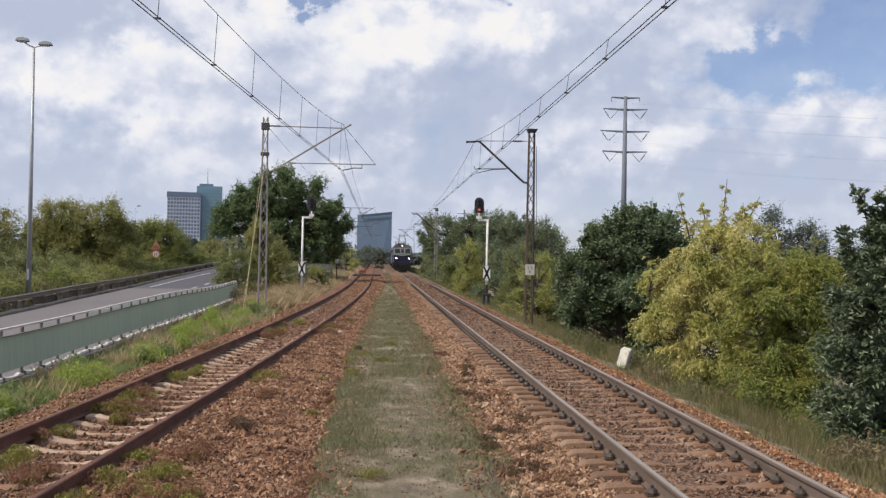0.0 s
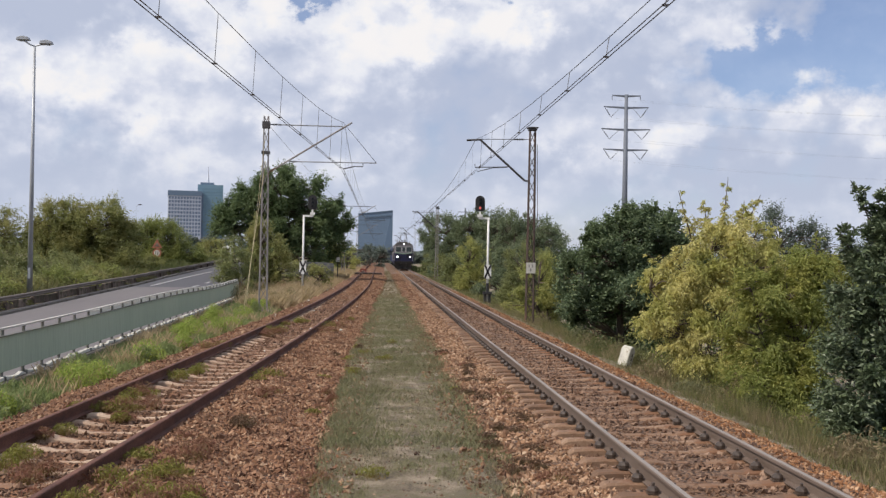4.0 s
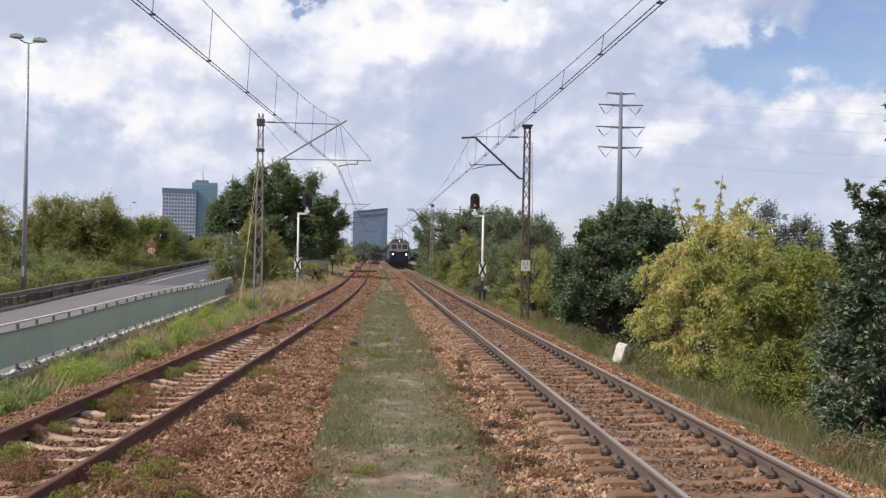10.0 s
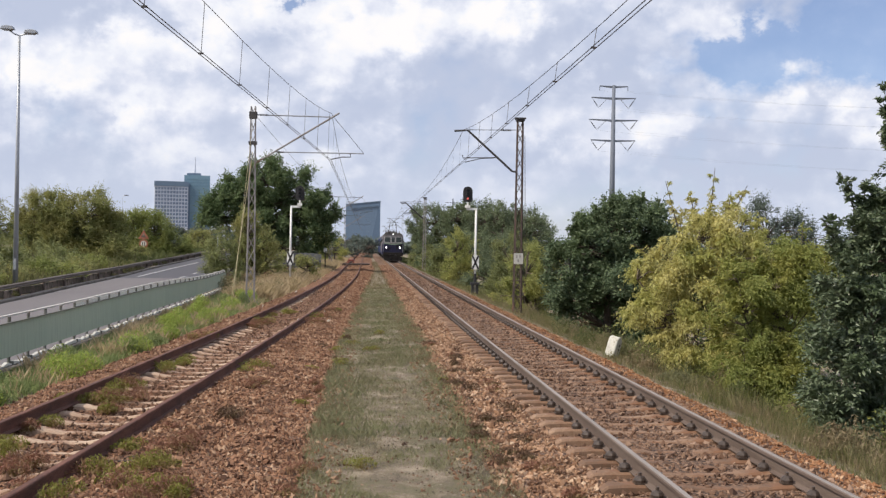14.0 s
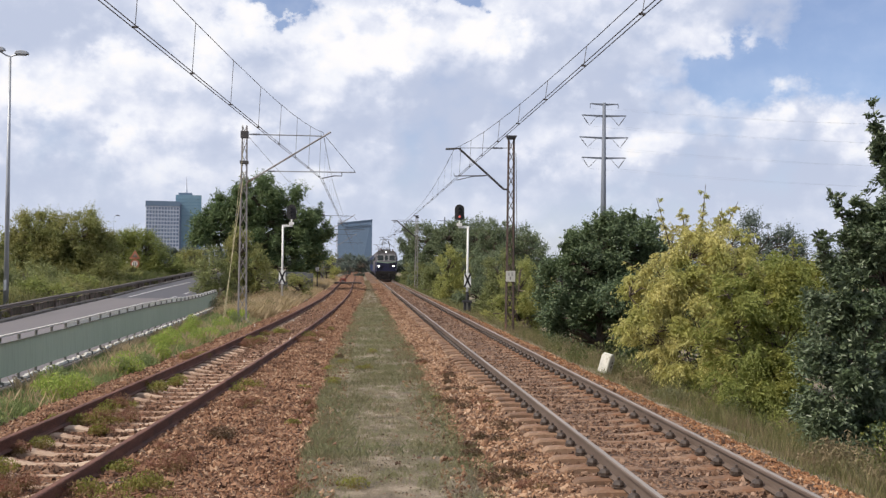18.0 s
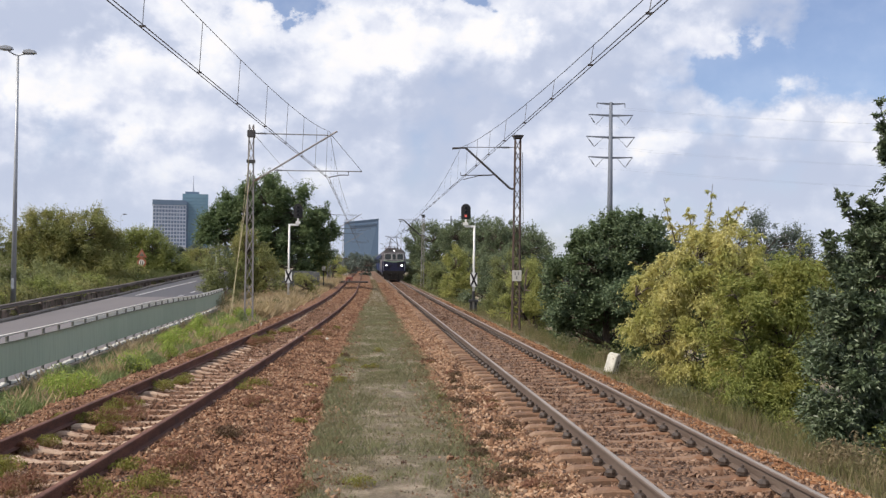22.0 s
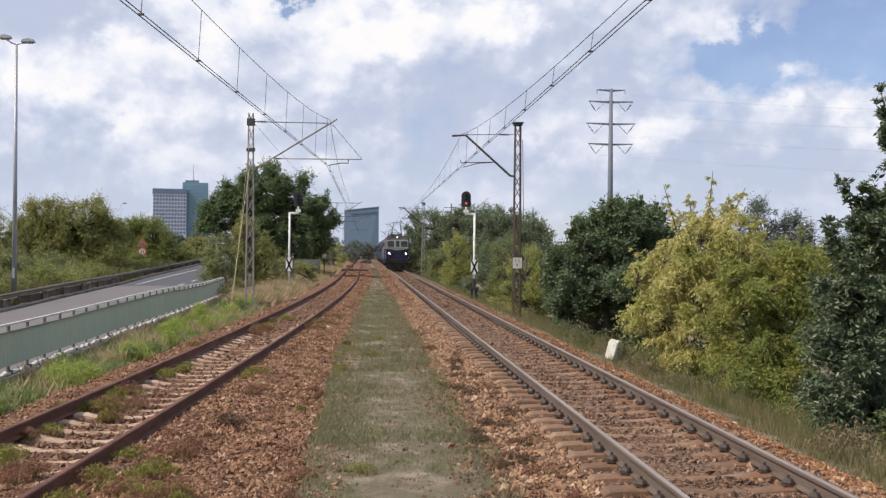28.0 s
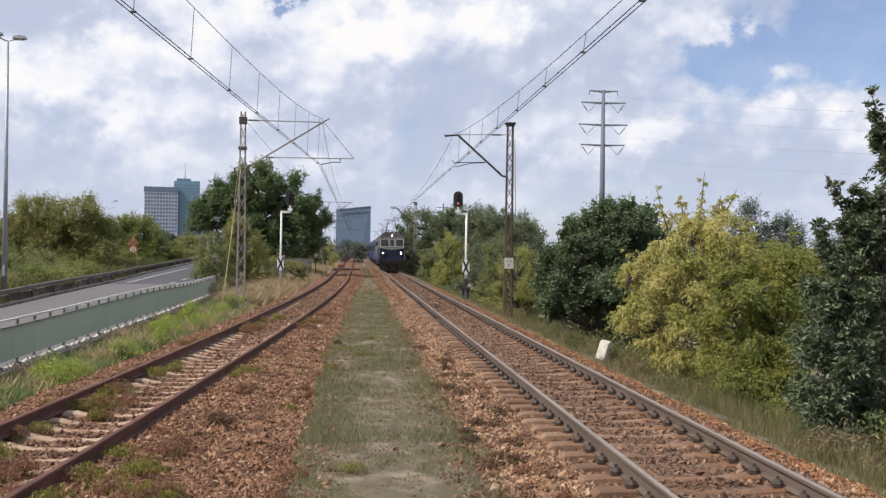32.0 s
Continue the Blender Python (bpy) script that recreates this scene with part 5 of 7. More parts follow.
M_CAB_GLASS.node_tree.nodes["Principled BSDF"].inputs["Specular IOR Level"].default_value = 0.12
M_COACH = surface("dark_blue_coach_paint", [(0.012, 0.022, 0.070), (0.020, 0.034, 0.090)], 0.6, 1.0, 20, 0.05, 0.003, stain=(0.03, 0.04, 0.08), stain_scale=0.8)
M_HEADLAMP = glow("headlamp_glow", (1.0, 0.98, 0.95), 9.0)
for dull in (M_LOCO_BLUE, M_LOCO_GREY, M_COACH, M_LOCO_UNDER):
    dull.node_tree.nodes["Principled BSDF"].inputs["Specular IOR Level"].default_value = 0.15
WHEEL_R = 0.60
WHEELS = []


def wheelset(parent, y):
    s = Shape().rod((-0.75, 0, 0), (0.75, 0, 0), 0.08, n=10)
    for q in (-1, 1):
        s.rod((q * 0.70, 0, 0), (q * 0.83, 0, 0), WHEEL_R - 0.01, n=24).rod((q * 0.68, 0, 0), (q * 0.71, 0, 0), WHEEL_R + 0.02, n=24)
        for k in range(6):
            a = k * math.tau / 6
            s.rod((q * 0.84, 0.2 * math.cos(a), 0.2 * math.sin(a)), (q * 0.84, 0.5 * math.cos(a), 0.5 * math.sin(a)), 0.04, n=4)
    w = part("wheelset", s, M_LOCO_UNDER, parent)
    w.location = (0, y, WHEEL_R)
    WHEELS.append((w, y))


def bogie(parent, y, base):
    s = Shape()
    for q in (-1, 1):
        s.box(q * 0.98 - 0.06, q * 0.98 + 0.06, y - base / 2 - 0.5, y + base / 2 + 0.5, 0.50, 0.80)
        for d in (-base / 2, base / 2):
            s.box(q * 1.05 - 0.1, q * 1.05 + 0.1, y + d - 0.18, y + d + 0.18, 0.42, 0.78)
            s.rod((q * 1.05, y + d + 0.35, 0.75), (q * 1.05, y + d + 0.35, 1.0), 0.1, n=8)
    s.box(-0.95, 0.95, y - 0.2, y + 0.2, 0.55, 0.8)
    part("bogie_frame", s, M_LOCO_UNDER, parent)
    wheelset(parent, y - base / 2)
    wheelset(parent, y + base / 2)


def locomotive():
    t = thing("locomotive", "grey and navy electric locomotive with green stripe and lit headlamps", "locomotive")
    L = 15.9
    W = 1.48

    def body(z0, z1, y_front0, y_front1, w0=W, w1=W):
        s = Shape()
        for sgn, e in ((1, 0),):
            vs = []
            for z, w, yf in ((z0, w0, y_front0), (z1, w1, y_front1)):
                ch = 0.22
                ring = [(-w + ch, yf), (w - ch, yf), (w, yf + ch * 1.3), (w, L - yf - ch * 1.3), (w - ch, L - yf), (-w + ch, L - yf), (-w, L - yf - ch * 1.3), (-w, yf + ch * 1.3)]
                vs += [(x, y, z) for x, y in ring]
            s.add(vs, [(j, (j + 1) % 8, 8 + (j + 1) % 8, 8 + j) for j in range(8)] + [tuple(range(8))[::-1], tuple(range(8, 16))])
        return s
    part("lower_body", body(1.02, 2.42, 0.02, 0.0), M_LOCO_BLUE, t, "navy lower body")
    part("upper_body", body(2.42, 3.62, 0.0, 0.38, W, W - 0.10), M_LOCO_GREY, t, "grey upper body")
    part("side_band", Shape().box(-W - 0.012, -W + 0.05, 0.7, L - 0.7, 1.35, 2.42), M_LOCO_GREY, t)
    part("underframe", Shape().box(-1.38, 1.38, 0.15, L - 0.15, 0.78, 1.02), M_LOCO_UNDER, t)
    part("roof", Shape().prism([(-1.38, 3.62), (1.38, 3.62), (1.15, 3.84), (0.6, 3.96), (-0.6, 3.96), (-1.15, 3.84)], 0.55, L - 0.55), M_ROOF, t, "sooty curved roof")
    # green chevron band over the blue front
    part("stripe", Shape().add([(-1.27, -0.012, 2.46), (-0.2, -0.012, 2.30), (0.2, -0.012, 2.30), (1.27, -0.012, 2.46), (1.27, -0.012, 2.60), (0.25, -0.012, 2.46), (-0.25, -0.012, 2.46), (-1.27, -0.012, 2.60),
                                (-1.27, 0.03, 2.46), (-0.2, 0.03, 2.30), (0.2, 0.03, 2.30), (1.27, 0.03, 2.46), (1.27, 0.09, 2.60), (0.25, 0.06, 2.46), (-0.25, 0.06, 2.46), (-1.27, 0.09, 2.60)],
                               [(0, 1, 6, 7), (1, 2, 5, 6), (2, 3, 4, 5), (0, 8, 9, 1), (1, 9, 10, 2), (2, 10, 11, 3), (7, 6, 14, 15), (6, 5, 13, 14), (5, 4, 12, 13)]), M_LOCO_GREEN, t, "pale green stripe")
    tilt = -math.degrees(math.atan(0.38 / 1.2))
    front = pose(0, 0.0, 2.42, tilt, 0, 0)
    for name, x0, x1 in (("windscreen", -1.16, -0.36), ("middle_window", -0.20, 0.24), ("windscreen", 0.40, 1.16)):
        g = part(name, Shape().box(x0, x1, -0.035, 0.02, 0.24, 0.98, front), M_CAB_GLASS, t, "dark cab window", bevel=0.012)
        part("frame", Shape().box(x0 - 0.05, x1 + 0.05, -0.028, 0.0, 0.19, 0.24, front).box(x0 - 0.05, x1 + 0.05, -0.028, 0.0, 0.98, 1.03, front).box(x0 - 0.05, x0, -0.028, 0.0, 0.24, 0.98, front).box(x1, x1 + 0.05, -0.028, 0.0, 0.24, 0.98, front), M_LOCO_FRAME, g)
        if name == "windscreen":
            part("wiper", Shape().rod(front @ Vector(((x0 + x1) / 2, -0.05, 0.26)), front @ Vector(((x0 + x1) / 2 + 0.2, -0.05, 0.75)), 0.012, n=4), M_BLACK, g)
    for x, z, y, r in ((-0.95, 1.93, -0.10, 0.085), (0.95, 1.93, -0.10, 0.085), (0.0, 3.78, 0.40, 0.06)):
        h = part("headlamp_housing", Shape().rod((x, y + 0.25, z), (x, y, z), r + 0.06, n=20), M_LOCO_GREY, t)
        part("headlamp", Shape().rod((x, y - 0.004, z), (x, y - 0.03, z), r, n=20), M_HEADLAMP, h, "lit headlamp")
    for x in (-0.875, 0.875):
        b = part("buffer", Shape().rod((x, 0.1, 1.06), (x, -0.45, 1.06), 0.10, n=12), M_LOCO_UNDER, t)
        part("buffer_head", Shape().rod((x, -0.45, 1.06), (x, -0.52, 1.06), 0.24, n=18), M_LOCO_UNDER, b)
    part("coupling_hook", Shape().line([(0, 0.1, 1.02), (0, -0.3, 1.02), (0, -0.36, 0.9), (0, -0.32, 0.62)], 0.045, 6), M_LOCO_UNDER, t)
    for x in (-0.45, -0.3, 0.3, 0.45):
        part("brake_hose", Shape().line([(x, 0.1, 0.98), (x, -0.12, 0.9), (x, -0.14, 0.55), (x * 0.9, -0.05, 0.42)], 0.028, 6), M_BLACK, t)
    part("buffer_beam", Shape().box(-1.36, 1.36, -0.02, 0.2, 0.82, 1.25), M_LOCO_UNDER, t, bevel=0.02)
    part("rail_guard", Shape().prism([(-1.2, 0.16), (1.2, 0.16), (1.3, 0.5), (1.1, 0.8), (-1.1, 0.8), (-1.3, 0.5)], -0.06, 0.02), M_LOCO_UNDER, t)
    for x in (-1.33, 1.33):
        part("handrail", Shape().line([(x, -0.06, 1.3), (x, -0.06, 2.3)], 0.018, 6), M_GALV, t)
        part("mirror", Shape().box(x * 1.12 - 0.03, x * 1.12 + 0.03, 0.35, 0.42, 2.75, 3.1), M_BLACK, t)
    for y in (3.6, 5.6, 7.95, 10.3, 12.3):
        part("side_window", Shape().box(-W - 0.02, -W + 0.03, y - 0.5, y + 0.5, 2.65, 3.2), M_CAB_GLASS, t, bevel=0.01)
    # roof gear: two pantographs, the rear one raised
    for y, up in ((3.0, 1.30), (L - 3.2, 0.35)):
        p = part("pantograph_base", Shape().box(-0.65, 0.65, y - 0.75, y + 0.75, 4.12, 4.18).line([(-0.55, y - 0.6, 3.9), (-0.55, y - 0.6, 4.14)], 0.06, 6).line([(0.55, y - 0.6, 3.9), (0.55, y - 0.6, 4.14)], 0.06, 6).line([(-0.55, y + 0.6, 3.9), (-0.55, y + 0.6, 4.14)], 0.06, 6).line([(0.55, y + 0.6, 3.9), (0.55, y + 0.6, 4.14)], 0.06, 6), M_LOCO_UNDER, t)
        mid = 4.15 + up * 0.5
        for q in (-1, 1):
            part("pantograph_arm", Shape().line([(q * 0.55, y - 0.5, 4.16), (q * 0.48, y - 1.0, mid), (q * 0.35, y, 4.15 + up)], 0.036, 6).line([(q * 0.55, y + 0.5, 4.16), (q * 0.48, y + 1.0, mid), (q * 0.35, y, 4.15 + up)], 0.036, 6), M_ARM_DARK, p)
        part("collector_bow", Shape().line([(-0.85, y - 0.15, 4.05 + up), (-0.6, y - 0.15, 4.2 + up), (0.6, y - 0.15, 4.2 + up), (0.85, y - 0.15, 4.05 + up)], 0.025, 6).line([(-0.85, y + 0.15, 4.05 + up), (-0.6, y + 0.15, 4.2 + up), (0.6, y + 0.15, 4.2 + up), (0.85, y + 0.15, 4.05 + up)], 0.025, 6), M_ARM_DARK, p)
    for y in (5.5, 7.0, 8.5, 10.0):
        part("roof_insulator", insulator(Shape(), (-0.5, y, 3.93), (-0.5, y, 4.3), 0.09), M_RED, t)
    part("roof_bus", Shape().line([(-0.5, 5.0, 4.3), (-0.5, 10.5, 4.3)], 0.02, 6), M_WIRE, t)
    for x, y, h in ((-0.9, 1.4, 0.35), (0.9, 1.4, 0.35), (-0.35, 1.7, 0.45), (0.45, 1.6, 0.3), (0.95, 4.6, 0.4), (-0.95, 4.8, 0.45), (0.2, 5.2, 0.5)):
        part("roof_fitting", Shape().rod((x, y, 3.78), (x, y, 3.85 + h), 0.05, 0.035, n=6).box(x - 0.1, x + 0.1, y - 0.1, y + 0.1, 3.7, 3.98), M_MAST_RUST, t)
    part("horn", Shape().rod((-0.5, 0.7, 3.92), (-0.5, 0.45, 3.94), 0.03, 0.07, n=8), M_LOCO_UNDER, t)
    part("roof_box", Shape().box(-0.7, 0.6, 6.2, 9.2, 3.93, 4.15), M_ROOF, t, bevel=0.05)
    bogie(t, 3.4, 3.05)
    bogie(t, L - 3.4, 3.05)
    return t


def coach():
    t = thing("passenger_coach", "dark blue passenger coach with a row of windows behind the locomotive", "railway coach", "coaches of the train")
    L, W = 24.0, 1.40
    part("body", Shape().prism([(-W, 1.0), (W, 1.0), (W, 3.35), (W - 0.12, 3.55), (-W + 0.12, 3.55), (-W, 3.35)], 0.3, L - 0.3), M_COACH, t, bevel=0.03)
    part("roof", Shape().prism([(-W + 0.10, 3.55), (W - 0.10, 3.55), (W - 0.35, 3.85), (0.5, 4.02), (-0.5, 4.02), (-W + 0.35, 3.85)], 0.35, L - 0.35), M_ROOF, t)
    part("underframe", Shape().box(-1.25, 1.25, 0.4, L - 0.4, 0.85, 1.0).box(-1.1, 1.1, 9, 12, 0.45, 0.85).box(-1.1, 1.1, 13, 14.5, 0.5, 0.85), M_LOCO_UNDER, t)
    part("gangway", Shape().box(-0.5, 0.5, 0.0, 0.3, 1.05, 3.2).box(-0.5, 0.5, L - 0.3, L, 1.05, 3.2), M_BLACK, t, bevel=0.03)
    win = Shape().box(-0.02, 0.02, -0.6, 0.6, -0.42, 0.42).mesh("window", M_CAB_GLASS, 0.008)
    for q in (-1, 1):
        for i in range(10):
            put("window", win, t, pose(q * (W + 0.005), 3.3 + 1.93 * i, 2.55))
        for y in (1.1, L - 1.1):
            part("door", Shape().box(q * W - 0.03, q * W + 0.03, y - 0.42, y + 0.42, 1.05, 3.15), M_COACH, t, bevel=0.01)
    for x in (-0.875, 0.875):
        part("buffer", Shape().rod((x, -0.1, 1.06), (x, 0.4, 1.06), 0.11, n=10).rod((x, L - 0.4, 1.06), (x, L + 0.1, 1.06), 0.11, n=10), M_LOCO_UNDER, t)
    bogie(t, 3.3, 2.5)
    bogie(t, L - 3.3, 2.5)
    return t


# ---- plants ----
def unit(a):
    return a / np.maximum(np.linalg.norm(a, axis=1, keepdims=True), 1e-6)


def leaves(centres, size, rng, slim=0.5, droop=0.3):
    """A folded four-cornered leaf at each centre."""
    n = len(centres)
    axis = unit(rng.normal(size=(n, 3)) + np.array([0, 0, -droop]))
    side = unit(np.cross(axis, rng.normal(size=(n, 3))))
    up = np.cross(side, axis)
    ln = (size * rng.uniform(0.6, 1.35, n))[:, None]
    v = np.empty((n, 4, 3))
    v[:, 0] = centres - axis * ln * 0.5
    v[:, 1] = centres + side * ln * slim * 0.5 + up * ln * 0.10
    v[:, 2] = centres + axis * ln * 0.5
    v[:, 3] = centres - side * ln * slim * 0.5 + up * ln * 0.10
    i = np.arange(n)[:, None] * 4
    f = np.concatenate([i + np.array([[0, 1, 2]]), i + np.array([[0, 2, 3]])])
    return v.reshape(-1, 3), f


def sprays(cen, size, heart, count, leaf, rng, slim, droop, rise, per, reach):
    """Leafy sprigs that grow outwards from clumps: leaflets in pairs along an arching stalk."""
    n = max(1, count // per)
    share = rng.choice(len(cen), n, p=size ** 2 / (size ** 2).sum())
    c, s = cen[share], size[share][:, None]
    z = np.array([0, 0, 1.0])
    d = unit(unit(c - heart[share]) * 0.75 + rng.normal(size=(n, 3)) * 0.6 + z * rise)
    start = c + unit(rng.normal(size=(n, 3))) * rng.uniform(0, 1, (n, 1)) ** 0.5 * s * 0.75 - d * s * 0.35
    ln = s * rng.uniform(0.7, 1.4, (n, 1)) * reach
    k = ((np.arange(per)[None] + rng.uniform(0.1, 0.9, (n, per))) / per)[..., None]
    p = start[:, None] + d[:, None] * ln[:, None] * k - z * droop * 0.5 * ln[:, None] * k ** 2
    tan = d[:, None] - z * droop * k
    side = np.cross(tan, (z + rng.normal(size=(n, 3)) * 0.5)[:, None])
    side /= np.maximum(np.linalg.norm(side, axis=2, keepdims=True), 1e-6)
    sign = np.where(np.arange(per) % 2, 1.0, -1.0)[None, :, None]
    p, m = p.reshape(-1, 3), n * per
    axis = unit((tan * 0.7 + side * sign * 0.75).reshape(-1, 3) + rng.normal(size=(m, 3)) * 0.3 - z * droop * 0.3)
    wide = unit(np.cross(axis, z * 0.7 + rng.normal(size=(m, 3)) * 0.6))
    up = np.cross(wide, axis)
    ll = leaf * rng.uniform(0.6, 1.25, (m, 1)) * (1.1 - 0.4 * k.reshape(-1, 1))
    v = np.empty((m, 4, 3))
    v[:, 0] = p
    v[:, 1] = p + axis * ll * 0.45 + wide * ll * slim * 0.5 + up * ll * 0.08
    v[:, 2] = p + axis * ll - z * ll * 0.12 * droop
    v[:, 3] = p + axis * ll * 0.45 - wide * ll * slim * 0.5 + up * ll * 0.08
    i = np.arange(m)[:, None] * 4
    return v.reshape(-1, 3), np.concatenate([i + np.array([[0, 1, 2]]), i + np.array([[0, 2, 3]])])


def tree(name, label, category, x, y, lobes, leaf_mat, count, leaf, seed, trunk=0.16, clumps=70, clump=0.45, stems=1, slim=0.5, droop=0.3, base=None, twigs=(), group="", rise=0.3, per=8, reach=1.0, twig=0.6):
    """lobes: (dx, dy, z, rx, ry, rz) ellipsoids of the crown. Leaves sit in sprigs at the ends of branches."""
    rng = np.random.default_rng(seed)
    g = (ground_z(x, y) if base is None else base) - 0.1
    t = thing(name, label, category, group, pose(x, y, 0))
    vol = np.array([l[3] * l[4] + l[4] * l[5] for l in lobes])
    pick = rng.choice(len(lobes), clumps, p=vol / vol.sum())
    lob = np.array(lobes)[pick]
    d = unit(rng.normal(size=(clumps, 3)))
    rad = rng.uniform(0.35, 1.0, clumps) ** 0.45
    cen = lob[:, :3] + d * lob[:, 3:] * rad[:, None]
    cen[:, 2] = np.maximum(cen[:, 2], g + 0.25)
    heart = lob[:, :3] - np.array([0, 0, 0.4]) * lob[:, 5:6]
    wood = Shape()
    feet = []
    for k in range(stems):
        a = rng.uniform(0, math.tau)
        off = 0.0 if stems == 1 else rng.uniform(0.1, 0.5)
        feet.append(Vector((off * math.cos(a), off * math.sin(a), g)))
    tops = []
    for k, f in enumerate(feet):
        goal = Vector(np.array(lobes)[k % len(lobes), :3])
        p, r = f, trunk * (1.0 if stems == 1 else 0.6)
        for i in range(5):
            q = f.lerp(goal, (i + 1) / 5) + Vector((rng.normal() * 0.08, rng.normal() * 0.08, 0)) * (goal - f).length * 0.25
            wood.rod(p, q, r, r * 0.78, n=7)
            tops.append(q)
            p, r = q, r * 0.78
    for c in cen:
        c = Vector(c)
        a = min(tops, key=lambda p: (p - c).length + (0.6 if p.z > c.z else 0))
        m = a.lerp(c, 0.5) + Vector((rng.normal(), rng.normal(), rng.normal() + 0.4)) * (c - a).length * 0.10
        w = min(0.05, trunk * 0.3)
        wood.rod(a, m, w, w * 0.6, n=4)
        wood.rod(m, c, w * 0.6, w * 0.2, n=4)
    size = clump * rng.uniform(0.5, 1.5, clumps)
    for a, b in twigs:
        wood.rod(a, b, 0.018, 0.006, n=4)
        q = np.linspace(0.0, 1.0, 9)[:, None]
        line = np.array(a) * (1 - q) + np.array(b) * q + rng.normal(size=(9, 3)) * 0.04
        cen, heart = np.concatenate([cen, line]), np.concatenate([heart, np.repeat([np.array(a) - [0, 0, 0.6]], 9, 0)])
        size = np.concatenate([size, np.linspace(1.0, 0.5, 9) * clump * twig])
    me = bpy.data.meshes.new("trunk")
    me.from_pydata(wood.v, [], wood.f)
    me.materials.append(M_BARK)
    put("trunk", me, t)
    v, f = sprays(cen, size, heart, count, leaf, rng, slim, droop, rise, per, reach)
    v[:, 2] = np.maximum(v[:, 2], g + 0.05)
    put("crown", cloud_mesh("crown", v, f, leaf_mat), t)
    return t


# beyond the road
tree("bush", "wide olive-green roadside bush behind the barrier", "bush", -28.6, 76, [(0, 0, 2.8, 2.8, 2, 2.2), (-3, 1, 2.2, 2.5, 2, 1.8)], L_OLIVE, 28000, 0.19, 1, clumps=170, clump=0.6, stems=4)
tree("bush", "large rounded olive-green bush behind the barrier", "bush", -24.6, 85, [(-1.6, 0, 3.7, 2.3, 2.2, 2.7), (1.3, 0, 3.9, 2.4, 2.2, 2.6), (3.2, 0.5, 2.4, 1.5, 2, 2.2), (-2.5, -1, 1.3, 2.0, 1.6, 1.3), (0, -1, 1.3, 2.6, 1.6, 1.4), (3.2, -1, 1.3, 2.2, 1.6, 1.3), (-3.2, 0, 2.8, 1.5, 1.8, 1.8), (0, 0, 2.6, 2.6, 2.0, 1.8)], L_OLIVE, 100000, 0.20, 2, clumps=340, clump=0.75, stems=6)
tree("bush", "rounded green bush farther along the road", "bush", -23.7, 105, [(-0.5, 0, 3.2, 2.6, 2.2, 2.5), (2.0, 0, 2.8, 2.0, 2.2, 2.4), (-2.4, 0, 2.0, 1.4, 2, 2.0), (-1.6, -0.8, 1.3, 2.6, 1.6, 1.3), (1.8, -0.8, 1.3, 2.6, 1.6, 1.3), (4.4, 0, 1.5, 1.6, 1.6, 1.2), (0.8, 0, 3.6, 1.8, 2.0, 1.8), (-1.8, 0, 3.2, 1.6, 2.0, 1.7)], L_MID, 56000, 0.20, 3, clumps=240, clump=0.75, stems=5)
tree("bush", "pale small bush by the road sign", "bush", -20.9, 93, [(0, 0, 0.9, 1.2, 0.8, 0.8)], L_OLIVE, 2600, 0.18, 4, clumps=24, clump=0.4, stems=4)
tree("bush", "far olive bush where the road bends", "bush", -25.5, 158, [(0, 0, 2.4, 2.8, 2, 1.8)], L_OLIVE, 6000, 0.32, 5, clumps=45, clump=0.8, stems=4)
tree("bush", "far green bush where the road bends", "bush", -16.2, 136, [(0, 0, 1.5, 1.5, 2, 1.1)], L_MID, 5000, 0.3, 6, clumps=36, clump=0.7, stems=4)
tree("bush", "low yellow-green bush at the end of the parapet", "bush", -20.1, 127, [(0, 0, 1.7, 1.5, 1.2, 0.8), (-1.3, 0, 1.4, 1.0, 1.0, 0.6), (0.9, 0, 1.9, 0.7, 0.8, 0.6)], L_OLIVE, 6000, 0.18, 7, clumps=60, clump=0.4, stems=5)
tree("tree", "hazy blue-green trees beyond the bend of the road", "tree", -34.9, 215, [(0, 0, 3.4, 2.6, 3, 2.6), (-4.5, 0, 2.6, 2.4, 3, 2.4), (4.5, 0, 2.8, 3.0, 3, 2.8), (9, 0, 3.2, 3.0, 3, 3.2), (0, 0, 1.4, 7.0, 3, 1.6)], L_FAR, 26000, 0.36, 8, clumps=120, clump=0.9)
# the large tree and its undergrowth
tree("oak_tree", "large dark green broad-crowned tree beside the disused track", "tree", -8.9, 92,
     [(-0.5, 0, 7.5, 2.5, 2.8, 2.4), (3.7, 0, 7.0, 1.9, 2.4, 2.0), (-3.4, 0, 6.0, 2.0, 2.4, 2.0), (-4.9, 0.3, 4.9, 1.3, 2.0, 1.1), (5.0, 0.3, 5.0, 1.3, 2.0, 1.5), (0.2, 0, 4.2, 3.4, 2.8, 2.2), (3.2, 0, 3.4, 2.5, 2.4, 2.3), (-0.6, 0, 2.4, 2.3, 2.4, 1.8)],
     L_OAK, 88000, 0.265, 11, trunk=0.45, clumps=330, clump=0.72)
tree("bush", "thin olive bush at the foot of the lattice mast", "bush", -7.2, 64, [(-0.3, 0, 2.6, 0.9, 1.2, 1.9), (-0.9, 0, 2.0, 0.6, 1.0, 1.5), (0.7, 0, 2.2, 0.6, 1.0, 1.9), (1.1, 0, 1.0, 0.9, 1.0, 1.1), (-0.2, 0, 0.8, 1.1, 1.0, 1.0)], L_OLIVE, 22000, 0.125, 12, clumps=110, clump=0.42, stems=5)
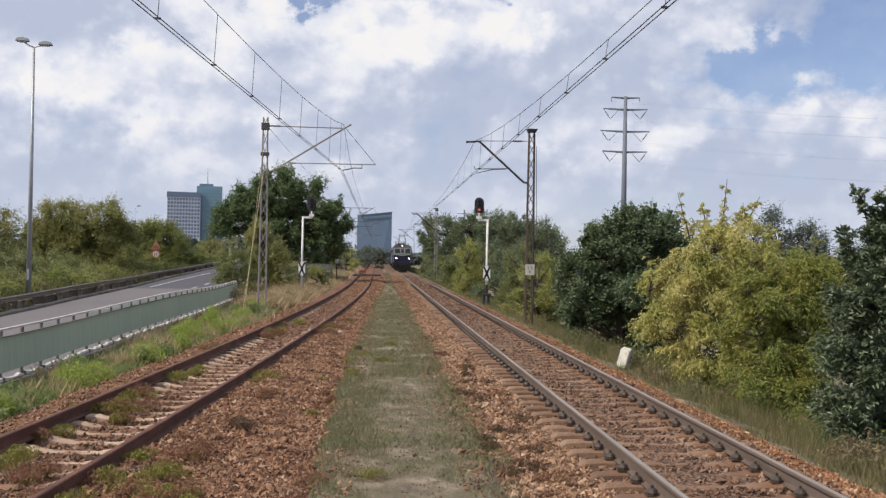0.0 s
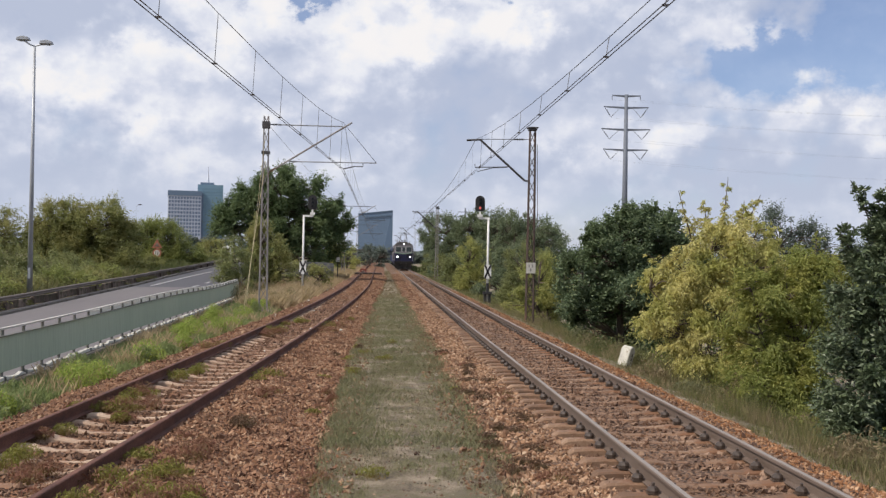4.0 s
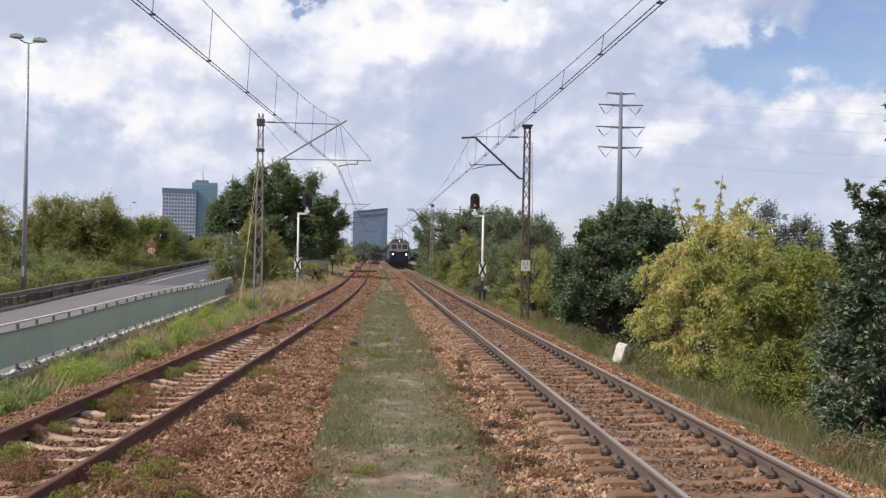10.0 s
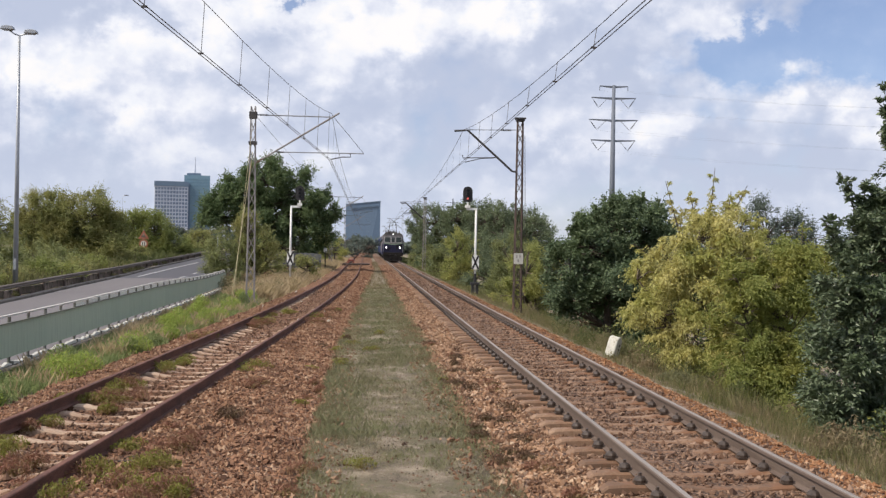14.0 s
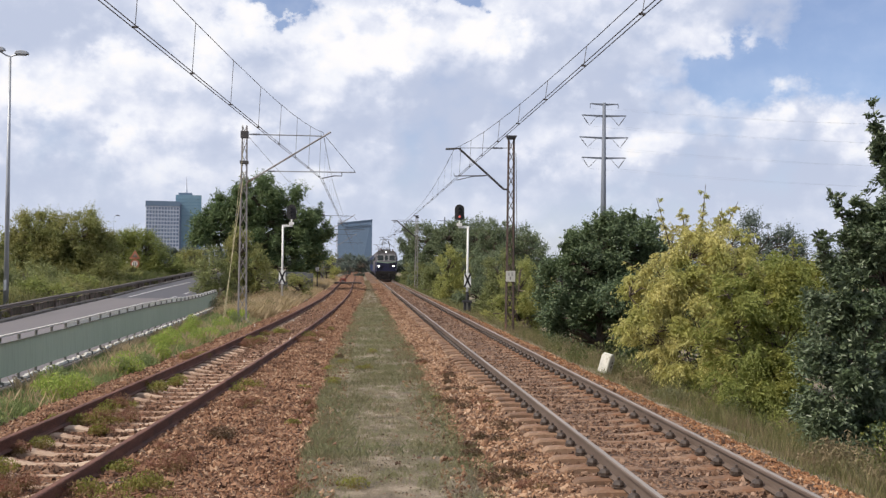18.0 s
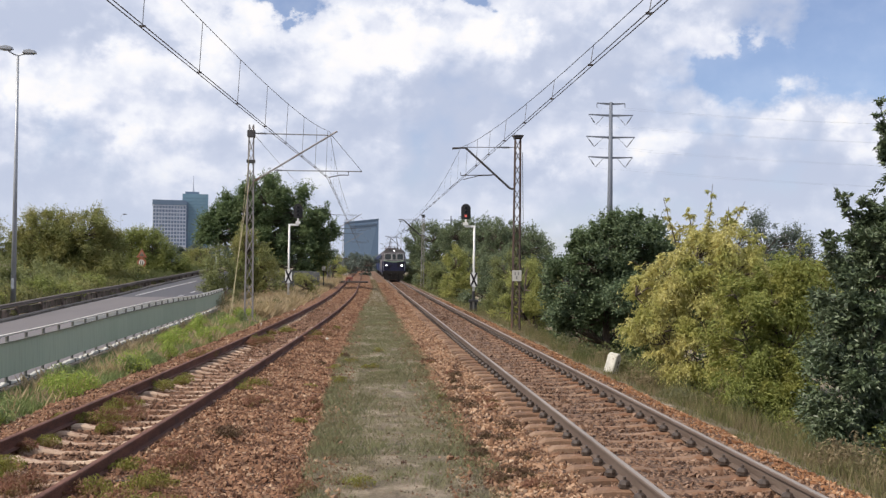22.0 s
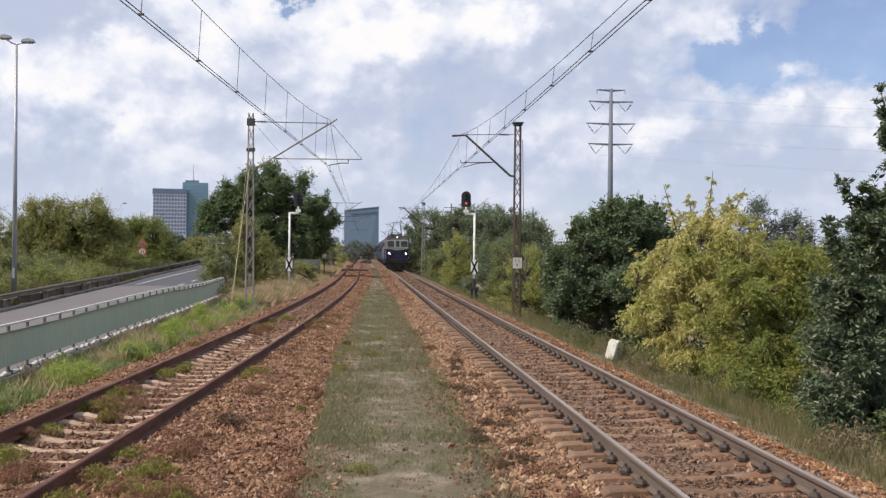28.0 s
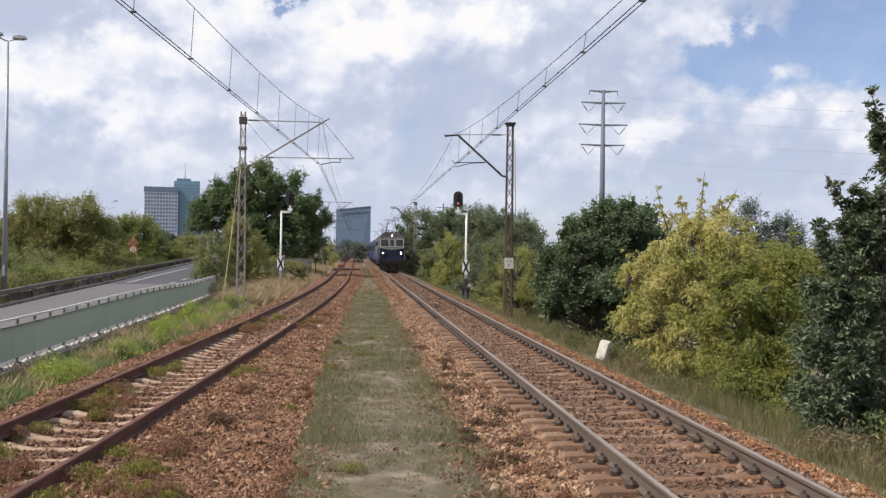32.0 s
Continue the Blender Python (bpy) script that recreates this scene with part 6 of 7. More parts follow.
tree("bush", "dull olive bush at the end of the green fence", "bush", -8.5, 60, [(0, 0, 1.5, 0.8, 0.9, 1.4), (0.5, 0, 0.5, 0.9, 0.9, 0.8), (-0.4, 0, 0.7, 0.6, 0.8, 0.7)], L_SHADE, 12000, 0.115, 133, trunk=0.06, clumps=70, clump=0.36, stems=5)
tree("bush", "small light green bush by the disused track", "bush", -5.2, 70, [(0, 0, 0.9, 1.2, 1.0, 0.9), (1.2, 0, 0.6, 0.9, 0.9, 0.6)], L_OLIVE, 3500, 0.16, 13, clumps=30, clump=0.4, stems=4)
tree("bush", "far lime-green bush beside the disused track", "bush", -4.0, 125, [(0, 0, 1.4, 1.5, 1.5, 1.5), (-1.2, 0.5, 1.9, 1.2, 1.5, 1.4)], L_LIME, 6000, 0.22, 14, clumps=46, clump=0.6, stems=4)
tree("bush", "far green bush at the vanishing end of the disused track", "bush", -5.8, 190, [(0, 0, 1.8, 4.0, 2, 2.2), (6, 10, 1.6, 4.0, 2, 2.2)], L_FAR, 8000, 0.34, 15, clumps=60, clump=0.9, stems=4)
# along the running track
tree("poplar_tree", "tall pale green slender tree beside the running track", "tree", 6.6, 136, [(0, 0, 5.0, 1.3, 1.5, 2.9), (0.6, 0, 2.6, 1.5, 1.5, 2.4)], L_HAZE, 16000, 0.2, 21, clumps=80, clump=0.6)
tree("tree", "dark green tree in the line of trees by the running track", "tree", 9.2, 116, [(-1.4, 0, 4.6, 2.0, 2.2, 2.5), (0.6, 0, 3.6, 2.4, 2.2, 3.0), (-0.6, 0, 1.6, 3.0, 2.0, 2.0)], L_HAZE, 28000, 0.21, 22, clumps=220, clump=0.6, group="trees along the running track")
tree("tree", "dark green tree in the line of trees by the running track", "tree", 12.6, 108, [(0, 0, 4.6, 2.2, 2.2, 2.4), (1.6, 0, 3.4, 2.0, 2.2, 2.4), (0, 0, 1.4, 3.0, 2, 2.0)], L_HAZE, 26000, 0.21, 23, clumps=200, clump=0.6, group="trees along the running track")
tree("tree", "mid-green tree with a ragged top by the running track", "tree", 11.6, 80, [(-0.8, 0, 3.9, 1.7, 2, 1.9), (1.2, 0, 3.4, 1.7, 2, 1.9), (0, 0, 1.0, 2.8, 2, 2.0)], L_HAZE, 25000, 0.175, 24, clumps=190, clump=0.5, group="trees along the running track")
tree("bush", "light green bush behind the light signal", "bush", 7.0, 78, [(0, 0, 1.7, 1.0, 1.3, 1.9), (0.9, 0, 1.2, 0.9, 1.3, 1.7), (0.3, 0, 0.3, 1.6, 1.4, 1.0)], L_LIME, 20000, 0.12, 25, clumps=80, clump=0.42, stems=5)
tree("bush", "mid-green bush behind the light signal", "bush", 9.2, 68, [(0, 0, 1.3, 1.7, 1.5, 2.2), (-1.0, 0, 0.2, 1.6, 1.4, 1.2)], L_HAZE, 26000, 0.12, 26, clumps=90, clump=0.42, stems=5)
tree("bush", "bright green bush behind the rusted mast", "bush", 8.2, 50, [(-0.3, 0, 0.9, 1.1, 1.1, 1.7), (0.8, 0, 0.8, 0.9, 1.1, 1.7), (-0.3, 0, -0.2, 1.6, 1.2, 0.9)], L_LIME, 26000, 0.10, 27, clumps=100, clump=0.36, stems=6)
tree("bush", "olive bush between signal and mast", "bush", 8.6, 59, [(0, 0, 1.2, 1.3, 1.2, 1.8), (0, 0, -0.2, 1.5, 1.2, 0.9)], L_SHADE, 24000, 0.115, 28, clumps=90, clump=0.4, stems=5)
tree("tree", "dense dark green tree with a shaded hollow below its crown", "tree", 8.9, 36, [(0.0, 0, 2.7, 1.2, 1.3, 1.25), (0.75, 0, 3.1, 1.0, 1.2, 0.95), (1.5, 0, 2.7, 0.8, 1.2, 1.1), (-0.8, 0, 2.3, 0.9, 1.1, 1.0), (-1.6, 0, 1.5, 0.8, 1.1, 1.2), (-1.3, 0, 0.5, 1.0, 1.2, 0.8), (0.2, 0, 1.0, 1.4, 1.3, 1.0), (1.0, 0, 0.8, 1.2, 1.2, 0.8)], L_DARK, 56000, 0.13, 29, trunk=0.2, clumps=190, clump=0.40, slim=0.62, rise=0.5,
     twigs=[((0.3, 0, 3.3), (0.25, 0, 4.1)), ((0.9, 0, 3.4), (1.1, 0, 4.15)), ((-0.5, 0, 3.2), (-0.7, 0, 3.7)), ((1.5, 0, 3.3), (1.7, 0, 4.0)), ((-1.2, 0, 2.6), (-1.6, 0, 3.0)), ((-1.9, 0, 2.0), (-2.3, 0, 2.2))])
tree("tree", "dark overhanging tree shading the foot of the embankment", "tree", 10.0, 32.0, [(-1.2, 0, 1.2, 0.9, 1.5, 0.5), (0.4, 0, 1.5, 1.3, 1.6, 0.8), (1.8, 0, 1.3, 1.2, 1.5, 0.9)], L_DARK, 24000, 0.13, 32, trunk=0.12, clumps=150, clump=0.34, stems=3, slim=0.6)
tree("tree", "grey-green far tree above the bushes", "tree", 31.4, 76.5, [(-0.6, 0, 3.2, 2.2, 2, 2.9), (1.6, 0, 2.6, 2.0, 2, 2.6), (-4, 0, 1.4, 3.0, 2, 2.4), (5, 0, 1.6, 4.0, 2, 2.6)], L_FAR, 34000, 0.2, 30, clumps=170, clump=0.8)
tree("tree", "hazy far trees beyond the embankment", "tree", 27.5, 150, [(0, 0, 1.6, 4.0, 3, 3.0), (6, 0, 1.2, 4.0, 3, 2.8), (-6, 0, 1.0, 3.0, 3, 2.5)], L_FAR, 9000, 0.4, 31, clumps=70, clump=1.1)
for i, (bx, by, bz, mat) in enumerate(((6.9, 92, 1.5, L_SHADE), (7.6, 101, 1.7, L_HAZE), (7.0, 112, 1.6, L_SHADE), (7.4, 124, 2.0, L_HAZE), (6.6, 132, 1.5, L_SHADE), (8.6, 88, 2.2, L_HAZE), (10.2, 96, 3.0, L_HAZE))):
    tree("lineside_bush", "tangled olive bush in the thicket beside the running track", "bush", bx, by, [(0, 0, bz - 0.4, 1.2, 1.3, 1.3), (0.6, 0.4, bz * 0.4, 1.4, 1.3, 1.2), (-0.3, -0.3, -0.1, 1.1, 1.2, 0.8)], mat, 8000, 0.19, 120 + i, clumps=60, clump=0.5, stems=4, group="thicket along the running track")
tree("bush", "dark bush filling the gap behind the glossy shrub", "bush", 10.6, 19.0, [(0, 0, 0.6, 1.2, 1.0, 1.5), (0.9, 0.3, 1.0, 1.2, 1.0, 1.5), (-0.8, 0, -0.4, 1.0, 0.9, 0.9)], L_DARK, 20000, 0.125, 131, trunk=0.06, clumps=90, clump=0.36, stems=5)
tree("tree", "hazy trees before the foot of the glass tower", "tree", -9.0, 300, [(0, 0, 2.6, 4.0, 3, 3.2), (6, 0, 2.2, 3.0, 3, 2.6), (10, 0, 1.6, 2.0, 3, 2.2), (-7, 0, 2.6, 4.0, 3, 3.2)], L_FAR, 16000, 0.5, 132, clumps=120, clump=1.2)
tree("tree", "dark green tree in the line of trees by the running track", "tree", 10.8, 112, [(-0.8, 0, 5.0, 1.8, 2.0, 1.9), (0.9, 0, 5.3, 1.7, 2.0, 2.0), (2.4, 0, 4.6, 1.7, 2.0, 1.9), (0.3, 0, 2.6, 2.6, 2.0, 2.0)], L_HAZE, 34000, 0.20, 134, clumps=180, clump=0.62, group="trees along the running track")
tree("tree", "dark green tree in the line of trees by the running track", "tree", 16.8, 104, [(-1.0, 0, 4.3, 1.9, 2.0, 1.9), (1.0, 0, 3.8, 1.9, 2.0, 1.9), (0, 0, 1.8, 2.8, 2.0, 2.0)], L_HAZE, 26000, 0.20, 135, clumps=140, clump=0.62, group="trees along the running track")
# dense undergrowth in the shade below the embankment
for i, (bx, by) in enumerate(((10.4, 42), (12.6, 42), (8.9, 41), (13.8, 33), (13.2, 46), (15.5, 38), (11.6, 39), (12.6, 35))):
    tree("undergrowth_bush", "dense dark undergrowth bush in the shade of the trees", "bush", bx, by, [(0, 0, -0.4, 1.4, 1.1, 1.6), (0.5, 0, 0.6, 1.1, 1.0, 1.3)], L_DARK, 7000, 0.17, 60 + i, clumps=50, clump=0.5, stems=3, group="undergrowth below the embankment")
# duller leaf colour than other roadside bushes, standing in for their shaded undersides
for i, (bx, by, h) in enumerate(((-21.0, 56, 1.5), (-23.5, 63, 2.0), (-20.6, 64, 1.2), (-22.6, 71, 1.8))):
    tree("roadside_bush", "olive-green bush standing behind the roadside barrier", "bush", bx, by, [(0, 0, h - 0.6, 1.7, 1.5, 1.1), (1.2, 0.4, h - 1.0, 1.5, 1.4, 0.9), (-1.4, 0, h - 1.0, 1.5, 1.4, 0.9)], L_SHADE, 9000, 0.16, 140 + i, trunk=0.06, clumps=70, clump=0.5, stems=5, group="bushes behind the barrier")
# leafy weeds behind the crash barrier
for i in range(6):
    by = 42 + 6.2 * i
    bx = road_edge(by) - 1.9 - 0.7 * (i % 3)
    tree("roadside_shrub", "low pale green leafy shrub behind the crash barrier", "shrub", bx, by, [(0, 0, road_z(by) + 0.55, 1.3, 2.6, 0.50), (-1.2, 1, road_z(by) + 0.75, 1.2, 2.4, 0.6)], L_MID if i % 2 else L_OLIVE, 5200, 0.15, 80 + i, trunk=0.05, clumps=60, clump=0.45, stems=5, group="shrubs behind the barrier")
# the near bushes
tree("ash_maple_bush", "large yellowing bush with long drooping leaves on the embankment", "bush", 8.32, 23.5,
     [(-0.4, 0, 2.4, 0.85, 1.0, 0.85), (0.35, -0.2, 2.5, 0.7, 1.0, 0.85), (-1.75, 0, 1.45, 0.72, 0.9, 0.60), (-1.1, 0, 1.9, 0.7, 1.0, 0.7), (-0.4, -0.3, 1.5, 0.9, 1.0, 0.8), (-1.35, -0.3, 0.6, 0.75, 0.9, 0.65), (-0.6, -0.5, 0.2, 0.8, 0.9, 0.8), (0.9, 0.2, 1.7, 0.7, 1.0, 0.8), (-0.3, -0.8, -0.5, 0.8, 0.8, 0.5)],
     L_YELLOW, 62000, 0.105, 41, trunk=0.08, clumps=170, clump=0.27, stems=7, slim=0.34, droop=1.25, rise=0.35, per=9, reach=1.25, twig=0.45,
     twigs=[((-0.15, 0, 3.0), (-0.05, 0, 4.15)), ((-0.9, 0, 2.6), (-1.25, 0, 3.8)), ((-0.5, 0, 2.9), (-0.65, 0, 3.5)), ((0.4, 0, 3.0), (0.75, 0, 3.75)), ((0.3, 0, 3.0), (0.35, 0, 3.6)), ((1.0, 0, 2.3), (1.2, 0, 2.8)), ((-1.4, 0, 1.9), (-2.0, 0, 2.3))])
tree("bush", "fresh green bush growing through the yellow one", "bush", 9.3, 21.0, [(-0.65, 0, 1.35, 0.75, 0.7, 0.65), (-1.2, -0.2, 0.6, 0.8, 0.7, 0.8), (-0.3, 0, 0.5, 0.8, 0.8, 0.9), (0.0, 0.2, 1.9, 0.5, 0.7, 0.5), (-0.7, -0.4, -0.3, 1.1, 0.8, 0.6), (-1.5, -0.3, 1.5, 0.45, 0.6, 0.4), (-1.5, -0.6, -0.4, 0.6, 0.7, 0.4), (0.5, 0.2, 1.55, 0.7, 0.8, 0.75)], L_FRESH, 44000, 0.105, 42, trunk=0.06, clumps=170, clump=0.27, stems=7, slim=0.32, droop=0.9, rise=0.4, per=9, reach=1.2,
     twigs=[((0.0, 0, 2.1), (0.05, 0, 2.75)), ((0.5, 0, 1.8), (0.7, 0, 2.5)), ((-0.8, 0, 1.7), (-0.9, 0, 2.2))])
tree("bush", "mid-green bush behind the yellow one", "bush", 11.8, 27.0, [(-0.6, 0, 0.3, 1.2, 1.2, 1.1), (1.0, 0, 0.9, 1.2, 1.2, 1.3), (2.6, 0, 0.6, 1.4, 1.2, 1.4)], L_MID, 30000, 0.11, 43, trunk=0.1, clumps=130, clump=0.38, stems=6)
tree("dogwood_shrub", "tall glossy dark green shrub at the foot of the embankment", "shrub", 8.25, 15.5,
     [(-0.15, 0, 1.0, 0.65, 0.8, 0.9), (0.25, 0, 1.9, 0.6, 0.8, 0.8), (-0.6, 0, -0.1, 0.65, 0.8, 0.7), (0.5, 0.2, 0.4, 0.9, 0.9, 1.2), (-0.1, -0.4, -0.5, 0.9, 0.7, 0.5), (1.2, 0, 1.4, 0.9, 0.9, 1.7), (-0.60, 0, 1.85, 0.48, 0.7, 0.65), (-0.90, 0, 0.8, 0.48, 0.7, 0.8), (-0.25, 0, 2.5, 0.5, 0.6, 0.55), (-0.85, -0.2, 0.2, 0.5, 0.7, 0.6), (0.2, 0, 2.9, 0.4, 0.6, 0.5), (0.30, 0, 3.75, 0.22, 0.4, 0.36), (0.95, 0, 3.0, 0.40, 0.6, 0.9)],
     L_SHINE, 50000, 0.12, 44, trunk=0.06, clumps=150, clump=0.24, stems=6, slim=0.42, droop=0.55, rise=0.55, per=10, reach=1.15, twig=0.85,
     twigs=[((-0.3, 0, 2.3), (-0.72, 0, 3.40)), ((-0.3, 0, 2.3), (-0.35, 0, 3.2)), ((-0.6, 0, 2.0), (-0.98, 0, 2.65)), ((0.0, 0, 2.6), (-0.15, 0, 3.3)), ((0.25, 0, 3.7), (-0.02, 0, 4.3)), ((0.3, 0, 3.6), (-0.05, 0, 4.75)), ((0.5, 0, 3.0), (0.3, 0, 4.2))])


def far_woods():
    rng = np.random.default_rng(77)
    pts = []
    for x0, x1, y, top, n in ((-700, -60, 420, 9, 9000), (30, 700, 380, 8, 9000), (-60, 30, 520, 8, 4000), (-60, -22, 260, 6.5, 4000), (14, 60, 210, 7.0, 6000)):
        x = rng.uniform(x0, x1, n)
        prof = np.array([0.62 + 0.38 * noise.noise((float(v) * 0.045, y, 1)) + 0.18 * noise.noise((float(v) * 0.2, y, 5)) for v in x])
        z = -3 + (top + 3) * prof * rng.uniform(0, 1, n) ** 0.6
        pts.append(np.stack([x, y + rng.uniform(-6, 6, n), z], 1))
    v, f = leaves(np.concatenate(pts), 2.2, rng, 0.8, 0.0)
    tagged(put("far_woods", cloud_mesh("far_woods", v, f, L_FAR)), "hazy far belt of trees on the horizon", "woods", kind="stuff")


far_woods()


def blades(name, label, spots, heights, width, material, seed, lean=0.45, category="grass"):
    """One bent blade of two triangles per spot."""
    rng = np.random.default_rng(seed)
    n = len(spots)
    a = rng.uniform(0, math.tau, n)
    side = np.stack([np.cos(a), np.sin(a), np.zeros(n)], 1)
    b = rng.uniform(0, math.tau, n)
    tilt = np.stack([np.cos(b), np.sin(b), np.zeros(n)], 1) * (heights * lean * rng.uniform(0.2, 1.2, n))[:, None]
    up = np.array([0, 0, 1.0]) * heights[:, None]
    w = (width * rng.uniform(0.6, 1.3, n))[:, None]
    v = np.empty((n, 4, 3))
    v[:, 0] = spots - side * w
    v[:, 1] = spots + side * w
    v[:, 2] = spots + up * 0.6 + tilt * 0.45 + side * w * 0.5
    v[:, 3] = spots + up + tilt
    i = np.arange(n)[:, None] * 4
    f = np.concatenate([i + np.array([[0, 1, 2]]), i + np.array([[0, 2, 3]])])
    if width < 0.005:
        v, f = v[:, [0, 1, 3]], np.arange(3 * n).reshape(n, 3)
    return tagged(put(name, cloud_mesh(name, v.reshape(-1, 3), f, material)), label, category, kind="stuff")


def spots(rng, n, y0, y1, x_range, power=1.0, patch=0.5, cut=0.45, seed=0.0, tuft=0.0):
    """Places on the ground, denser near y0, kept where a patchy noise is high."""
    out = []
    while len(out) < n:
        y = y0 + (y1 - y0) * rng.random() ** power
        lo, hi = x_range(y)
        x = lo + (hi - lo) * rng.random()
        if noise.noise((x * patch, y * patch, seed)) * 0.5 + 0.5 > cut - 0.12 + 0.24 * rng.random():
            k = 1 if not tuft else 7
            for _ in range(k):
                px, py = (x, y) if not tuft else (x + rng.gauss(0, tuft), y + rng.gauss(0, tuft))
                out.append((px, py, ground_z(px, py) - 0.01))
    return np.array(out[:n])


def grasses():
    rng = random.Random(9)
    nr = np.random.default_rng(9)
    s = spots(rng, 110000, 7.0, 62, lambda y: (bed_edge(y) - 0.25, 1.75), 2.0, 0.9, 0.41, 1.0, 0.05)
    blades("path_grass", "thin dry grass on the trodden strip between the tracks", s, nr.uniform(0.02, 0.075, len(s)), 0.0045, G_SHORT, 10, 0.9)
    s = spots(rng, 8000, 55, 150, lambda y: (bed_edge(y) - 0.1, 1.5), 1.3, 0.9, 0.44, 1.0, 0.08)
    blades("path_grass", "thin dry grass on the strip farther along the tracks", s, nr.uniform(0.03, 0.12, len(s)), 0.012, G_DRY, 20, 0.9)
    s = spots(rng, 40000, 12.5, 56, lambda y: (bed_edge(y) - 0.30, 1.5), 1.5, 0.75, 0.46, 5.0, 0.07)
    blades("path_grass", "fresh green tufts at the edges of the trodden strip", s, nr.uniform(0.02, 0.11, len(s)), 0.0052, G_MOSS, 11, 0.8)
    s = spots(rng, 5500, 7.5, 26, lambda y: (bed_edge(y) - 0.5, bed_edge(y) + 0.35), 1.5, 1.3, 0.50, 15.0, 0.05)
    blades("path_grass", "ragged green and withered tufts along the ballast's edge", s, nr.uniform(0.03, 0.14, len(s)), 0.0045, G_MOSS, 31, 0.7)
    s = spots(rng, 62000, 10, 60, lambda y: (fence_x(y) + 0.32, min(left_x(y) - 1.9, -4.2)), 1.5, 0.6, 0.28, 2.0, 0.06)
    h = nr.uniform(0.04, 0.17, len(s)) * np.array([min(1.0, 0.35 + 0.9 * max(0.0, p[0] - fence_x(p[1]) - 0.2)) for p in s])
    blades("verge_grass", "bright green verge grass along the fence", s, h, 0.009, G_GREEN, 12, 0.7)
    s = spots(rng, 9000, 12, 60, lambda y: (fence_x(y) + 0.5, min(left_x(y) - 1.9, -4.0)), 1.4, 0.7, 0.50, 12.0, 0.06)
    blades("verge_grass", "bleached grass stalks among the verge grass", s, nr.uniform(0.10, 0.34, len(s)), 0.006, G_STRAW, 18, 0.6)
    s = spots(rng, 13000, 44, 62, lambda y: (-5.9, left_x(y) - 1.9), 1.0, 0.4, 0.36, 8.0, 0.1)
    blades("straw_grass", "tall straw-coloured grass below the big tree", s, nr.uniform(0.15, 0.6, len(s)), 0.008, G_STRAW, 13, 0.8)
    s = spots(rng, 9000, 60, 95, lambda y: (fence_x(y) - 0.2, left_x(y) - 1.9), 1.2, 0.4, 0.40, 8.0, 0.1)
    blades("straw_grass", "tall straw-coloured grass round the foot of the big tree", s, nr.uniform(0.2, 0.7, len(s)), 0.012, G_STRAW, 19, 0.8)
    s = spots(rng, 80000, 9, 60, lambda y: (5.5, 8.2 + 0.04 * y), 1.7, 1.1, 0.36, 3.0, 0.05)
    blades("bank_grass", "tall mixed green and straw grass on the embankment slope", s, nr.uniform(0.05, 1.0, len(s)) ** 1.5 * 0.60 * np.clip((s[:, 0] - 5.2) / 1.6, 0.25, 1.0) * np.array([0.75 + 1.1 * noise.noise((p[0] * 1.6, p[1] * 1.2, 8)) for p in s]).clip(0.3, 1.5), 0.0045, G_TALL, 14, 0.55)
    s = spots(rng, 34000, 9, 60, lambda y: (5.45, 8.0 + 0.04 * y), 1.7, 1.6, 0.50, 41.0, 0.06)
    blades("bank_grass", "dry brown grass among the green on the embankment slope", s, nr.uniform(0.06, 0.38, len(s)) * np.clip((s[:, 0] - 5.1) / 1.5, 0.25, 1.0), 0.0042, G_DRY, 34, 0.6)
    s = spots(rng, 1800, 9, 50, lambda y: (5.9, 8.2 + 0.03 * y), 1.5, 0.8, 0.45, 33.0, 0.05)
    blades("bank_grass", "bleached thin grass stalks on the embankment slope", s, nr.uniform(0.2, 0.5, len(s)) * np.clip((s[:, 0] - 5.2) / 1.4, 0.3, 1.0), 0.0028, G_STRAW, 24, 0.5)
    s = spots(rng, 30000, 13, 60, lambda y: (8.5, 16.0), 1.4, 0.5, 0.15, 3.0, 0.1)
    blades("bank_grass", "rank grass in a shade-dark colour at the foot of the embankment", s, nr.uniform(0.2, 0.6, len(s)), 0.012, G_RANK, 21, 0.7)
    s = spots(rng, 9000, 150, 330, lambda y: (5.4, 13.0), 1.2, 0.3, 0.15, 3.0, 0.15)
    blades("bank_grass", "far tall grass along the running track", s, nr.uniform(0.4, 1.0, len(s)), 0.06, G_RANK, 22, 0.6)
    s = spots(rng, 14000, 60, 150, lambda y: (5.6, 9.0), 1.3, 0.4, 0.3, 3.0, 0.1)
    blades("bank_grass", "tall grass along the running track farther on", s, nr.uniform(0.15, 0.5, len(s)) * np.clip((s[:, 0] - 5.4) / 1.6, 0.2, 1.0), 0.02, G_TALL, 15)
    s = spots(rng, 11000, 22, 80, lambda y: (road_edge(y) - 5.5, road_edge(y) - 0.9), 1.2, 0.3, 0.25, 4.0, 0.15)
    blades("roadside_weeds", "pale green weeds behind the crash barrier", s, nr.uniform(0.3, 0.8, len(s)), 0.03, G_TALL, 16)
    # the same weeds under the bushes, darkened by colour to read as shade
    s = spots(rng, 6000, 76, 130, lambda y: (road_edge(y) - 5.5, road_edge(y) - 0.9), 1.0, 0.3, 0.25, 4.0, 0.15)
    blades("roadside_weeds", "weeds in a shade-dark colour under the bushes behind the barrier", s, nr.uniform(0.3, 0.7, len(s)), 0.03, G_RANK, 26)
    s = spots(rng, 9000, 95, 160, lambda y: (left_x(y) - 3.5, left_x(y) - 1.6), 1.0, 0.4, 0.3, 6.0, 0.1)
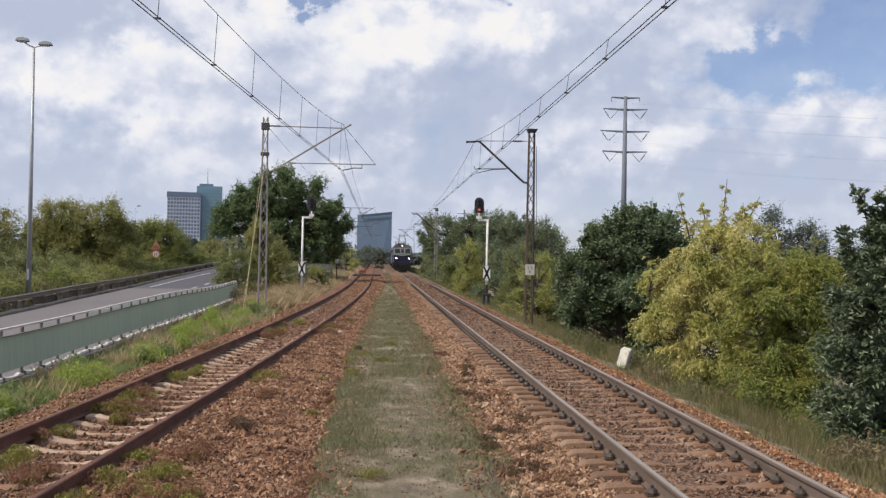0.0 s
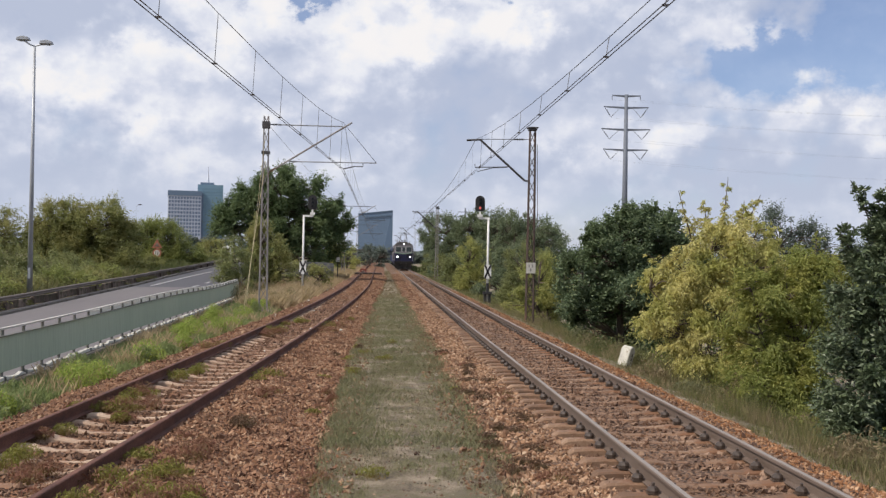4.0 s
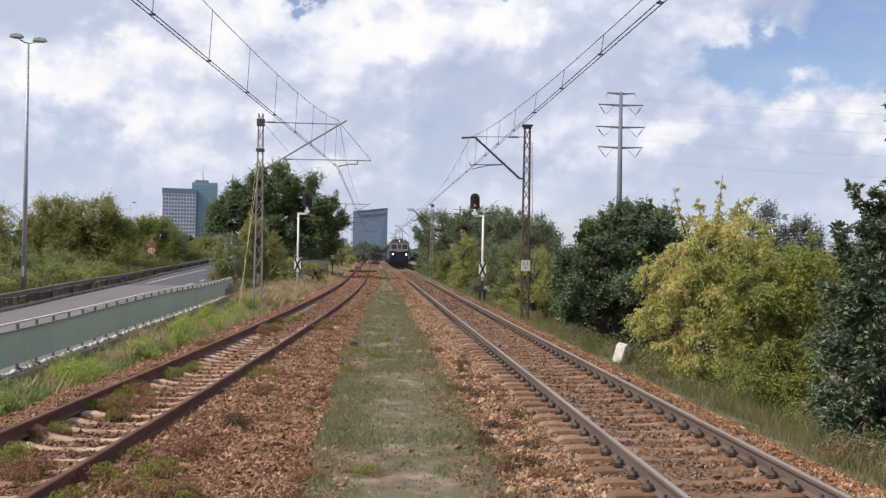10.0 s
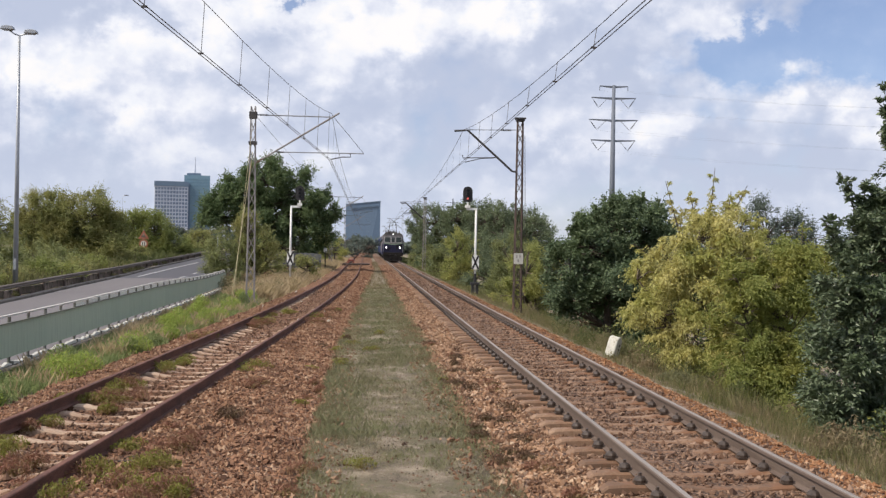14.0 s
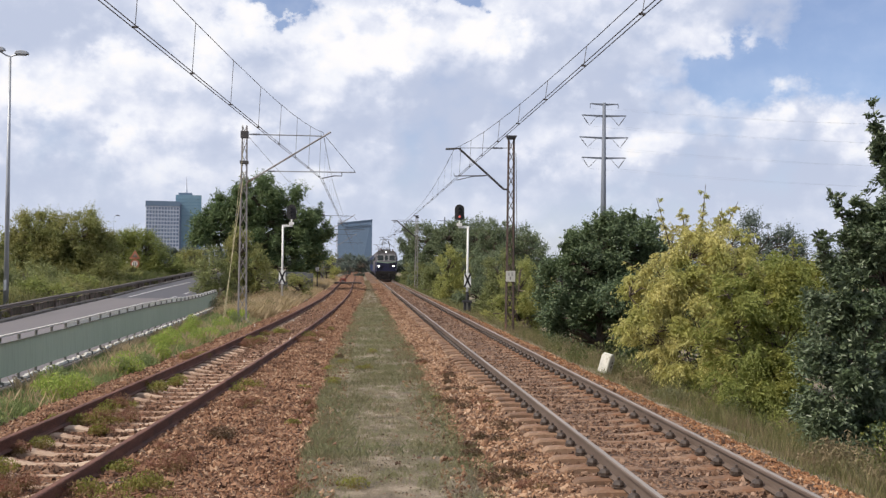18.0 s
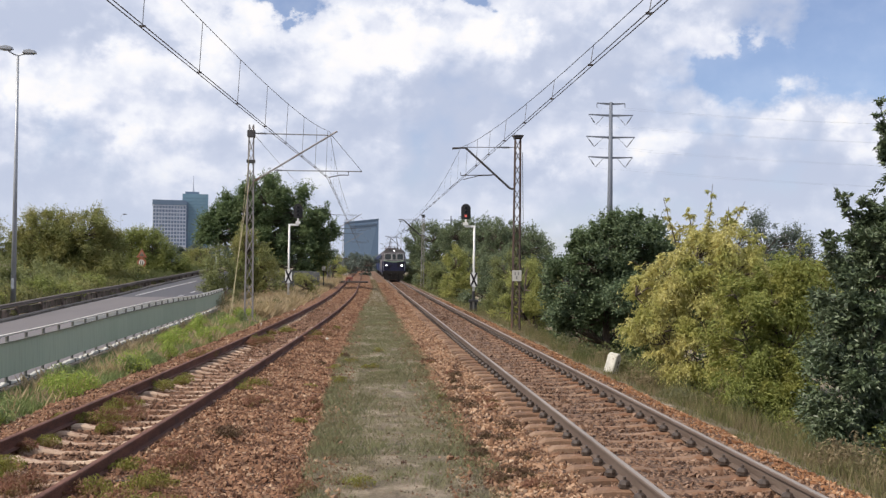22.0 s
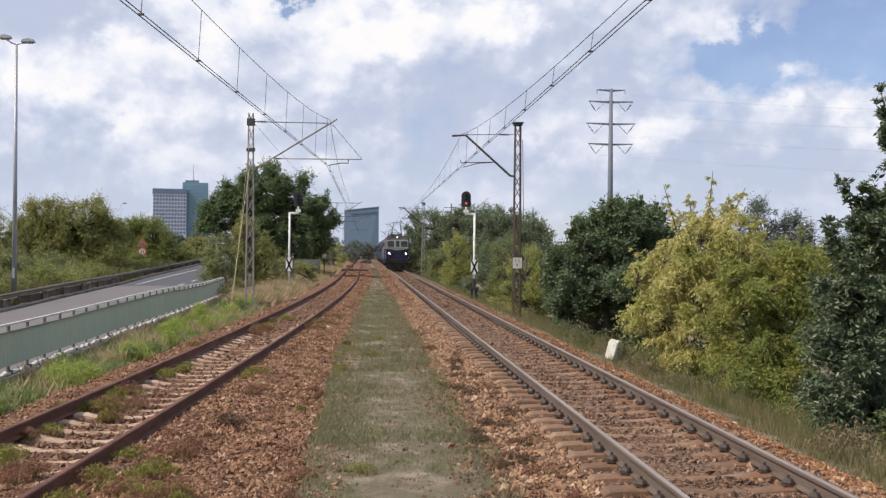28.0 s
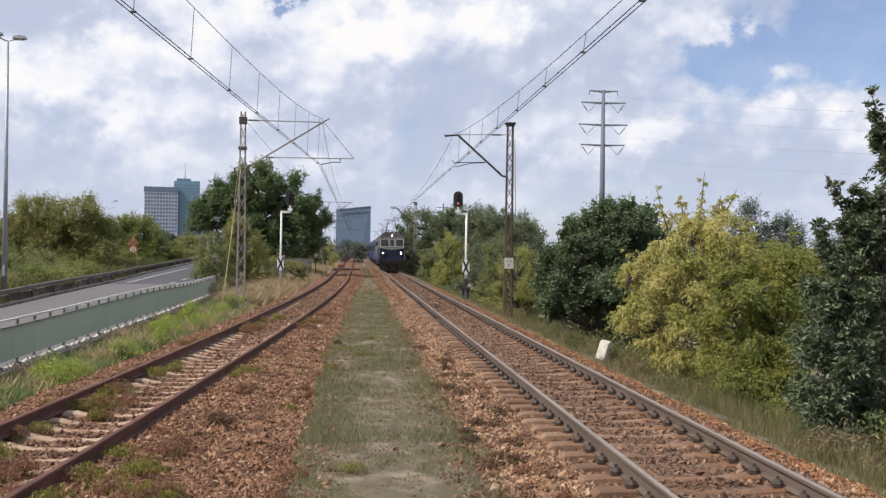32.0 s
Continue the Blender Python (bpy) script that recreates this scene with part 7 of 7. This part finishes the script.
    blades("straw_grass", "yellow dry grass beside the far disused track", s, nr.uniform(0.3, 0.9, len(s)), 0.03, G_STRAW, 17)


grasses()


def weed(x, y, z, r, h, mat, count, seed, label, group):
    rng = np.random.default_rng(seed)
    n = count
    a = rng.uniform(0, math.tau, n)
    q = rng.uniform(0, 1, n) ** 0.6 * r
    pts = np.stack([np.cos(a) * q, np.sin(a) * q, rng.uniform(0.0, 1, n) * h * (1 - 0.55 * (q / r) ** 2) + 0.01], 1)
    v, f = leaves(pts, 0.042 if h < 0.25 else 0.075, rng, 0.28, -0.9)
    stalks = []
    for k in range(14):
        b = rng.uniform(0, math.tau)
        d = rng.uniform(0.2, 0.9) * r
        stalks.append(((0, 0, -0.03), (0.008, 0, -0.03), (d * math.cos(b), d * math.sin(b), h * rng.uniform(0.5, 0.95))))
    f = np.concatenate([f, np.arange(42).reshape(14, 3) + len(v)])
    v = np.concatenate([v, np.array(stalks).reshape(-1, 3)])
    t = thing("weed_clump", label, "weed", group, pose(x, y, z))
    put("foliage", cloud_mesh("foliage", v, f, mat), t)


def weeds():
    rng = random.Random(21)
    # on the disused track, between and beside its rails
    near = [(-4.03, 11.33, 0.25, 'g'), (-3.57, 10.53, 0.2, 'r'), (-4.12, 12.87, 0.2, 'g'), (-4.35, 14.89, 0.18, 'r'), (-4.01, 14.93, 0.2, 'g'), (-3.53, 14.24, 0.15, 'g'), (-3.82, 16.73, 0.17, 'r'), (-3.74, 18.99, 0.22, 'g'), (-3.48, 19.69, 0.2, 'g'), (-2.02, 18.64, 0.25, 'g'), (-1.72, 16.54, 0.2, 'r'), (-2.7, 11.46, 0.2, 'g'), (-2.2, 10.65, 0.22, 'g'), (-2.06, 11.52, 0.26, 'r'), (-1.96, 12.01, 0.2, 'r'), (-2.85, 9.53, 0.22, 'g'), (-2.72, 10.04, 0.24, 'g'), (-2.25, 9.74, 0.25, 'g'), (-1.91, 9.44, 0.25, 'r'), (-1.82, 9.77, 0.18, 'g'), (-2.35, 12.77, 0.15, 'r'), (-1.81, 13.75, 0.2, 'b')]
    for i, (x, y, r, c) in enumerate(near):
        for k in range(3):
            px, py = x + rng.gauss(0, r * 0.45), y + rng.gauss(0, r * 0.8)
            d = px - left_x(py)
            if abs(abs(d) - 0.75) < 0.12:
                px += 0.16 if abs(d) > 0.75 else -0.16
            mat, words = {"r": (G_RUST, "reddish low weed growing in the ballast"), "g": (G_WEED, "olive-green low weed growing in the ballast"), "b": (G_BROWN, "withered brown weed growing in the ballast")}[c if rng.random() < 0.8 else rng.choice("rg")]
            weed(px, py, -0.21, r * rng.uniform(0.6, 1.05), r * rng.uniform(0.6, 0.95), mat, 420, 2000 + 5 * i + k, words, "weeds in the ballast")
    for i in range(12):
        y = 13.0 + 24 * rng.random() ** 1.7
        side = rng.choice((-1.3, -0.60, -0.56, -0.50, -0.42, -0.30, 0.98, 1.1, 1.25, 1.5, 2.0))
        bias = rng.random()
        for k in range(4):
            py = y + rng.gauss(0, 0.22)
            x = left_x(py) + side + rng.gauss(0, 0.09 if abs(side) < 0.7 else 0.2)
            if abs(abs(x - left_x(py)) - 0.75) < 0.10:
                continue
            red = rng.random() < (0.25 if bias < 0.5 else 0.75)
            z = -0.21 if abs(x - left_x(py)) < 0.8 else -0.17 - 0.06 * max(0, x - left_x(py) - 1.35)
            weed(x, py, z, rng.uniform(0.12, 0.27), rng.uniform(0.08, 0.23), G_RUST if red else G_WEED, 380, 1000 + 10 * i + k,
                 "reddish low weed growing in the ballast" if red else "olive-green low weed growing in the ballast", "weeds in the ballast")
    for i in range(33):
        y = 11 + 34 * rng.random() ** 1.2
        x = fence_x(y) + rng.uniform(0.9, 2.4)
        x = min(x, left_x(y) - 2.0)
        weed(x, y, ground_z(x, y), rng.uniform(0.20, 0.44), rng.uniform(0.28, 0.58), G_LEAFY if i % 3 else G_GREEN, 760, 200 + i, "bushy bright green weed on the verge", "weeds on the verge")
    for i in range(26):
        y = 7.6 + 18 * rng.random() ** 1.5
        x = 1.45 + 0.75 * rng.random()
        weed(x, y, -0.26, rng.uniform(0.10, 0.24), rng.uniform(0.05, 0.15), G_BROWN if rng.random() < 0.72 else G_RUST, 320, 500 + i, "low withered brown weed at the edge of the running track's ballast", "weeds by the running track")
    for i in range(10):
        y = 24 + 66 * rng.random() ** 1.2
        x = road_edge(y) - 0.32 + rng.uniform(-0.06, 0.05)
        weed(x, y, road_z(y) + 0.10, rng.uniform(0.15, 0.4), rng.uniform(0.10, 0.30), G_TALL, 260, 400 + i, "dusty weed growing along the kerb by the parapet", "weeds along the kerb")
    slope = ((G_TALL, "olive weed in the grass of the embankment"), (G_DRY, "dry brown weed in the grass of the embankment"), (G_RANK, "dark green weed in the grass of the embankment"), (G_MOSS, "green leafy weed in the grass of the embankment"))
    for i in range(40):
        y = 9.5 + 34 * rng.random() ** 1.4
        x = 5.9 + 0.012 * y + 2.0 * rng.random() ** 1.2
        mat, words = slope[rng.randrange(4)]
        k = min(1.0, (x - 5.2) / 1.4)
        weed(x, y, ground_z(x, y), rng.uniform(0.20, 0.48), rng.uniform(0.25, 0.75) * k, mat, 420, 4000 + i, words, "weeds on the embankment")
    for i in range(15):
        y = 10.5 + 27 * rng.random() ** 1.3
        x = 6.9 + 0.02 * y + 1.1 * rng.random()
        weed(x, y, ground_z(x, y), rng.uniform(0.35, 0.65), rng.uniform(0.5, 1.0), (L_SHADE, L_FRESH, L_MID)[i % 3], 700, 4200 + i, "leafy undergrowth at the foot of the bushes", "undergrowth of the embankment")
    kinds = ((G_STRAW, "bleached bushy weed among the straw"), (G_BROWN, "withered brown weed among the straw"), (G_RUST, "reddish dock weed among the straw"), (G_TALL, "olive bushy weed among the straw"), (G_GREEN, "fresh green weed among the straw"))
    for i in range(30):
        y = 45 + 36 * rng.random() ** 1.2
        x = rng.uniform(-6.3, left_x(y) - 2.0)
        mat, words = kinds[rng.choice((0, 0, 0, 0, 1, 2, 2, 3, 4))]
        weed(x, y, ground_z(x, y), rng.uniform(0.3, 0.7), rng.uniform(0.4, 0.95), mat, 420, 700 + i, words, "tall weeds below the big tree")
    for i in range(5):
        y = 51.5 + 0.9 * i
        x = fence_x(y) + rng.uniform(0.15, 0.55)
        mat, words = kinds[(3, 0, 3, 2, 3)[i]]
        weed(x, y, ground_z(x, y), rng.uniform(0.35, 0.6), rng.uniform(0.6, 1.05), mat, 520, 5200 + i, words, "tall weeds at the fence's end")
    for i in range(18):
        y = 7.2 + 20 * rng.random() ** 1.6
        x = bed_edge(y) + rng.gauss(0.0, 0.16)
        k = rng.random()
        weed(x, y, -0.275, rng.uniform(0.10, 0.24), rng.uniform(0.05, 0.14), G_WEED if k < 0.45 else G_BROWN if k < 0.8 else G_RUST, 300, 3000 + i, "low weed at the edge of the trodden strip", "weeds along the strip")
    for i in range(7):
        y = 8 + 20 * rng.random() ** 1.4
        x = rng.uniform(bed_edge(y), 1.6)
        weed(x, y, ground_z(x, y), rng.uniform(0.10, 0.2), rng.uniform(0.06, 0.14), G_WEED, 260, 300 + i, "small green weed on the trodden strip", "weeds on the path")


weeds()


# ---- ballast stones ----
def stones(name, label, n, y0, y1, x_range, z_at, size, mat, seed, power=1.6, sleepers=None):
    rng = np.random.default_rng(seed)
    gem = np.array([(1, 0, 0), (-1, 0, 0), (0, 1, 0), (0, -1, 0), (0, 0, 1), (0, 0, -1)])
    tri = np.array([(0, 2, 4), (2, 1, 4), (1, 3, 4), (3, 0, 4), (2, 0, 5), (1, 2, 5), (3, 1, 5), (0, 3, 5)])
    y = y0 + (y1 - y0) * rng.uniform(0, 1, n) ** power
    u = rng.uniform(0, 1, n)
    x = np.empty(n)
    z = np.empty(n)
    for i in range(n):
        lo, hi = x_range(y[i])
        x[i] = lo + (hi - lo) * u[i]
        z[i] = z_at(x[i], y[i])
    if sleepers:
        keep = np.array([not (sleepers(x[i], y[i]) and abs((y[i] + 2.2 + 0.3) % 0.6 - 0.3) < 0.115 and rng.random() < sleepers(x[i], y[i])) for i in range(n)])
        x, y, z = x[keep], y[keep], z[keep]
        n = len(x)
    r = size * np.clip(np.exp(rng.normal(-0.12, 0.38, n)), 0.35, 2.0)
    v = (gem[None] * rng.uniform(0.75, 1.35, (n, 6, 1)) + rng.normal(size=(n, 6, 3)) * 0.26) * rng.uniform(0.7, 1.25, (n, 1, 3)) * r[:, None, None]
    for i, j in ((1, 2), (0, 2), (0, 1)):
        a = rng.uniform(0, math.tau, n)
        c, w = np.cos(a)[:, None], np.sin(a)[:, None]
        v[..., i], v[..., j] = v[..., i] * c - v[..., j] * w, v[..., i] * w + v[..., j] * c
    v += np.stack([x, y, z + r * 0.25], 1)[:, None]
    f = (tri[None] + (np.arange(n) * 6)[:, None, None]).reshape(-1, 3)
    me = cloud_mesh(name, v.reshape(-1, 3), f, mat)
    me.shade_flat()
    return tagged(put(name, me), label, "ballast", kind="stuff")


def profile_z(line, x):
    for (x0, z0), (x1, z1) in zip(line, line[1:]):
        if x <= x1:
            return z0 + (z1 - z0) * max(0.0, (x - x0) / max(1e-6, x1 - x0))
    return line[-1][1]


stones("ballast_stones", "brown crushed stones between the disused rails", 13000, 6.8, 60, lambda y: (left_x(y) - 0.75, left_x(y) + 0.75), lambda x, y: profile_z(left_bed(y), x), 0.024, M_STONES_BROWN, 51, 1.7, lambda x, y: 0.86 - 0.6 * min(max((y - 16) / 22, 0), 1))
stones("ballast_stones", "reddish-brown crushed stones outside the disused rails", 9000, 8, 50, lambda y: (left_x(y) - 2.0, left_x(y) - 0.8), lambda x, y: profile_z(left_bed(y), x), 0.020, M_STONES_WARM, 57)
stones("ballast_stones", "rusty crushed stones on the shoulder of the disused track", 42000, 6.8, 55, lambda y: (left_x(y) + 0.8, bed_edge(y) + 0.2), lambda x, y: profile_z(left_bed(y), x), 0.0205, M_STONES_WARM, 52, 1.8)
stones("ballast_stones", "brown crushed stones between the rails in use", 20000, 6.8, 50, lambda y: (2.3, 4.95), lambda x, y: profile_z(right_bed(y), x), 0.023, M_STONES_BROWN, 53, 1.7, lambda x, y: (0.72 if abs(x - RIGHT) < 0.68 else 0.9) if abs(x - RIGHT) < 1.25 else 0)
stones("ballast_stones", "orange-brown crushed stones on the inner shoulder", 25000, 6.8, 55, lambda y: (1.35, 2.5), lambda x, y: profile_z(right_bed(y), x), 0.021, M_STONES_TAN, 54, 1.7, lambda x, y: 0.82 if abs(x - RIGHT) < 1.25 else 0)
stones("ballast_stones", "orange crushed stones on the outer shoulder", 18000, 7.5, 70, lambda y: (4.85, 5.65), lambda x, y: profile_z(right_bed(y), x), 0.0175, M_STONES_ORANGE, 55, 1.5)
stones("ballast_stones", "rusty crushed stones farther along the disused track", 6500, 48, 115, lambda y: (left_x(y) + 0.8, bed_edge(y) + 0.2), lambda x, y: profile_z(left_bed(y), x), 0.034, M_STONES_WARM, 61, 1.0)
stones("ballast_stones", "brown crushed stones between the disused rails farther along", 4500, 50, 115, lambda y: (left_x(y) - 0.72, left_x(y) + 0.72), lambda x, y: profile_z(left_bed(y), x), 0.030, M_STONES_WARM, 62, 1.0)
stones("ballast_stones", "orange-brown crushed stones on the inner shoulder farther along", 6500, 48, 125, lambda y: (1.35, 2.6), lambda x, y: profile_z(right_bed(y), x), 0.034, M_STONES_WARM, 63, 1.0)
stones("ballast_stones", "brown crushed stones between the rails in use farther along", 5500, 46, 125, lambda y: (2.4, 4.9), lambda x, y: profile_z(right_bed(y), x), 0.032, M_STONES_BROWN, 64, 1.0)
stones("loose_stones", "few white stones lying in the disused track", 26, 24, 70, lambda y: (left_x(y) - 2.0, left_x(y) + 1.5), lambda x, y: profile_z(left_bed(y), x) + 0.02, 0.028, M_STONE_WHITE, 65, 1.0)
stones("loose_stones", "fine grit trodden into the strip", 12000, 6.8, 40, lambda y: (bed_edge(y) - 0.1, 1.6), ground_z, 0.007, M_GRIT, 60)
stones("loose_stones", "scattered pale stones on the trodden strip", 2500, 6.8, 35, lambda y: (bed_edge(y), 1.5), ground_z, 0.012, M_STONES_BROWN, 56)
stones("loose_stones", "stones strewn from the ballast onto the strip", 2600, 6.8, 45, lambda y: (bed_edge(y) - 0.1, bed_edge(y) + 0.55), ground_z, 0.018, M_STONES_WARM, 58)
stones("loose_stones", "stones strewn from the ballast onto the strip", 2600, 6.8, 45, lambda y: (0.95, 1.6), ground_z, 0.018, M_STONES_WARM, 59)

# ---- the train and its way ----
LOCO = locomotive()
COACHES = [coach() for _ in range(4)]


CARS = [van("white van driving off along the bending road"), hatchback("white hatchback leaving round the bend of the road")]
FIRST_WAY = [(0.0, -17.8, 145.8), (1.0, -19.2, 155.2), (1.6, -21.0, 163.4), (2.0, -22.2, 168.8), (2.8, -24.7, 176.9), (3.5, -26.6, 185.0), (4.5, -30.9, 197.1), (5.5, -35.0, 207.9), (6.2, -37.9, 216.0), (7.4, -46.0, 229.5), (9.0, -54.1, 240.3), (32.0, -54.1, 240.3)]
SECOND_WAY = [(0.0, -19.3, 164.7), (28.0, -19.3, 164.7), (28.4, -21.4, 168.2), (28.8, -23.9, 172.8), (29.4, -25.7, 180.9), (30, -27.8, 189.0), (30.6, -29.3, 197.1), (31.2, -30.5, 205.2), (32, -32.1, 216.0)]


def car_z(x, y):
    return max(road_z(y) + 0.05, ground_z(x, y))


def drive(car, way):
    rows = []
    for i, (t, x, y) in enumerate(way):
        a, b = way[max(i - 1, 0)], way[min(i + 1, len(way) - 1)]
        dx, dy = b[1] - a[1], b[2] - a[2]
        if abs(dx) + abs(dy) < 0.01:
            dx, dy = -0.5, 1.0
        rows.append((t, pose(x, y, car_z(x, y), 0, 0, math.degrees(math.atan2(dx, -dy)) % 360)))
    walk(car, rows)


def front_y(t):
    """Where the buffers of the slowly gathering train are at t seconds."""
    return 150.8 - 0.408 * t - 0.0322 * t * t


def motions():
    times = [32.0 * i / 110 for i in range(111)]
    for ob, back in [(LOCO, 0.0)] + [(c, 16.5 + 24.7 * i) for i, c in enumerate(COACHES)]:
        walk(ob, [(t, pose(RIGHT, front_y(t) + back, 0.0)) for t in times])
    drive(CARS[0], FIRST_WAY)
    drive(CARS[1], SECOND_WAY)
    for w, y in WHEELS:
        walk(w, [(t, pose(0, y, WHEEL_R, math.degrees((front_y(0) - front_y(t)) / WHEEL_R))) for t in times])


motions()
